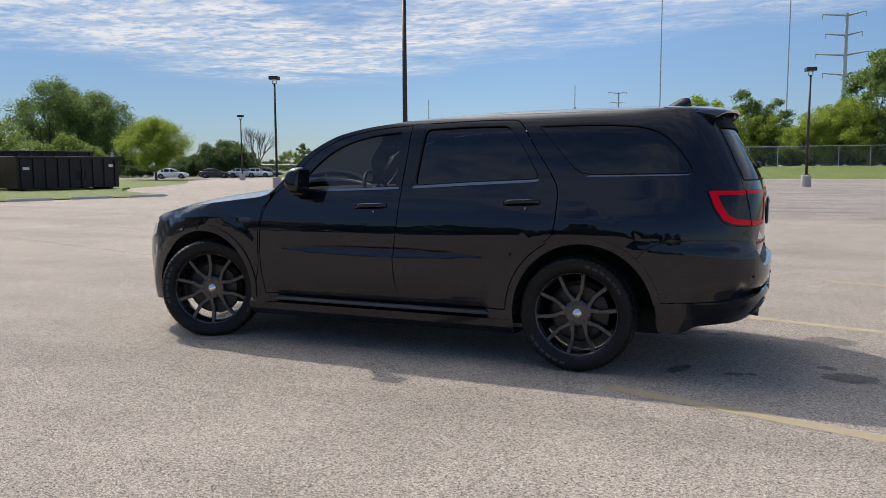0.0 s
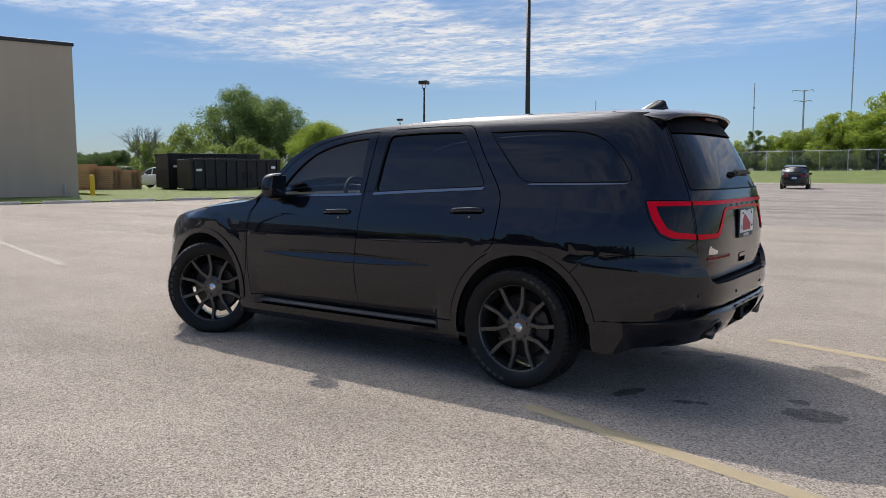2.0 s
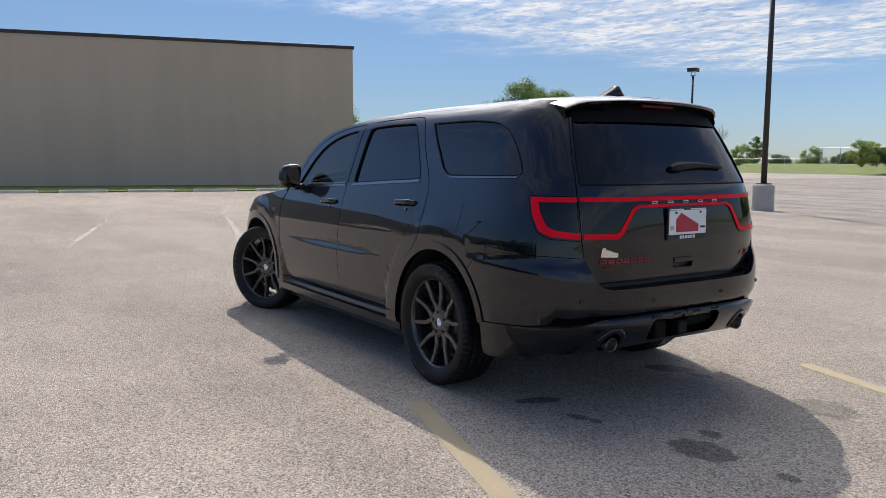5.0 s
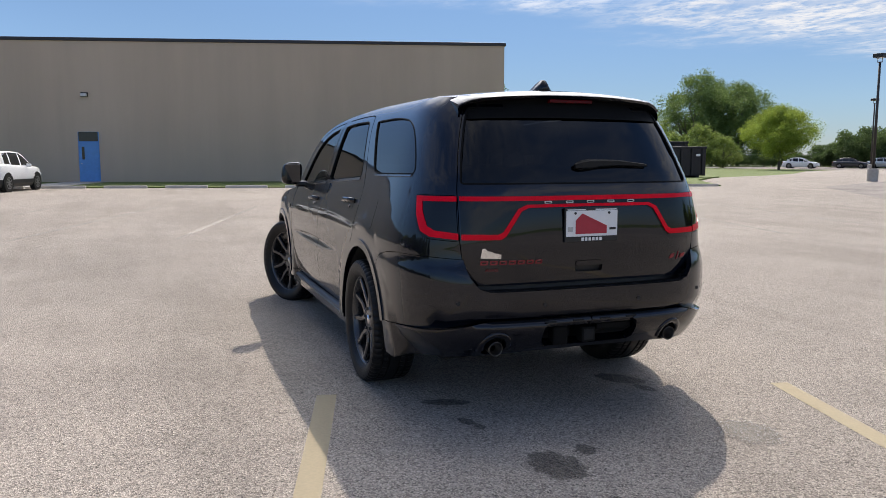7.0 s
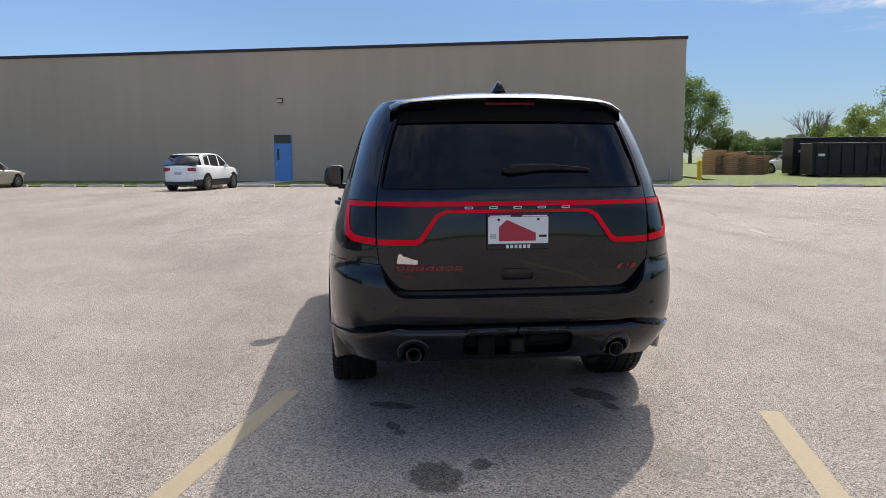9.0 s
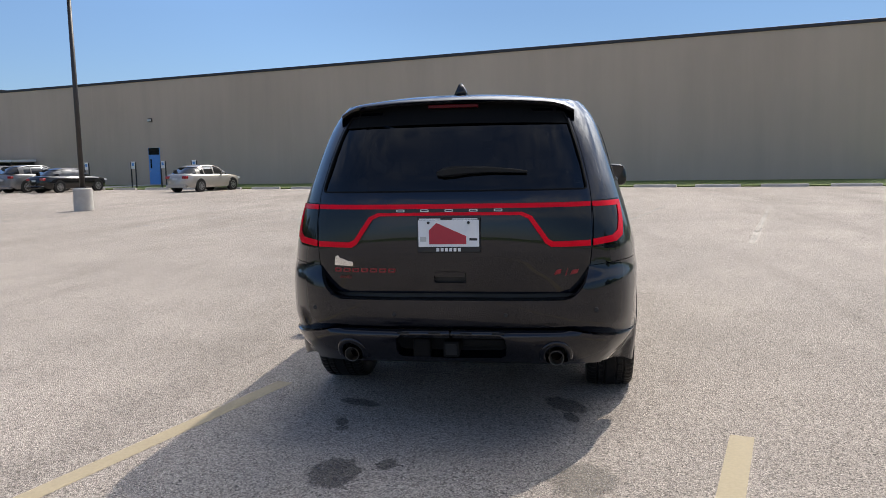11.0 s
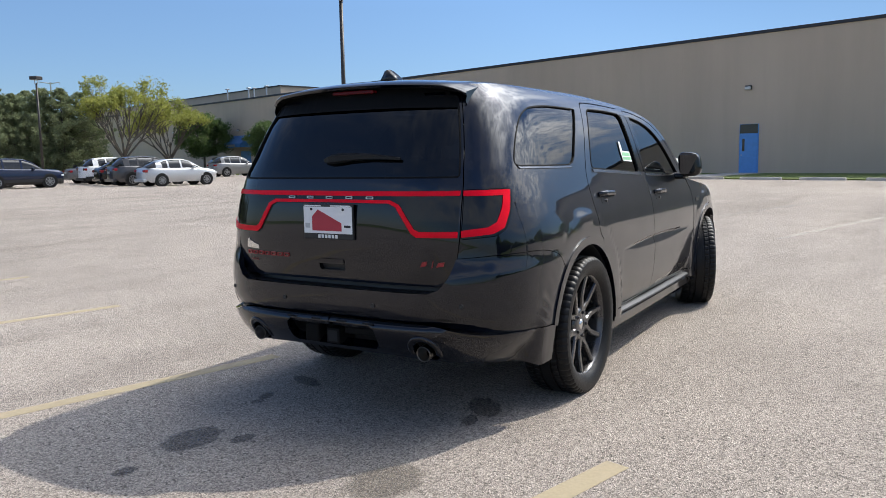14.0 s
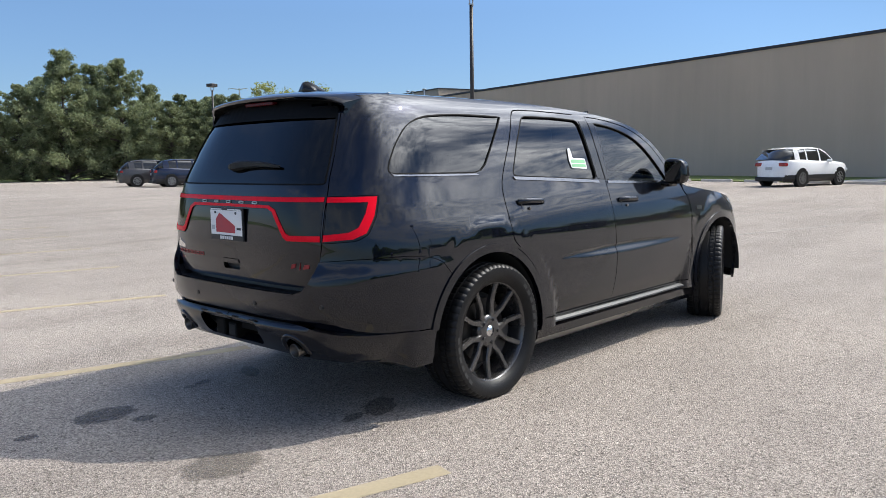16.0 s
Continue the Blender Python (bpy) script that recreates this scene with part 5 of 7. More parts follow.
# sticker on the rear passenger window: a white hand-sized tag with green print
fw = side_map(1)
st = panel("window_sticker", rounded([(-1.105, 1.288), (-0.925, 1.296), (-0.915, 1.352), (-0.930, 1.425), (-0.958, 1.425), (-0.962, 1.362), (-1.105, 1.356)], 0.012), offset_map(fw, -0.0035), M_WHITE, suv, step=0.03, lip=0.001, label="white window sticker with green print")
panel("sticker_print", rounded([(-1.095, 1.300), (-0.93, 1.304), (-0.93, 1.322), (-1.095, 1.318)], 0.004), offset_map(fw, -0.002), M_GREEN, st, step=0.05, lip=0.0008)
panel("sticker_print", rounded([(-1.095, 1.326), (-0.93, 1.330), (-0.94, 1.352), (-1.095, 1.348)], 0.004), offset_map(fw, -0.002), M_GREEN, st, step=0.05, lip=0.0008)


# wheels
def tyre_mesh():
    bm = bmesh.new()
    seg = 240
    half = [(0.262, 0.098), (0.274, 0.112), (0.297, 0.125), (0.324, 0.131), (0.345, 0.128), (0.356, 0.119), (0.3625, 0.106), (0.364, 0.080), (0.356, 0.078), (0.356, 0.068), (0.365, 0.066), (0.366, 0.040), (0.358, 0.038), (0.358, 0.028), (0.366, 0.026)]
    prof = half + [(r, -h) for r, h in half[::-1]]
    rings = []
    for k in range(seg):
        a = 2 * math.pi * k / seg
        ring = []
        for r, h in prof:
            rr = r
            if abs(h) >= 0.080 and r >= 0.345 and k % 4 == 0:
                rr = r - 0.005
            elif 0.039 < abs(h) < 0.067 and r > 0.36 and k % 4 == 1:
                rr = r - 0.005
            ring.append(bm.verts.new((rr * math.cos(a), h, rr * math.sin(a))))
        rings.append(ring)
    for k in range(seg):
        a, b = rings[k], rings[(k + 1) % seg]
        for j in range(len(prof) - 1):
            bm.faces.new((a[j], b[j], b[j + 1], a[j + 1]))
    bmesh.ops.recalc_face_normals(bm, faces=bm.faces)
    return bm


def wheel_parts(parent, rng=0.0):
    """A wheel in its own frame: axle along y, the outer face towards -y."""
    ty = part("tyre", tyre_mesh(), M_RUBBER, parent, "black road tyre", True)
    ty.data.set_sharp_from_angle(angle=0.5)
    # raised sidewall marks, unreadable, as plain arcs
    for a0 in (20, 200):
        for w in range(6):
            bm = bmesh.new()
            rows = []
            for k in range(3):
                a = radians(a0 + 9 * w + 3 * k)
                rows.append([bm.verts.new((r * math.cos(a), -h, r * math.sin(a))) for r, h in ((0.309, 0.1287), (0.327, 0.1317))])
            for p, q in zip(rows, rows[1:]):
                bm.faces.new((p[0], q[0], q[1], p[1]))
            part("sidewall_mark", bm, M_MARK, ty)
    rim = lathe([(0.266, 0.10), (0.258, 0.09), (0.248, 0.02), (0.250, -0.06), (0.256, -0.092), (0.268, -0.104), (0.272, -0.100), (0.268, -0.094)], 72)
    part("rim", rim, M_SATIN, parent, "satin black rim", True)
    face = bmesh.new()
    # ten slim spokes in five pairs, bowed inwards from the rim
    for k in range(5):
        for sgn in (-1, 1):
            a0 = math.radians(72 * k + 90)
            secs = []
            for j in range(9):
                t = j / 8
                r = 0.066 + 0.196 * t
                ang = a0 + sgn * math.radians(3.5 + 15.5 * min(1, t / 0.40) ** 0.85 - 3.0 * max(0, t - 0.40))
                wdt = 0.0145 + 0.010 * max(0.0, 1 - 3.2 * t) ** 1.5
                y = -0.066 - 0.024 * t ** 1.8
                dep = 0.040 - 0.012 * t
                c, s_ = math.cos(ang), math.sin(ang)
                secs.append([face.verts.new((r * c - o * s_, yy, r * s_ + o * c)) for o, yy in ((-wdt * 0.72, y), (wdt * 0.72, y), (wdt, y + 0.008), (wdt * 0.8, y + dep), (-wdt * 0.8, y + dep), (-wdt, y + 0.008))])
            for p, q in zip(secs, secs[1:]):
                for j in range(6):
                    face.faces.new((p[j], p[(j + 1) % 6], q[(j + 1) % 6], q[j]))
            face.faces.new(secs[0]); face.faces.new(secs[-1])
    bmesh.ops.recalc_face_normals(face, faces=face.faces)
    sp = part("spokes", face, M_SATIN, parent, "five pairs of slim kinked black spokes")
    hub = lathe([(0.001, -0.066), (0.036, -0.067), (0.066, -0.068), (0.080, -0.064), (0.090, -0.054), (0.092, -0.040), (0.088, 0.0)], 60)
    part("hub", hub, M_SATIN, parent, smooth=True)
    cap = lathe([(0.001, -0.074), (0.026, -0.073), (0.033, -0.060)], 24)
    part("centre_cap", cap, M_CHROME, parent, "silver centre cap", True)
    for k in range(5):
        a = math.radians(72 * k + 90)
        part("lug_nut", cyl((0.064 * math.cos(a), -0.050, 0.064 * math.sin(a)), (0.064 * math.cos(a), -0.078, 0.064 * math.sin(a)), 0.0105, 0.0085, 6), M_SATIN, parent)
    part("brake_disc", lathe([(0.075, 0.0), (0.075, -0.012), (0.172, -0.012), (0.172, 0.012), (0.075, 0.012)], 48), M_DISC, parent, "worn steel brake disc")
    cal = bmesh.new()
    rows = []
    for k in range(9):
        a = math.radians(-28 + 7 * k)
        rows.append([cal.verts.new((r * math.cos(a), h, r * math.sin(a))) for r, h in ((0.115, -0.034), (0.195, -0.034), (0.205, 0.0), (0.195, 0.04), (0.115, 0.04))])
    for p, q in zip(rows, rows[1:]):
        for j in range(5):
            cal.faces.new((p[j], p[(j + 1) % 5], q[(j + 1) % 5], q[j]))
    cal.faces.new(rows[0]); cal.faces.new(rows[-1])
    bmesh.ops.recalc_face_normals(cal, faces=cal.faces)
    part("brake_caliper", cal, M_TRIM, parent)
    part("backing_plate", lathe([(0.02, 0.03), (0.20, 0.03), (0.20, 0.034), (0.02, 0.034)], 32), M_WELL, parent)


first = None
STEER = 23.5
for wx, sy, turn, spin in ((-0.006, -1, 0.0, -8), (-0.006, 1, 0.0, 25), (-3.02, -1, STEER, 52), (-3.02, 1, STEER - 2, 20)):
    m = Matrix.Translation((wx, sy * 0.832, 0.380)) @ Matrix.Rotation(radians(turn), 4, "Z") @ Matrix.Rotation(0 if sy < 0 else math.pi, 4, "Z") @ Matrix.Rotation(radians(spin), 4, "Y") @ Matrix.Diagonal((1.038, 1.02, 1.038, 1))
    if first is None:
        first = new("wheel")
        first.parent = suv
        first.matrix_basis = m
        wheel_parts(first)
    else:
        copy_thing(first, m)

# ---- lamp posts ----
def light_pole(x, y, turn=0.0):
    p = base("parking_lot_lamp", "tall dark bronze lamp post on a concrete foot", "lamp post", pose(x, y, 0, 0, 0, turn), "parking lot lamps")
    bm = bmesh.new()
    add_cyl(bm, (0, 0, -0.05), (0, 0, 0.72), 0.31, 0.30, 28)
    add_cyl(bm, (0, 0, 0.72), (0, 0, 0.76), 0.30, 0.26, 28)
    part("concrete_foot", bm, M_CONCRETE, p, "grey concrete foot", True).data.set_sharp_from_angle(angle=0.6)
    part("base_plate", box((-0.17, -0.17, 0.76), (0.17, 0.17, 0.79), 0.005), M_POLE, p)
    part("pole", cyl((0, 0, 0.78), (0, 0, 6.95), 0.085, 0.065, 16), M_POLE, p, smooth=True)
    bm = bmesh.new()
    for s in (-1, 1):
        add_box(bm, (s * 0.13 - 0.02, -0.02, 6.95), (s * 0.13 + 0.02, 0.02, 7.22))
    add_box(bm, (-0.15, -0.03, 6.92), (0.15, 0.03, 6.98))
    part("fork", bm, M_STEEL, p)
    bm = bmesh.new()
    add_box(bm, (-0.30, -0.30, 7.20), (0.30, 0.30, 7.44), 0.03)
    part("lamp_head", bm, M_POLE, p)
    part("lens", box((-0.24, -0.24, 7.185), (0.24, 0.24, 7.199)), M_LAMPGLASS, p)
    return p


pole = light_pole(-18.6, -15.2, 15)
for x, y, r in ((-9.8, 16.7, 15), (-29.8, 38.0, 15), (-55.4, 67.5, 15), (2.9, 48.5, 15), (-28.9, -50.3, 15)):
    copy_thing(pole, pose(x, y, 0, 0, 0, r))

# ---- paint and stains on the lot ----
for k in range(-5, 8):
    a = Vector((0.24, -1.22)) + Vector((WD.x, WD.y)) * 2.76 * k
    b = a + Vector((WN.x, WN.y)) * 5.6
    tagged(strip("parking_line", a, b, 0.115, 0.004 if a.y < 12 else 0.008, M_LINE_Y), "worn yellow parking stall line on asphalt", "parking line", "yellow stall lines", "structure")
for k in range(-9, 5):
    a = Vector((-17.5, 3.29)) + Vector((WD.x, WD.y)) * 2.72 * k
    b = a + Vector((WN.x, WN.y)) * 9.3
    tagged(strip("parking_line", a, b, 0.11, 0.004, M_LINE_W), "faded pale parking stall line on asphalt", "parking line", "pale stall lines", "structure")
for k in range(0, 9):
    for row_y in (30, 52):
        a = Vector((-12 + 5.5 * k, row_y))
        tagged(strip("parking_line", a, a + Vector((1.2, 5.2)), 0.13, 0.009, M_LINE_W), "faded pale parking stall line on asphalt", "parking line", "pale stall lines", "structure")


def stain(x, y, rx, ry, turn, material, label, z=0.006):
    bm = bmesh.new()
    vs = [bm.verts.new((1.1 * math.cos(2 * math.pi * k / 32), 1.1 * math.sin(2 * math.pi * k / 32), 0)) for k in range(32)]
    bm.faces.new(vs)
    ob = tagged(finish("oil_stain", bm, material), label, "stain", "stains on the asphalt", "structure")
    ob.matrix_basis = pose(x, y, z, 0, 0, turn) @ Matrix.Diagonal((rx, ry, 1, 1))


for x, y, rx, ry, tn in ((1.64, -0.47, 0.21, 0.15, 10), (1.52, -0.25, 0.08, 0.06, 0), (0.56, 0.57, 0.20, 0.11, 40), (0.78, 0.60, 0.10, 0.05, 20), (2.06, -0.42, 0.07, 0.05, 0), (0.62, -0.62, 0.17, 0.07, 70), (0.96, -0.63, 0.08, 0.045, 20), (1.06, -0.60, 0.05, 0.04, 0)):
    stain(x, y, rx, ry, tn, M_OIL, "dark oil drip stain on asphalt")
for x, y, rx, ry, tn in ((1.60, 0.65, 0.24, 0.19, 0),):
    stain(x, y, rx, ry, tn, M_DAMP, "faint old stain on asphalt")

# ---- lawn, kerb stops, bank ----
lawn = [at_wall(-112, 0.0), at_wall(2.0, 0.0), Vector((-50, 22, 0)), Vector((-50, 36, 0)), Vector((-41.3, 36.4, 0)), Vector((-39.2, 33.7, 0)), Vector((-34.8, 29.3, 0)), at_wall(9.5, 8.2), at_wall(-112, 8.2)]
sheet("lawn", [(p.x, p.y) for p in lawn], 0.05, M_GRASS, "mown grass strip along the building", 0.1, category="grass")
sheet("door_path", [tuple(at_wall(s, o).xy) for s, o in ((-24.6, 0.0), (-22.4, 0.0), (-22.4, 8.25), (-24.6, 8.25))], 0.06, M_CONCRETE, "concrete path from lot to blue door", 0.1, category="path")
sheet("door_path", [tuple(at_wall(s, o).xy) for s, o in ((-50.4, 0.0), (-47.8, 0.0), (-47.8, 8.25), (-50.4, 8.25))], 0.06, M_CONCRETE, "concrete path from lot to blue door", 0.1, category="path")


def wheel_stop(m):
    bm = bmesh.new()
    prof = [(-0.09, 0.0), (0.09, 0.0), (0.075, 0.10), (0.05, 0.125), (-0.05, 0.125), (-0.075, 0.10)]
    rows = [[bm.verts.new((x, y, z)) for y, z in prof] for x in (-0.95, -0.93, 0.93, 0.95)]
    for r in (rows[0], rows[-1]):
        for v in r:
            v.co.z *= 0.9
    for a, b in zip(rows, rows[1:]):
        for j in range(6):
            bm.faces.new((a[j], a[(j + 1) % 6], b[(j + 1) % 6], b[j]))
    bm.faces.new(rows[0]); bm.faces.new(rows[-1])
    bmesh.ops.recalc_face_normals(bm, faces=bm.faces)
    ob = tagged(finish("wheel_stop", bm, M_KERB), "low pale concrete wheel stop at the lawn", "wheel stop", "wheel stops along the lawn")
    ob.matrix_basis = m
    return ob


stop0 = None
turn_w = math.degrees(math.atan2(WD.y, WD.x))
for k in range(-22, 10):
    s = -17.2 + 2.72 * k + 1.0
    p = at_wall(s, 8.45)
    m = pose(p.x, p.y, 0.0, 0, 0, turn_w + random.uniform(-1.2, 1.2))
    if stop0 is None:
        stop0 = wheel_stop(m)
    else:
        copy_thing(stop0, m)

# the grass bank beyond the lot, and its fence
bm = bmesh.new()
rows = []
for k in range(41):
    x = -120 + 7 * k
    yb = 80 if x > -10 else 80 + 0.25 * (-10 - x)
    rows.append([bm.verts.new((x, yb + o, z + (0.12 * noise.noise(Vector((x * 0.1, o * 0.2, 3))) if z > 0 else 0))) for o, z in ((0, -0.05), (3, 0.35), (7, 0.9), (12, 1.25), (60, 1.3), (60.1, -0.06))])
for a, b in zip(rows, rows[1:]):
    for j in range(5):
        bm.faces.new((a[j], b[j], b[j + 1], a[j + 1]))
bmesh.ops.recalc_face_normals(bm, faces=bm.faces)
tagged(finish("grass_bank", bm, M_GRASS, smooth=True), "low green grass bank beyond the lot", "grass", kind="structure")


def fence(name, pts, zb, h, label):
    f = base(name, label, "fence")
    rail = bmesh.new()
    mesh = bmesh.new()
    for a, b in zip(pts, pts[1:]):
        a, b = Vector((*a, zb)), Vector((*b, zb))
        d = (b - a).normalized()
        L = (b - a).length
        add_cyl(rail, a + Vector((0, 0, h)), b + Vector((0, 0, h)), 0.03, seg=6)
        n = int(L / 3.0)
        for k in range(n + 1):
            p = a + d * (L * k / n)
            part("post", cyl(p + Vector((0, 0, -0.3)), p + Vector((0, 0, h + 0.05)), 0.04, seg=8), M_STEEL, f)
        step = 0.28
        for k in range(int(L / step)):
            p = a + d * (k * step)
            for sg in (-1, 1):
                lo, hi = (p, p + d * h * 0.6) if sg > 0 else (p + d * h * 0.6, p)
                w = d * 0.006
                mesh.faces.new([mesh.verts.new(q) for q in (lo - w, lo + w, hi + w + Vector((0, 0, h)), hi - w + Vector((0, 0, h)))])
    part("top_rail", rail, M_STEEL, f)
    w = part("wire_mesh", mesh, M_STEEL, f)
    w["kind"] = "stuff"
    return f


fence("chain_link_fence", [(-62, 103), (-8, 90), (75, 90)], 1.2, 2.3, "tall galvanised chain link fence on the bank")
fence("chain_link_fence", [(-120, 60), (-90, 100), (-62, 103)], 0.0, 2.0, "galvanised chain link fence beyond the lot")


# ---- fittings on the building ----
def blue_door(s, name):
    d = base(name, "blue steel door with dark panel above, in the tan wall", "door", WALL @ Matrix.Translation((s, 0, 0.05)), kind="structure")
    part("door_frame", box((-0.56, -0.02, 0.0), (0.56, 0.05, 2.78), 0.01), M_BLUE, d)
    leaf = part("door_leaf", box((-0.49, 0.045, 0.02), (0.49, 0.09, 2.22), 0.01), M_BLUE, d, "blue painted steel door leaf")
    part("door_glass", box((-0.36, 0.088, 1.25), (-0.22, 0.096, 1.95)), M_DARKGLASS, leaf)
    part("door_handle", box((-0.42, 0.09, 1.0), (-0.36, 0.15, 1.06), 0.01), M_STEEL, leaf)
    part("transom", box((-0.52, 0.045, 2.26), (0.52, 0.07, 2.77)), M_DARKGLASS, d, "dark panel above the door")
    part("step", box((-0.9, 0.0, -0.1), (0.9, 1.2, 0.02), 0.01), M_CONCRETE, d)


blue_door(-23.4, "door_1")
blue_door(-49.1, "door_2")


def wall_lamp(s, z):
    d = base("wall_lamp", "small square wall pack lamp on the tan wall", "lamp", WALL @ Matrix.Translation((s, 0, z)), "wall lamps")
    part("housing", box((-0.20, -0.01, -0.12), (0.20, 0.10, 0.13), 0.03), M_POLE, d)
    part("lens", box((-0.17, 0.06, -0.11), (0.17, 0.20, 0.06), 0.04), M_LAMPGLASS, d)


for s, z in ((-23.5, 4.87), (-49.3, 4.9), (-71.3, 4.96), (-81.0, 4.6), (-97, 4.9)):
    wall_lamp(s, z)
nl = base("wall_lamp", "small dark lamp on the wall's end", "lamp", WALL @ Matrix.Translation((0, -4, 4.9)), "wall lamps")
part("housing", box((-0.01, -0.15, -0.14), (0.22, 0.15, 0.14), 0.03), M_COPING, nl)
part_box = base("utility_box", "small grey utility pipe at the wall", "utility box", WALL @ Matrix.Translation((-0.7, 0, 0)))
part("pipe", cyl((0, 0.12, 0.0), (0, 0.12, 0.75), 0.05, seg=12), M_STEEL, part_box)

aw = base("awning", "blue fabric awning over an entrance", "awning", WALL @ Matrix.Translation((-80.2, 0, 0)))
bm = bmesh.new()
vs = [bm.verts.new(p) for p in ((-2.1, 0.0, 4.0), (2.1, 0.0, 4.0), (2.1, 1.5, 3.1), (-2.1, 1.5, 3.1), (-2.1, 1.5, 2.7), (2.1, 1.5, 2.7), (-2.1, 0.0, 2.7), (2.1, 0, 2.7))]
for f in ((0, 1, 2, 3), (3, 2, 5, 4), (0, 3, 4, 6), (1, 7, 5, 2)):
    bm.faces.new([vs[i] for i in f])
bmesh.ops.solidify(bm, geom=bm.faces[:], thickness=0.03)
part("fabric", bm, M_BLUE, aw, "blue awning cloth")
part("sign_panel", box((-0.9, 1.532, 2.78), (0.9, 1.54, 3.02)), M_STEEL, aw)
ed = base("entrance_door", "blue double door under the awning", "door", WALL @ Matrix.Translation((-79.6, 0, 0)), kind="structure")
part("door_leaf", box((-1.0, 0.0, 0.05), (-0.02, 0.08, 2.3), 0.01), M_BLUE, ed)
part("door_leaf", box((0.02, 0.0, 0.05), (1.0, 0.08, 2.3), 0.01), M_BLUE, ed)

sh = base("waiting_shelter", "low flat white-roofed glazed shelter beside the wall", "shelter", WALL @ Matrix.Translation((-65.2, 0, 0)))
part("roof", box((-3.6, 0.3, 2.02), (3.6, 2.6, 2.2), 0.02), M_WHITE, sh, "flat white roof")
for x in (-3.4, -1.1, 1.1, 3.4):
    for y in (0.4, 2.4):
        part("post", box((x - 0.05, y - 0.05, 0), (x + 0.05, y + 0.05, 2.02)), M_POLE, sh)
part("back_glass", box((-3.4, 0.42, 0.2), (3.4, 0.45, 1.98)), M_DARKGLASS, sh)

for s in (-39.9, -42.5, -45.1, -49.4):
    p = base("parking_sign", "small white sign on two dark posts by the lawn", "sign", WALL @ Matrix.Translation((s, 6.0, 0)), "parking signs")
    for x in (-0.2, 0.2):
        part("post", box((x - 0.03, -0.03, 0), (x + 0.03, 0.03, 1.75)), M_POLE, p)
    part("panel", box((-0.16, 0.0, 1.3), (0.16, 0.04, 1.78), 0.01), M_WHITE, p, "white sign panel")
    part("print", box((-0.09, 0.04, 1.5), (0.09, 0.045, 1.68)), M_BLUE, p)

for s, y, h in ((-92.2, -5, 2.2), (-87.1, -5, 2.0), (-86.2, -5.2, 1.9), (-83.1, -5, 1.9)):
    v = base("roof_vent", "grey metal roof vent on the warehouse", "roof vent", WALL @ Matrix.Translation((s, y, 7.8)))
    part("stack", cyl((0, 0, 0), (0, 0, h), 0.08, seg=10), M_STEEL, v)
    part("cap", box((-0.22, -0.2, h), (0.22, 0.2, h + 0.12), 0.03), M_STEEL, v)


# ---- bins, pallets, bollard ----
def roll_off_bin(m, L, W, H, label):
    b = base("roll_off_bin", label, "dumpster", m, "roll-off bins")
    t = 0.06
    part("side_wall", box((0, 0, 0.15), (L, t, H), 0.01), M_BIN, b)
    part("side_wall", box((0, W - t, 0.15), (L, W, H), 0.01), M_BIN, b)
    part("end_wall", box((0, t, 0.15), (t, W - t, H), 0.01), M_BIN, b)
    part("end_door", box((L - t, t, 0.15), (L, W - t, H), 0.01), M_BIN, b)
    part("floor", box((t, t, 0.15), (L - t, W - t, 0.25)), M_BIN, b)
    for y in (-0.05, W - 0.07):
        part("top_rail", box((-0.05, y, H - 0.12), (L + 0.05, y + 0.12, H + 0.03), 0.02), M_BIN, b)
    for k in range(9):
        x = 0.25 + (L - 0.5) * k / 8
        part("rib", box((x - 0.06, -0.09, 0.2), (x + 0.06, 0.0, H - 0.1), 0.015), M_BIN, b)
    part("label_plate", box((0.35, -0.012, H * 0.62), (0.75, -0.003, H * 0.62 + 0.16)), M_WHITE, b)
    part("label_plate", box((L - 0.75, -0.1, H * 0.70), (L - 0.45, -0.092, H * 0.70 + 0.16)), M_WHITE, b)
    part("faded_patch", box((L * 0.55, -0.012, H * 0.3), (L * 0.66, -0.003, H * 0.58)), M_RUBBER, b)
    for x in (0.5, L - 0.5):
        part("roller", cyl((x, 0.1, 0.12), (x, W - 0.1, 0.12), 0.12, seg=12), M_BIN, b)
    return b


roll_off_bin(pose(-41.2, 27.4, 0.02, 0, 0, 76), 6.6, 2.4, 2.12, "long black steel roll-off bin on the grass")
roll_off_bin(pose(-44.8, 28.2, 0.02, 0, 0, 76), 7.0, 2.4, 2.55, "taller black steel roll-off bin behind another")
bo = base("bollard", "yellow steel guard post by the warehouse corner", "bollard", pose(-38.6, 18.9, 0))
bm = bmesh.new()
add_cyl(bm, (0, 0, 0), (0, 0, 1.1), 0.13, seg=18)
add_cyl(bm, (0, 0, 1.1), (0, 0, 1.17), 0.13, 0.06, seg=18)
part("post", bm, M_YELLOW, bo, smooth=True).data.set_sharp_from_angle(angle=0.7)


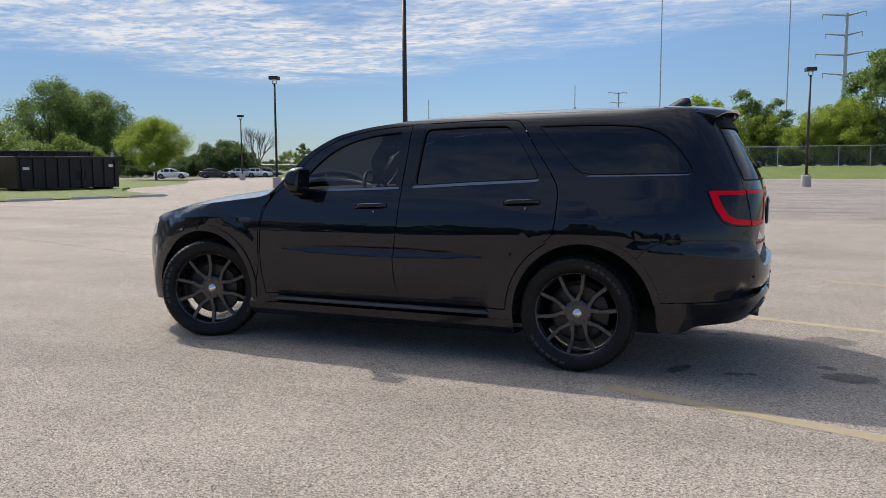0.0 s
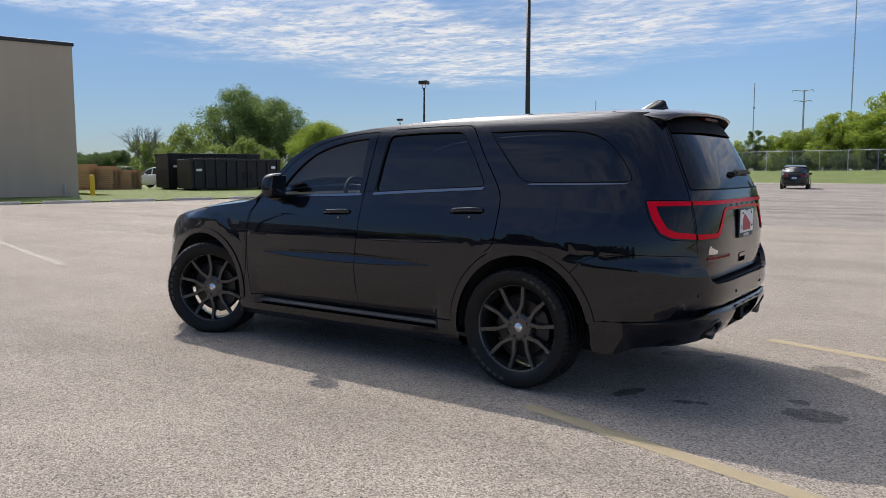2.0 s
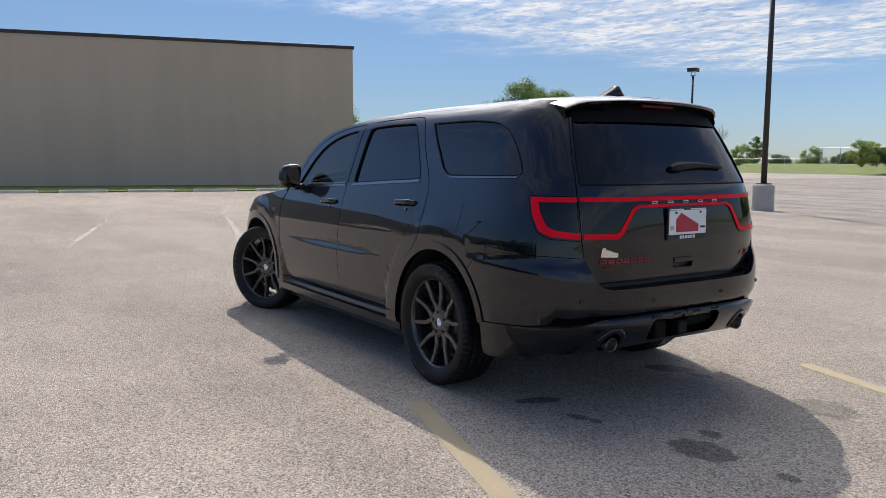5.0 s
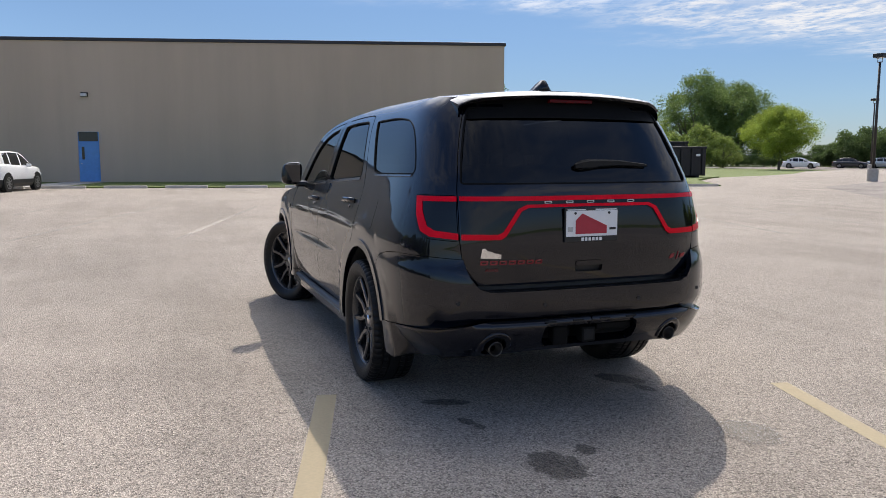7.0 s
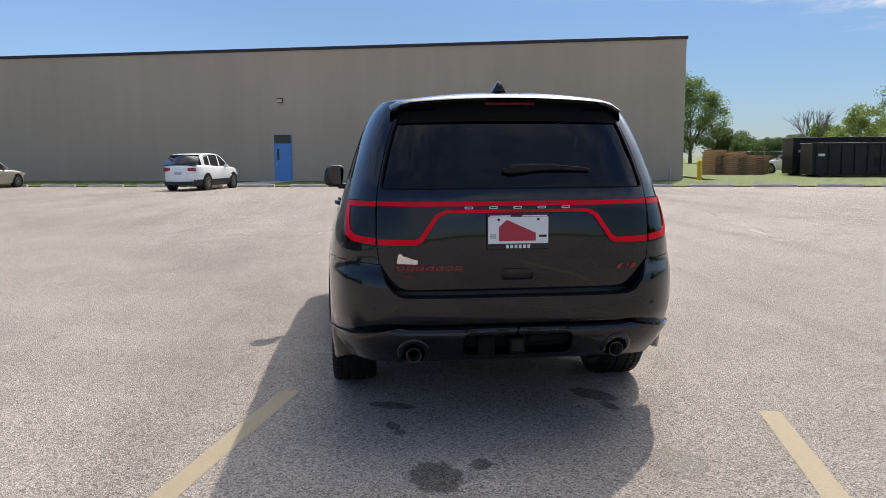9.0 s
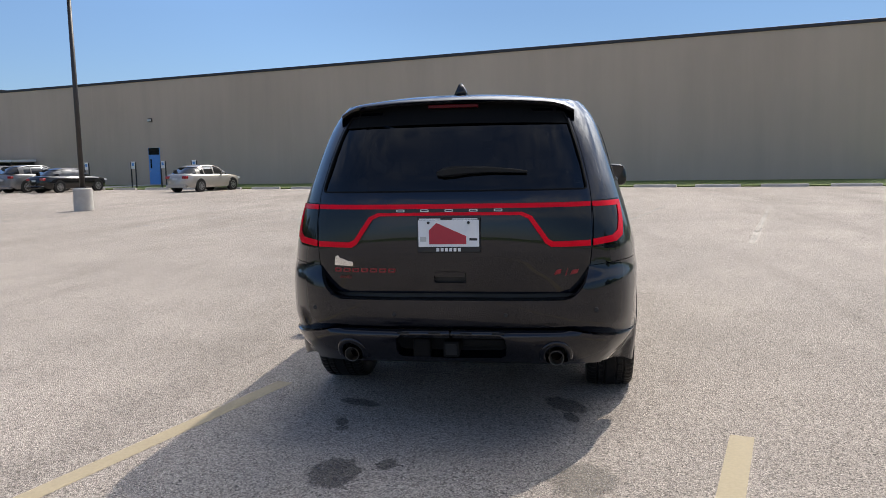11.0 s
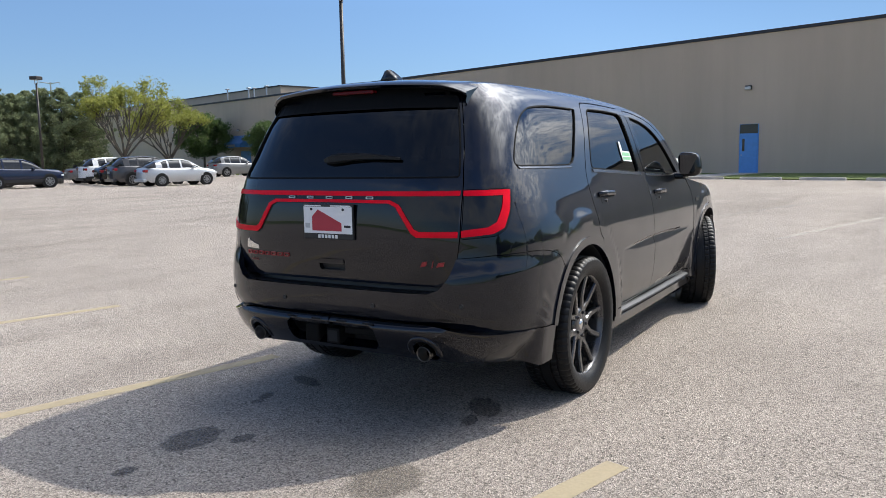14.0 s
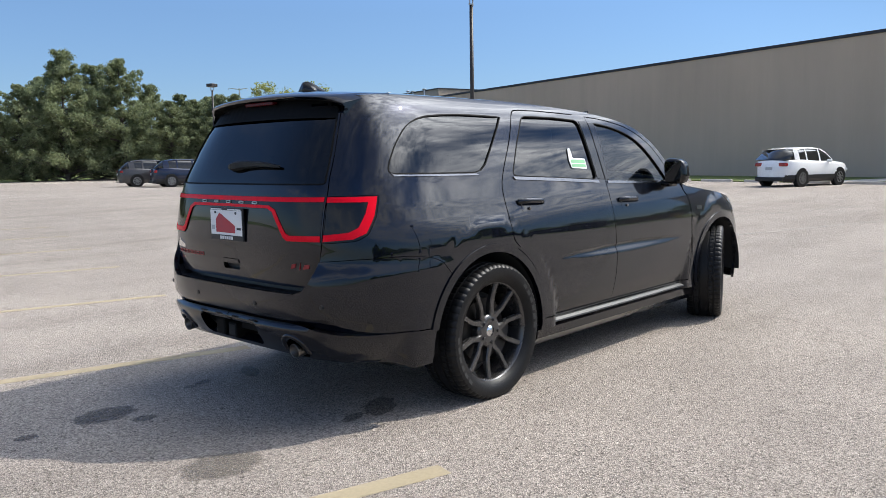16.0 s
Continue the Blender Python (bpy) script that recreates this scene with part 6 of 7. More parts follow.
def pallet(m):
    b = base("pallet", "stacked worn wooden shipping pallet", "pallet", m, "stacked pallets")
    slats = [("slat", (-0.6 + 0.2 * k, 0, 0.131)) for k in range(7)] + [("slat", (x, 0, 0.009)) for x in (-0.5, 0, 0.5)]
    slat_me = stringer_me = None
    for nm, at in slats:
        if slat_me is None:
            ob = part("slat", box((-0.047, -0.5, -0.009), (0.047, 0.5, 0.009)), M_WOOD, b)
            slat_me = ob.data
        else:
            ob = new("slat", slat_me)
            ob.parent = b
        ob.location = at
    for y in (-0.47, 0.0, 0.47):
        if stringer_me is None:
            ob = part("stringer", box((-0.645, -0.02, -0.0515), (0.645, 0.02, 0.0515)), M_WOOD, b)
            stringer_me = ob.data
        else:
            ob = new("stringer", stringer_me)
            ob.parent = b
        ob.location = (0, y, 0.0695)
    return b


pal0 = None
for sx, sy, n in ((-49.8, 25.0, 12), (-48.9, 26.2, 11), (-48.3, 27.3, 10), (-50.6, 27.0, 12), (-51.6, 28.2, 8), (-49.8, 28.4, 10), (-51.3, 25.8, 13)):
    for k in range(n):
        m = pose(sx + random.uniform(-0.05, 0.05), sy + random.uniform(-0.05, 0.05), 0.0 + 0.142 * k, 0, 0, 20 + random.uniform(-4, 4))
        if pal0 is None:
            pal0 = pallet(m)
        else:
            copy_thing(pal0, m)


# ---- masts and pylons far off ----
def mast(az, d, h, eye=(1.2, -5.9), r=0.35):
    x, y = eye[0] + d * math.cos(radians(az)), eye[1] + d * math.sin(radians(az))
    b = base("radio_mast", "thin grey lattice radio mast far away", "mast", pose(x, y, 0))
    part("shaft", cyl((0, 0, 0), (0, 0, h), r, r * 0.7, 6), M_STEEL, b)
    part("antenna_ring", cyl((0, 0, h * 0.72), (0, 0, h * 0.74), r * 2.2, seg=8), M_STEEL, b)


mast(97.74, 420, 130)
mast(89.55, 420, 130)
mast(103.64, 500, 52, r=0.35)
mast(114.2, 450, 40, r=0.3)


def pylon(az, d, h, eye=(1.2, -5.9), n=4):
    x, y = eye[0] + d * math.cos(radians(az)), eye[1] + d * math.sin(radians(az))
    b = base("power_pylon", "tall steel power line pole with crossarms", "pylon", pose(x, y, 0, 0, 0, az - 90))
    part("pole", cyl((0, 0, 0), (0, 0, h), 0.9, 0.45, 10), M_STEEL, b)
    for k in range(n):
        z = h * (0.985 - 0.125 * k)
        for s in (-1, 1):
            L = (6.5, 5.5, 8.0, 5.8)[k % 4] * (1 if s < 0 else 0.75)
            bm = bmesh.new()
            add_cyl(bm, (0, 0, z), (s * L, 0, z + 0.8), 0.32, 0.15, 8)
            add_cyl(bm, (s * L, 0, z + 0.8), (s * L, 0, z - 0.6), 0.12, 0.12, 6)
            part("crossarm", bm, M_STEEL, b)


pylon(86.2, 260, 45.5)
pylon(100.58, 520, 49, n=2)
pylon(236.9, 500, 48, n=3)


# ---- trees ----
def limb(bm, p, d, r, L, depth, rng, tips, spread=0.55):
    q = p + d * L
    add_cyl(bm, p, q, r, r * 0.62, 7 if r > 0.06 else 4, caps=False)
    if depth == 0:
        tips.append(q)
        return
    for k in range(3 if depth > 1 else 2):
        e = (d + Vector((rng.uniform(-1, 1), rng.uniform(-1, 1), rng.uniform(-0.25, 0.75))) * spread).normalized()
        limb(bm, p + d * L * rng.uniform(0.6, 1.0), e, r * 0.58, L * rng.uniform(0.62, 0.82), depth - 1, rng, tips, spread)


def leaf_cloud(centres, radii, per, size, rng, flat=1.0):
    """Many small leaf faces in clumps."""
    C = np.repeat(np.array(centres, float), per, 0)
    R = np.repeat(np.array(radii, float), per)
    n = len(C)
    v = rng.normal(size=(n, 3))
    v /= np.linalg.norm(v, axis=1, keepdims=True)
    q = rng.uniform(0.08, 1.0, n) ** 0.55
    rad = R * q
    P = C + v * rad[:, None] * np.array((1, 1, flat))
    a = rng.normal(size=(n, 3)); a /= np.linalg.norm(a, axis=1, keepdims=True)
    b = np.cross(a, rng.normal(size=(n, 3))); b /= np.linalg.norm(b, axis=1, keepdims=True)
    s = (size * rng.uniform(0.6, 1.35, n) * (1.9 - 1.0 * q))[:, None]
    V = np.stack((P - a * s, P - b * s * 0.55, P + a * s, P + b * s * 0.55), 1).reshape(-1, 3)
    F = np.arange(n * 4).reshape(-1, 4)
    return V, F


def cloud_object(name, V, F, material, parent):
    me = bpy.data.meshes.new(name)
    me.from_pydata(V.tolist(), [], F.tolist())
    me.materials.append(material)
    ob = new(name, me)
    ob.parent = parent
    ob["kind"] = "stuff"
    return ob


def broadleaf(seed, height, trunk, width, material, label, clumps=90, per=60, leaf=0.17, shape="round", bark=None, gaps=0.0):
    rng = np.random.default_rng(seed)
    pr = random.Random(seed)
    t = base("tree", label, "tree")
    bm = bmesh.new()
    tips = []
    r0 = height * 0.022
    top = Vector((0, 0, height * (trunk + 0.15)))
    add_cyl(bm, (0, 0, -0.2), top, r0, r0 * 0.7, 10, caps=False)
    for k in range(6):
        d = Vector((math.cos(k * 1.05 + seed), math.sin(k * 1.05 + seed), pr.uniform(0.6, 1.5))).normalized()
        limb(bm, top * pr.uniform(0.75, 1.0), d, r0 * 0.5, height * 0.20, 2, pr, tips)
    limb(bm, top, Vector((0.05, 0, 1)), r0 * 0.6, height * 0.24, 2, pr, tips)
    part("trunk", bm, bark or M_BARK, t)
    cs, rs = [], []
    z0, z1 = height * trunk, height
    for _ in range(clumps):
        while True:
            u = rng.uniform(-1, 1, 3)
            if np.dot(u, u) < 1 and np.dot(u, u) > 0.12:
                break
        if shape == "round":
            k = 1.0 - 0.25 * max(0, u[2])
        elif shape == "tall":
            k = 1.0 - 0.45 * abs(u[2]) ** 2
        else:
            k = 1.0
        lump = 0.82 + 0.32 * noise.noise(Vector((u[0] * 1.7 + seed, u[1] * 1.7, u[2] * 1.7)))
        c = np.array((u[0] * width * k * lump, u[1] * width * k * lump, (z0 + z1) / 2 + u[2] * (z1 - z0) / 2 * (0.85 + 0.3 * lump - 0.2)))
        if gaps and noise.noise(Vector(tuple(c * 0.45))) > 0.25 - gaps:
            continue
        cs.append(c)
        rs.append(width * rng.uniform(0.15, 0.26))
    V, F = leaf_cloud(cs, rs, int(per * 2.4), leaf * 0.78, rng, 0.8)
    cloud_object("crown", V, F, material, t)
    return t


def pine(seed, height, width, label):
    rng = np.random.default_rng(seed)
    t = base("pine_tree", label, "tree")
    bm = bmesh.new()
    add_cyl(bm, (0, 0, -0.2), (0, 0, height * 0.95), height * 0.02, 0.03, 9, caps=False)
    cs, rs = [], []
    z = height * 0.04
    while z < height * 0.98:
        f = max(0.0, (z - height * 0.1) / (height * 0.9))
        R = width * (1 - f ** 1.9) * (0.86 + 0.14 * math.sin(f * 13 + seed)) + 0.25
        n = max(4, int(8 * (1 - f) + 4))
        for k in range(n):
            a = rng.uniform(0, 2 * math.pi)
            L = R * rng.uniform(0.38, 1.12)
            tip = Vector((L * math.cos(a), L * math.sin(a), z + L * rng.uniform(0.05, 0.32)))
            add_cyl(bm, (0, 0, z - 0.1 * L), tip, 0.045 * (1 - f) + 0.012, 0.008, 4, caps=False)
            for q in (0.45, 0.7, 0.98):
                if q * L < 0.25 * R and f < 0.6:
                    continue
                p = Vector((0, 0, z - 0.1 * L)).lerp(tip, q)
                cs.append((p.x + rng.normal() * 0.12, p.y + rng.normal() * 0.12, p.z + 0.12))
                rs.append(rng.uniform(0.32, 0.72) * (0.65 + 0.5 * (1 - f)))
        z += height * rng.uniform(0.030, 0.050)
    part("trunk", bm, M_BARK, t)
    V, F = leaf_cloud(cs, rs, 90, 0.085, rng, 0.9)
    cloud_object("crown", V, F, M_NEEDLE, t)
    return t


def airy_tree(seed, height, width, material, label, per=16, leaf=0.05):
    """A wide vase of forking twigs with a thin veil of small leaves at their ends."""
    rng = np.random.default_rng(seed)
    pr = random.Random(seed)
    t = base("tree", label, "tree")
    bm = bmesh.new()
    tips = []
    r0 = height * 0.022
    fork = height * 0.2
    add_cyl(bm, (0, 0, -0.2), (0, 0, fork), r0, r0 * 0.8, 9, caps=False)
    for k in range(8):
        a = k * 0.785 + pr.uniform(-0.2, 0.2)
        lean = width / height * pr.uniform(0.55, 1.0)
        d = Vector((math.cos(a) * lean, math.sin(a) * lean, pr.uniform(0.75, 1.05))).normalized()
        limb(bm, Vector((0, 0, fork * pr.uniform(0.8, 1.0))), d, r0 * 0.5, height * 0.27, 4, pr, tips, 0.5)
    part("trunk", bm, M_BARK, t)
    cs = [tuple(p) for p in tips]
    V, F = leaf_cloud(cs, [pr.uniform(0.35, 0.8) for _ in cs], per, leaf, rng, 0.8)
    cloud_object("crown", V, F, material, t)
    return t


def bare_tree(seed, height, label):
    pr = random.Random(seed)
    t = base("bare_tree", label, "tree")
    bm = bmesh.new()
    tips = []
    r0 = height * 0.02
    add_cyl(bm, (0, 0, -0.2), (0, 0, height * 0.25), r0, r0 * 0.8, 8, caps=False)
    for k in range(7):
        d = Vector((math.cos(k * 0.9) * 0.7, math.sin(k * 0.9) * 0.7, pr.uniform(0.8, 1.4))).normalized()
        limb(bm, Vector((0, 0, height * pr.uniform(0.18, 0.25))), d, r0 * 0.5, height * 0.27, 4, pr, tips, 0.5)
    part("trunk", bm, M_TWIG, t)
    return t


def put(tree, x, y, s=1.0, turn=0.0, z=0.0):
    return copy_thing(tree, pose(x, y, z, 0, 0, turn) @ Matrix.Scale(s, 4))


def polar(az, d, eye=(1.2, -5.9)):
    return eye[0] + d * math.cos(radians(az)), eye[1] + d * math.sin(radians(az))


def settle(tree, x, y, s=1.0, turn=0.0, z=0.0):
    tree.matrix_basis = pose(x, y, z, 0, 0, turn) @ Matrix.Scale(s, 4)
    return tree


# north-west: the big cottonwood, the round spring-green tree, dark hedging trees
big_a = settle(broadleaf(3, 17.0, 0.08, 8.6, M_LEAF, "tall full green cottonwood tree beyond the lot", 190, 80, 0.17, "tall", gaps=0.14), *polar(139.9, 150))
big_b = settle(broadleaf(4, 15.0, 0.06, 8.4, M_LEAF, "broad full green cottonwood tree beyond the lot", 190, 80, 0.17, "round", gaps=0.14), *polar(136.9, 150))
settle(broadleaf(5, 7.2, 0.16, 4.6, M_LEAF_BRIGHT, "round spring-green maple tree at the lot's edge", 240, 85, 0.08, "round"), -70.3, 69.7, 1.10)
mid = settle(broadleaf(6, 8.6, 0.02, 5.6, M_LEAF_MID, "bushy light green tree beyond the lot", 110, 60, 0.17, "round", gaps=0.06), *polar(142.6, 125))
dark = settle(broadleaf(7, 6.3, 0.02, 4.6, M_LEAF_DARK, "dark green bushy tree beyond the lot", 90, 60, 0.15, "round"), *polar(129.0, 130))
thin = settle(broadleaf(8, 10.5, 0.12, 3.6, M_LEAF, "slender young green tree with open crown", 80, 55, 0.15, "tall", gaps=0.12), *polar(123.4, 140), 0.6)
bare = settle(bare_tree(9, 10.0, "leafless grey tree behind the bins"), *polar(146.8, 130, (3.2, -4.3)), 0.95)
put(bare, *polar(126.5, 130), 0.95, 70)
put(big_a, *polar(156.6, 165, (4.9, 0.1)), 1.05, 200)
put(big_b, *polar(138.3, 156), 1.06, 140)
for k in range(44):      # small bushes added to draw the dark band of fence and shade
    put(dark, *polar(124.5 + 0.5 * k, 134 + (k * 5) % 7), 0.26 + 0.03 * ((k * 7) % 5), k * 47)
for az, d, s, kind in ((143.5, 140, 0.9, mid), (145.0, 130, 0.72, mid), (141.0, 118, 0.62, mid), (139.0, 120, 0.75, mid), (137.3, 118, 0.55, mid), (150.2, 150, 0.8, dark), (148.6, 140, 0.75, dark), (151.8, 170, 1.2, dark), (147.6, 160, 0.9, dark), (146.0, 170, 0.9, mid),
                      (135.0, 140, 0.7, dark), (131.5, 140, 0.6, dark), (130.4, 135, 0.65, dark), (127.4, 135, 0.7, dark), (128.3, 128, 0.9, dark), (125.5, 145, 0.5, dark), (124.3, 150, 0.55, mid), (122.0, 150, 0.5, dark), (120.0, 150, 0.5, mid), (118.0, 150, 0.55, dark)):
    put(kind, *polar(az, d), s, az * 37 % 360)
# north: behind the fence
right_a = settle(broadleaf(11, 11.6, 0.02, 6.0, M_LEAF_BRIGHT, "tall bright green tree behind the fence", 130, 62, 0.18, "round", gaps=0.06), *polar(94.9, 112), 0.88, 0, 1.2)
right_b = settle(broadleaf(12, 13.0, 0.04, 5.0, M_LEAF, "tall open green tree behind the fence", 110, 60, 0.18, "tall", gaps=0.12), *polar(84.3, 112), 1.12, 0, 1.2)
for az, d, s, kind in ((99.0, 125, 0.72, thin), (97.3, 118, 0.55, right_a), (96.2, 110, 0.66, right_a), (93.4, 106, 0.80, right_a), (92.2, 110, 0.70, right_b), (91.0, 108, 0.70, right_a), (90.2, 112, 0.62, right_b), (89.0, 106, 0.52, right_a), (87.8, 104, 0.68, right_a), (86.7, 106, 0.78, right_a), (85.6, 104, 0.86, right_a), (83.2, 104, 1.0, right_b), (82.0, 106, 0.95, right_a), (80.5, 104, 1.0, right_a),
                      (102.9, 117, 0.98, thin), (98.4, 117, 1.30, thin), (101.7, 120, 0.52, right_a), (100.6, 118, 0.58, right_a), (99.6, 119, 0.62, right_a), (97.8, 114, 0.80, right_a), (103.8, 124, 0.50, dark), (104.4, 122, 0.46, right_a), (105.4, 125, 0.80, thin), (107.2, 118, 1.08, thin), (108.6, 116, 1.12, thin), (109.6, 120, 0.55, right_a), (110.9, 118, 0.90, thin), (112.1, 118, 0.98, thin), (113.4, 122, 0.42, right_a), (114.8, 124, 0.70, thin), (106.3, 122, 0.45, right_a), (116.3, 130, 0.35, right_a)):
    put(kind, *polar(az, d), s, az * 53 % 360, 1.2)
# low growth along the fence
for k in range(46):
    az = 79.5 + 37 * k / 45
    put(dark if k % 3 else mid, *polar(az, 104 + (k * 7) % 9), 0.30 + 0.12 * ((k * 13) % 7) / 7, k * 40, 1.0)

# south-west: the pines, the willow, the trees at the wall
pine_a = settle(pine(21, 11.8, 5.0, "tall dark full pine tree at the lot's edge"), *polar(248.6, 79, (3.4, 3.7)))
pine_b = settle(pine(22, 11.0, 5.4, "broad dark pine tree at the lot's edge"), *polar(245.1, 79, (3.4, 3.7)))
for az, d, s, kind in ((251.2, 80, 0.78, pine_b), (253.5, 80, 0.82, pine_a), (256, 81, 0.9, pine_b), (259, 82, 0.9, pine_a), (262, 83, 1.0, pine_b), (266, 84, 0.95, pine_a), (270, 85, 1.0, pine_b), (275, 86, 0.9, pine_a), (246.8, 84, 0.95, pine_a), (243.3, 82, 0.78, pine_a), (242.0, 76, 0.64, pine_b), (240.4, 77, 0.66, pine_b), (238.8, 76, 0.66, pine_a), (237.6, 76, 0.70, pine_b), (236.3, 79, 0.66, pine_a), (249.9, 86, 0.9, pine_b), (241.2, 84, 0.72, pine_a), (239.5, 86, 0.75, pine_b)):
    put(kind, *polar(az, d, (3.4, 3.7)), s, az * 71 % 360)
willow = settle(airy_tree(23, 9.4, 7.0, M_LEAF_YELLOW, "wide yellow-green honey locust with open crown", 26, 0.085), *polar(233.2, 74, (4.0, 2.8)))
put(willow, *polar(230.3, 80, (4.0, 2.8)), 0.85, 100)
wall_tree = broadleaf(24, 6.6, 0.24, 3.5, M_LEAF_DARK, "dense dark green tree before the tan wall", 130, 70, 0.11, "round")
p = at_wall(-83.0, 3.2)
settle(wall_tree, p.x, p.y, 1.0)
p = at_wall(-70.0, 3.0)
put(wall_tree, p.x, p.y, 0.78, 130)

# ---- the parked cars ----
def loft(rows, close=False):
    bm = bmesh.new()
    R = [[bm.verts.new(p) for p in r] for r in rows]
    for a, b in zip(R, R[1:]):
        for j in range(len(a) - 1):
            bm.faces.new((a[j], a[j + 1], b[j + 1], b[j]))
    if close:
        bm.faces.new(R[0]); bm.faces.new(R[-1])
    bmesh.ops.recalc_face_normals(bm, faces=bm.faces)
    return bm


SUV_SHAPE = dict(L=4.65, W=0.92, H=1.66, belt=[(-0.5, 0.72), (-0.44, 0.93), (-0.30, 1.02), (-0.20, 1.06), (0.10, 1.10), (0.30, 1.15), (0.44, 1.14), (0.485, 1.02), (0.5, 0.78)],
                 roof=[(-0.22, 1.06), (-0.09, 1.50), (0.0, 1.63), (0.18, 1.655), (0.34, 1.58), (0.465, 1.14)], wheels=(-0.295, 0.285), r=0.36, pillars=(0.0, 0.20, 0.34))
SEDAN_SHAPE = dict(L=4.75, W=0.89, H=1.45, belt=[(-0.5, 0.58), (-0.46, 0.74), (-0.30, 0.88), (-0.20, 0.92), (0.25, 0.96), (0.36, 0.98), (0.47, 0.94), (0.5, 0.70)],
                   roof=[(-0.21, 0.92), (-0.07, 1.34), (0.03, 1.44), (0.15, 1.44), (0.26, 1.34), (0.37, 0.98)], wheels=(-0.30, 0.28), r=0.325, pillars=(0.03, 0.20, 0.30))
HATCH_SHAPE = dict(L=4.40, W=0.90, H=1.48, belt=[(-0.5, 0.62), (-0.46, 0.78), (-0.31, 0.92), (-0.23, 0.97), (0.25, 1.00), (0.42, 1.02), (0.48, 0.95), (0.5, 0.70)],
                   roof=[(-0.24, 0.97), (-0.08, 1.38), (0.03, 1.47), (0.16, 1.46), (0.30, 1.34), (0.45, 1.02)], wheels=(-0.305, 0.29), r=0.32, pillars=(0.02, 0.19, 0.31))


def parked_car(shape, paint, label, m, lower=None):
    """Nose towards -x in its own frame."""
    L, W = shape["L"], shape["W"]
    belt = smooth_curve([(a * L, b) for a, b in shape["belt"]])
    roof = smooth_curve([(a * L, b) for a, b in shape["roof"]])
    c = base("parked_car", label, "car", m)
    xs = [L * t for t in np.linspace(-0.5, 0.5, 41)]

    def plan(x):
        p = min(0.9995, abs(x) / (L / 2 + 0.01))
        return W * (1 - p ** 7) ** (1 / 3.0)

    rows = []
    for x in xs:
        w, zb = plan(x), float(belt(x))
        lo = 0.22 + (0.10 if abs(x) > 0.44 * L else 0)
        half = [(0.90 * w, lo), (0.985 * w, lo + 0.14), (w, 0.5 * (lo + zb)), (0.985 * w, zb - 0.13), (0.93 * w, zb - 0.02), (0.75 * w, zb + 0.015), (0.0, zb + 0.03)]
        rows.append([(x, -y, z) for y, z in half] + [(x, y, z) for y, z in half[-2::-1]])
    part("body", loft(rows, True), paint, c, smooth=True)
    if lower:
        for s in (-1, 1):
            part("lower_cladding", loft([[(x, s * plan(x) * 1.004, 0.5), (x, s * (plan(x) * 0.99 + 0.008), 0.34), (x, s * plan(x) * 0.90, 0.2)] for x in np.linspace(-0.47 * L, 0.47 * L, 25)]), lower, c)
    x0, x1 = shape["roof"][0][0] * L, shape["roof"][-1][0] * L

    def cabin(x, off=0.0):
        zb, zr = float(belt(x)) - 0.01, max(float(roof(x)), float(belt(x)))
        t = (zr - zb) / (shape["H"] - 0.95)
        wb, wr = 0.90 * plan(x) + off, (0.90 - 0.20 * min(1, t)) * W + off
        return zb, zr, wb, wr

    rows = []
    for x in np.linspace(x0, x1, 31):
        zb, zr, wb, wr = cabin(x)
        half = [(wb, zb), (0.5 * (wb + wr) + 0.012, 0.5 * (zb + zr)), (wr, zr - 0.04 * min(1, (zr - zb) * 4)), (0.0, zr + 0.012)]
        rows.append([(x, -y, z) for y, z in half] + [(x, y, z) for y, z in half[-2::-1]])
    part("glass_house", loft(rows, True), M_CARGLASS, c, "dark tinted glass house", True)
    xa, xb = shape["roof"][2][0] * L - 0.25, shape["roof"][-2][0] * L + 0.05
    rows = []
    for x in np.linspace(xa, xb, 17):
        zb, zr, wb, wr = cabin(x, 0.012)
        half = [(wr + 0.006, zr - 0.055), (wr, zr - 0.02), (wr * 0.85, zr + 0.012), (0, zr + 0.026)]
        rows.append([(x, -y, z) for y, z in half] + [(x, y, z) for y, z in half[-2::-1]])
    part("roof", loft(rows), paint, c, smooth=True)
    for s in (-1, 1):
        for px in shape["pillars"]:
            x = px * L
            zb, zr, wb, wr = cabin(x, 0.010)
            k = 0.10 if px < shape["pillars"][-1] else 0.34
            part("pillar", loft([[(x - k / 2, s * wb, zb), (x - k / 2 + 0.02, s * (0.5 * (wb + wr) + 0.012), 0.5 * (zb + zr)), (x - k / 2 + 0.05, s * wr, zr - 0.03)], [(x + k / 2, s * wb, zb), (x + k / 2 + 0.02, s * (0.5 * (wb + wr) + 0.012), 0.5 * (zb + zr)), (x + k / 2 + 0.03, s * wr, zr - 0.03)]]), paint, c)
        rows = []
        for x in np.linspace(x0, xa + 0.1, 9):
            zb, zr, wb, wr = cabin(x, 0.010)
            rows.append([(x, s * (wr + 0.004), zr - 0.06), (x, s * (wr - 0.02), zr + 0.006), (x, s * (wr - 0.08), zr + 0.016)])
        part("windscreen_pillar", loft(rows), paint, c)
        part("door_mirror", box((x0 + 0.42, s * (W + 0.02) - 0.10, 1.0 if shape["H"] > 1.6 else 0.93), (x0 + 0.55, s * (W + 0.02) + 0.10, 1.14 if shape["H"] > 1.6 else 1.07), 0.04), paint, c)
        xt, xh = 0.475 * L, -0.465 * L
        zt = float(belt(xt)) - 0.10
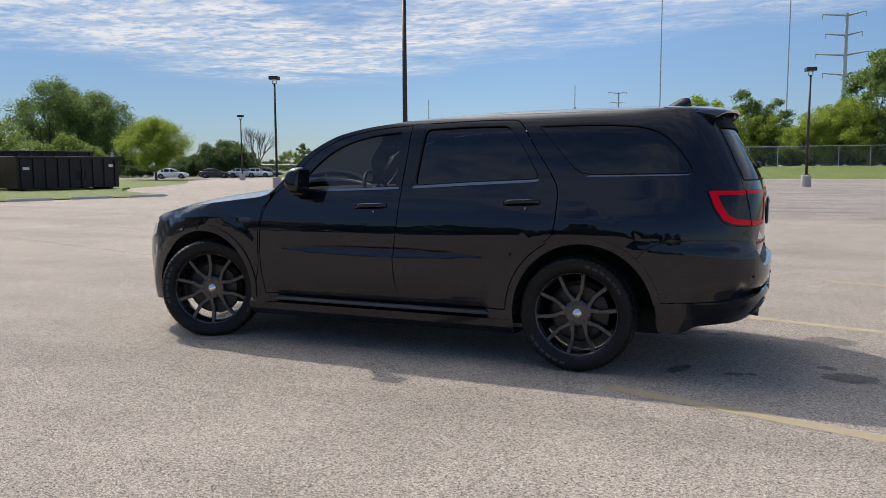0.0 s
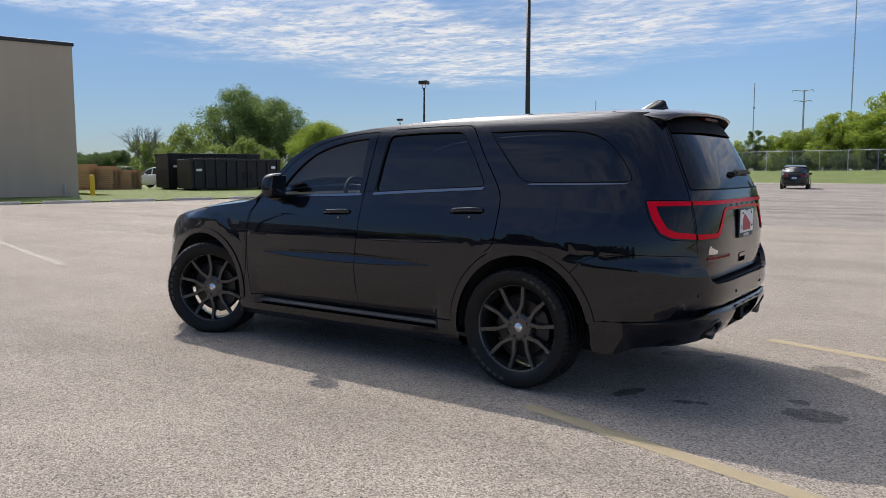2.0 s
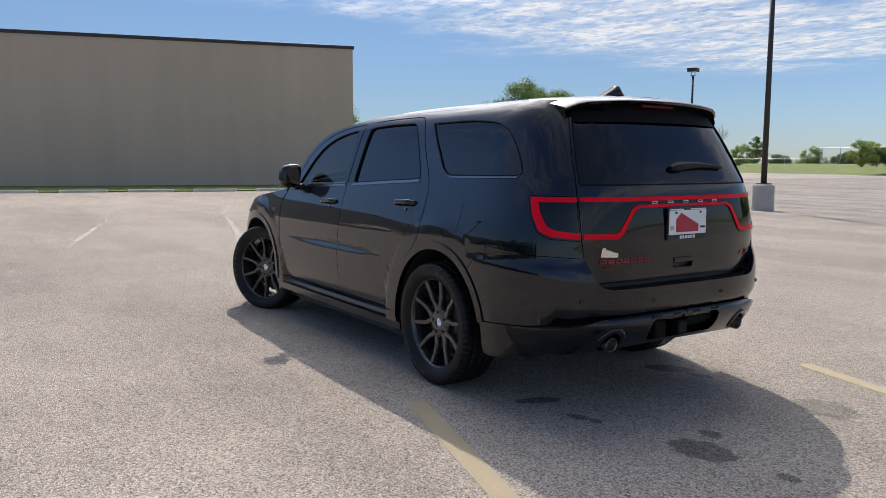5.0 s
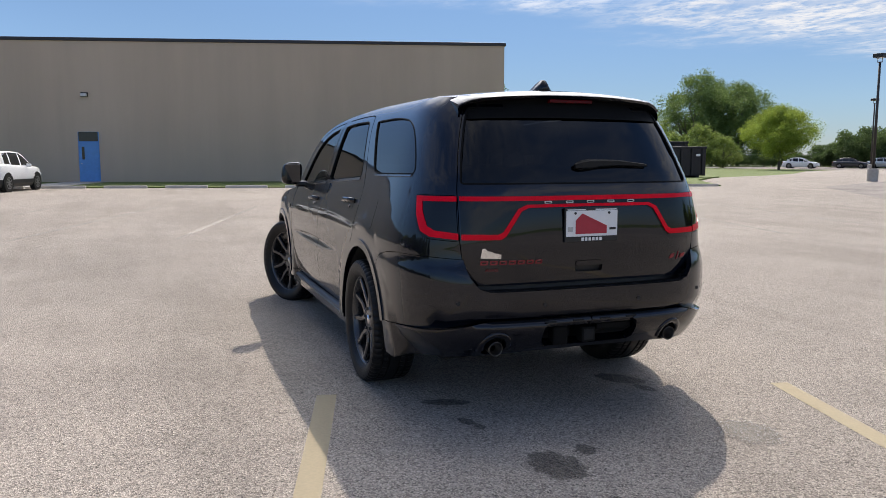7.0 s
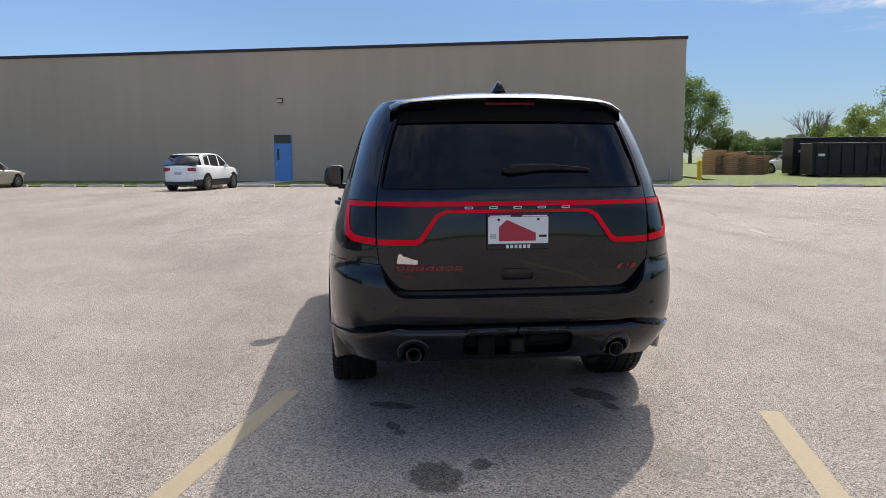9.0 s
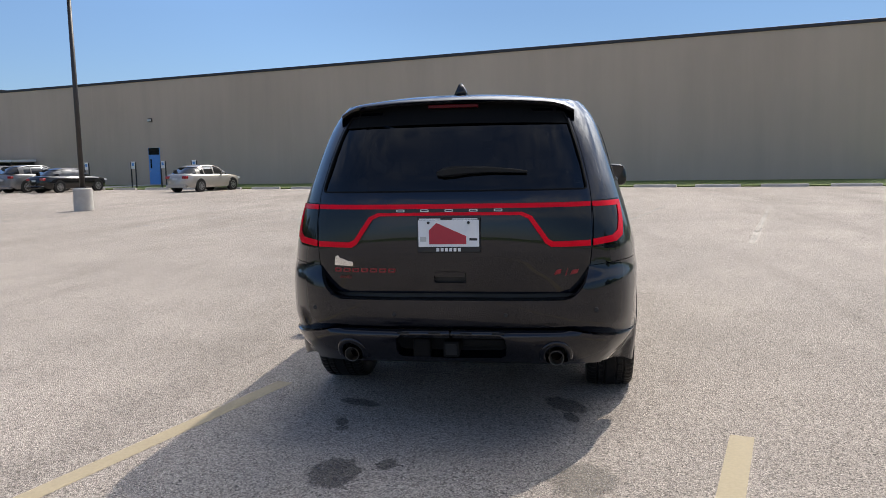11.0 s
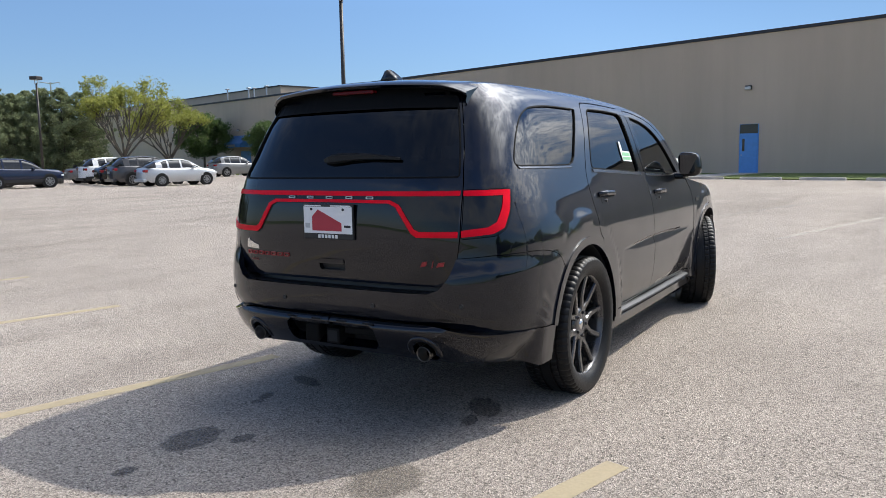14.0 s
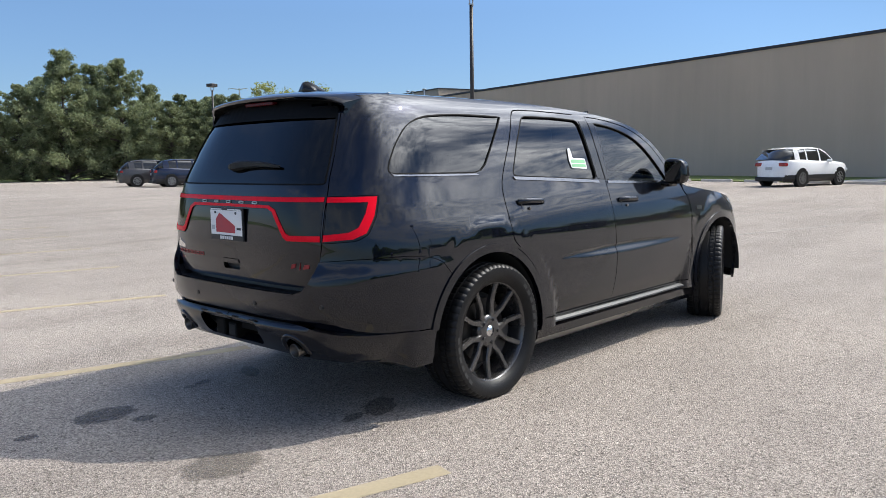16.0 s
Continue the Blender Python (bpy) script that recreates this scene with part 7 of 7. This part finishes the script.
        part("tail_lamp", box((xt - 0.16, min(s * 0.44 * W, s * plan(xt - 0.1) * 1.0), zt - 0.10), (xt + 0.06, max(s * 0.44 * W, s * plan(xt - 0.1) * 1.0), zt + 0.05), 0.03), M_TAILRED, c)
        part("headlamp", box((xh - 0.04, min(s * 0.5 * W, s * plan(xh + 0.1)), 0.62), (xh + 0.22, max(s * 0.5 * W, s * plan(xh + 0.1)), 0.74), 0.03), M_LAMPGLASS, c)
        for wx in shape["wheels"]:
            x, r = wx * L, shape["r"]
            y = s * (plan(x) - 0.09)
            part("wheel_arch", cyl((x, y - s * 0.1, r + 0.02), (x, s * (plan(x) + 0.004), r + 0.02), r + 0.055, seg=28), M_WELL, c)
            w = part("wheel", cyl((x, y - s * 0.11, r), (x, s * (plan(x) + 0.008), r), r, seg=28), M_RUBBER, c)
            bm = bmesh.new()
            ys = s * (plan(x) + 0.014)
            add_cyl(bm, (x, ys - s * 0.03, r), (x, ys, r), 0.075, seg=12)
            for k in range(24):
                a0, a1 = 2 * math.pi * k / 24, 2 * math.pi * (k + 1) / 24
                bm.faces.new([bm.verts.new((x + rr * r * math.cos(a), ys, r + rr * r * math.sin(a))) for rr, a in ((0.58, a0), (0.68, a0), (0.68, a1), (0.58, a1))])
            for k in range(8):
                a = 2 * math.pi * k / 8 + wx
                d = Vector((math.cos(a), 0, math.sin(a)))
                q = Vector((-math.sin(a), 0, math.cos(a)))
                p0, p1 = Vector((x, ys, r)), Vector((x, ys, r)) + d * r * 0.64
                bm.faces.new([bm.verts.new(v) for v in (p0 + q * 0.03, p1 + q * 0.02, p1 - q * 0.02, p0 - q * 0.03)])
            part("rim", bm, M_RIMSILVER, w, "silver eight-spoke rim")
            # black disc that paints the shade between the spokes
            part("spoke_gap_shade", cyl((x, ys - s * 0.012, r), (x, ys - s * 0.004, r), r * 0.66, seg=28), M_WELL, w)
    part("rear_plate", box((0.5 * L - 0.03, -0.16, 0.72 if shape["H"] > 1.6 else 0.66), (0.5 * L + 0.015, 0.16, 0.84 if shape["H"] > 1.6 else 0.78)), M_STEEL, c)
    part("rear_bumper_trim", box((0.46 * L, -0.72 * W, 0.24), (0.5 * L + 0.02, 0.72 * W, 0.42), 0.03), M_TRIM if lower else paint, c)
    return c


M_CARGLASS = plain("car_window_dark", (0.012, 0.013, 0.014), 0.05, coat=0.5)
M_TAILRED = plain("tail_lamp_red", (0.28, 0.010, 0.014), 0.15, coat=0.6)
M_RIMSILVER = plain("silver_alloy", (0.30, 0.30, 0.31), 0.35, 0.8)
P_WHITE = car_paint("white_car_paint", (0.78, 0.78, 0.77), 0.0)
P_SILVER = car_paint("silver_car_paint", (0.48, 0.49, 0.50), 0.5)
P_PEWTER = car_paint("pewter_car_paint", (0.24, 0.24, 0.24), 0.5)
P_BEIGE = car_paint("champagne_car_paint", (0.36, 0.335, 0.30), 0.5)
P_BLACK = car_paint("black_car_paint", (0.004, 0.004, 0.0045), 0.0)
P_GREY = car_paint("grey_car_paint", (0.16, 0.155, 0.15), 0.4)
P_DKGREY = car_paint("charcoal_car_paint", (0.055, 0.053, 0.055), 0.3)
P_NAVY = car_paint("navy_car_paint", (0.010, 0.016, 0.040), 0.3)
head_in = math.degrees(math.atan2(WN.y, WN.x))      # parked nose to the wall


def spot(x, y, turn=0.0):
    return pose(x, y, 0.004, 0, 0, head_in + turn)


parked_car(SUV_SHAPE, P_WHITE, "white compact SUV parked nose to the lawn", spot(-32.6, -8.1), M_TRIM)
parked_car(SEDAN_SHAPE, P_BEIGE, "champagne sedan parked nose to the lawn", spot(-36.4, -19.6, 2))
parked_car(SEDAN_SHAPE, P_BLACK, "black sedan parked nose to the lawn", spot(-38.4, -29.4))
parked_car(SUV_SHAPE, P_GREY, "grey compact SUV parked beside a black sedan", spot(-39.4, -32.3))
parked_car(SUV_SHAPE, P_BLACK, "black SUV parked beside a grey SUV", spot(-40.3, -35.1))
parked_car(SUV_SHAPE, P_PEWTER, "grey-silver SUV parked by the wall trees", spot(-43.5, -46.3))
parked_car(HATCH_SHAPE, P_SILVER, "silver compact sedan in the middle row", spot(-26.0, -33.0))
parked_car(SUV_SHAPE, P_DKGREY, "charcoal SUV parked beside a silver sedan", spot(-26.4, -35.9))
parked_car(HATCH_SHAPE, P_BLACK, "black hatchback in the middle row", spot(-27.4, -38.7))
parked_car(SUV_SHAPE, P_WHITE, "white SUV in the middle row", spot(-28.4, -41.5), M_TRIM)
parked_car(SEDAN_SHAPE, P_GREY, "grey sedan at the row's far end", spot(-29.4, -44.4))
parked_car(SUV_SHAPE, P_NAVY, "navy blue SUV parked near the pines", spot(-21.2, -40.4), M_TRIM)
parked_car(SUV_SHAPE, P_DKGREY, "dark grey SUV beside a navy SUV", spot(-20.6, -43.6))
x, y = polar(100.7, 62, (2.1, -5.3))
parked_car(SUV_SHAPE, P_BLACK, "black SUV alone in the far lot", pose(x, y, 0.004, 0, 0, 278))
x, y = polar(145.6, 68, (2.5, -5.0))
parked_car(SUV_SHAPE, P_WHITE, "white SUV behind the stacked pallets", pose(x, y, 0.004, 0, 0, 20))
for az, d, pnt, lab in ((132.4, 118, P_WHITE, "white sedan far off by the fence"), (129.5, 122, P_DKGREY, "dark sedan far off by the fence"), (127.6, 124, P_SILVER, "silver sedan far off by the fence"), (126.6, 126, P_WHITE, "pale sedan far off by the fence"), (125.8, 128, P_GREY, "grey sedan far off by the fence")):
    x, y = polar(az, d)
    parked_car(SEDAN_SHAPE, pnt, lab, pose(x, y, -0.026, 0, 0, az + 80))
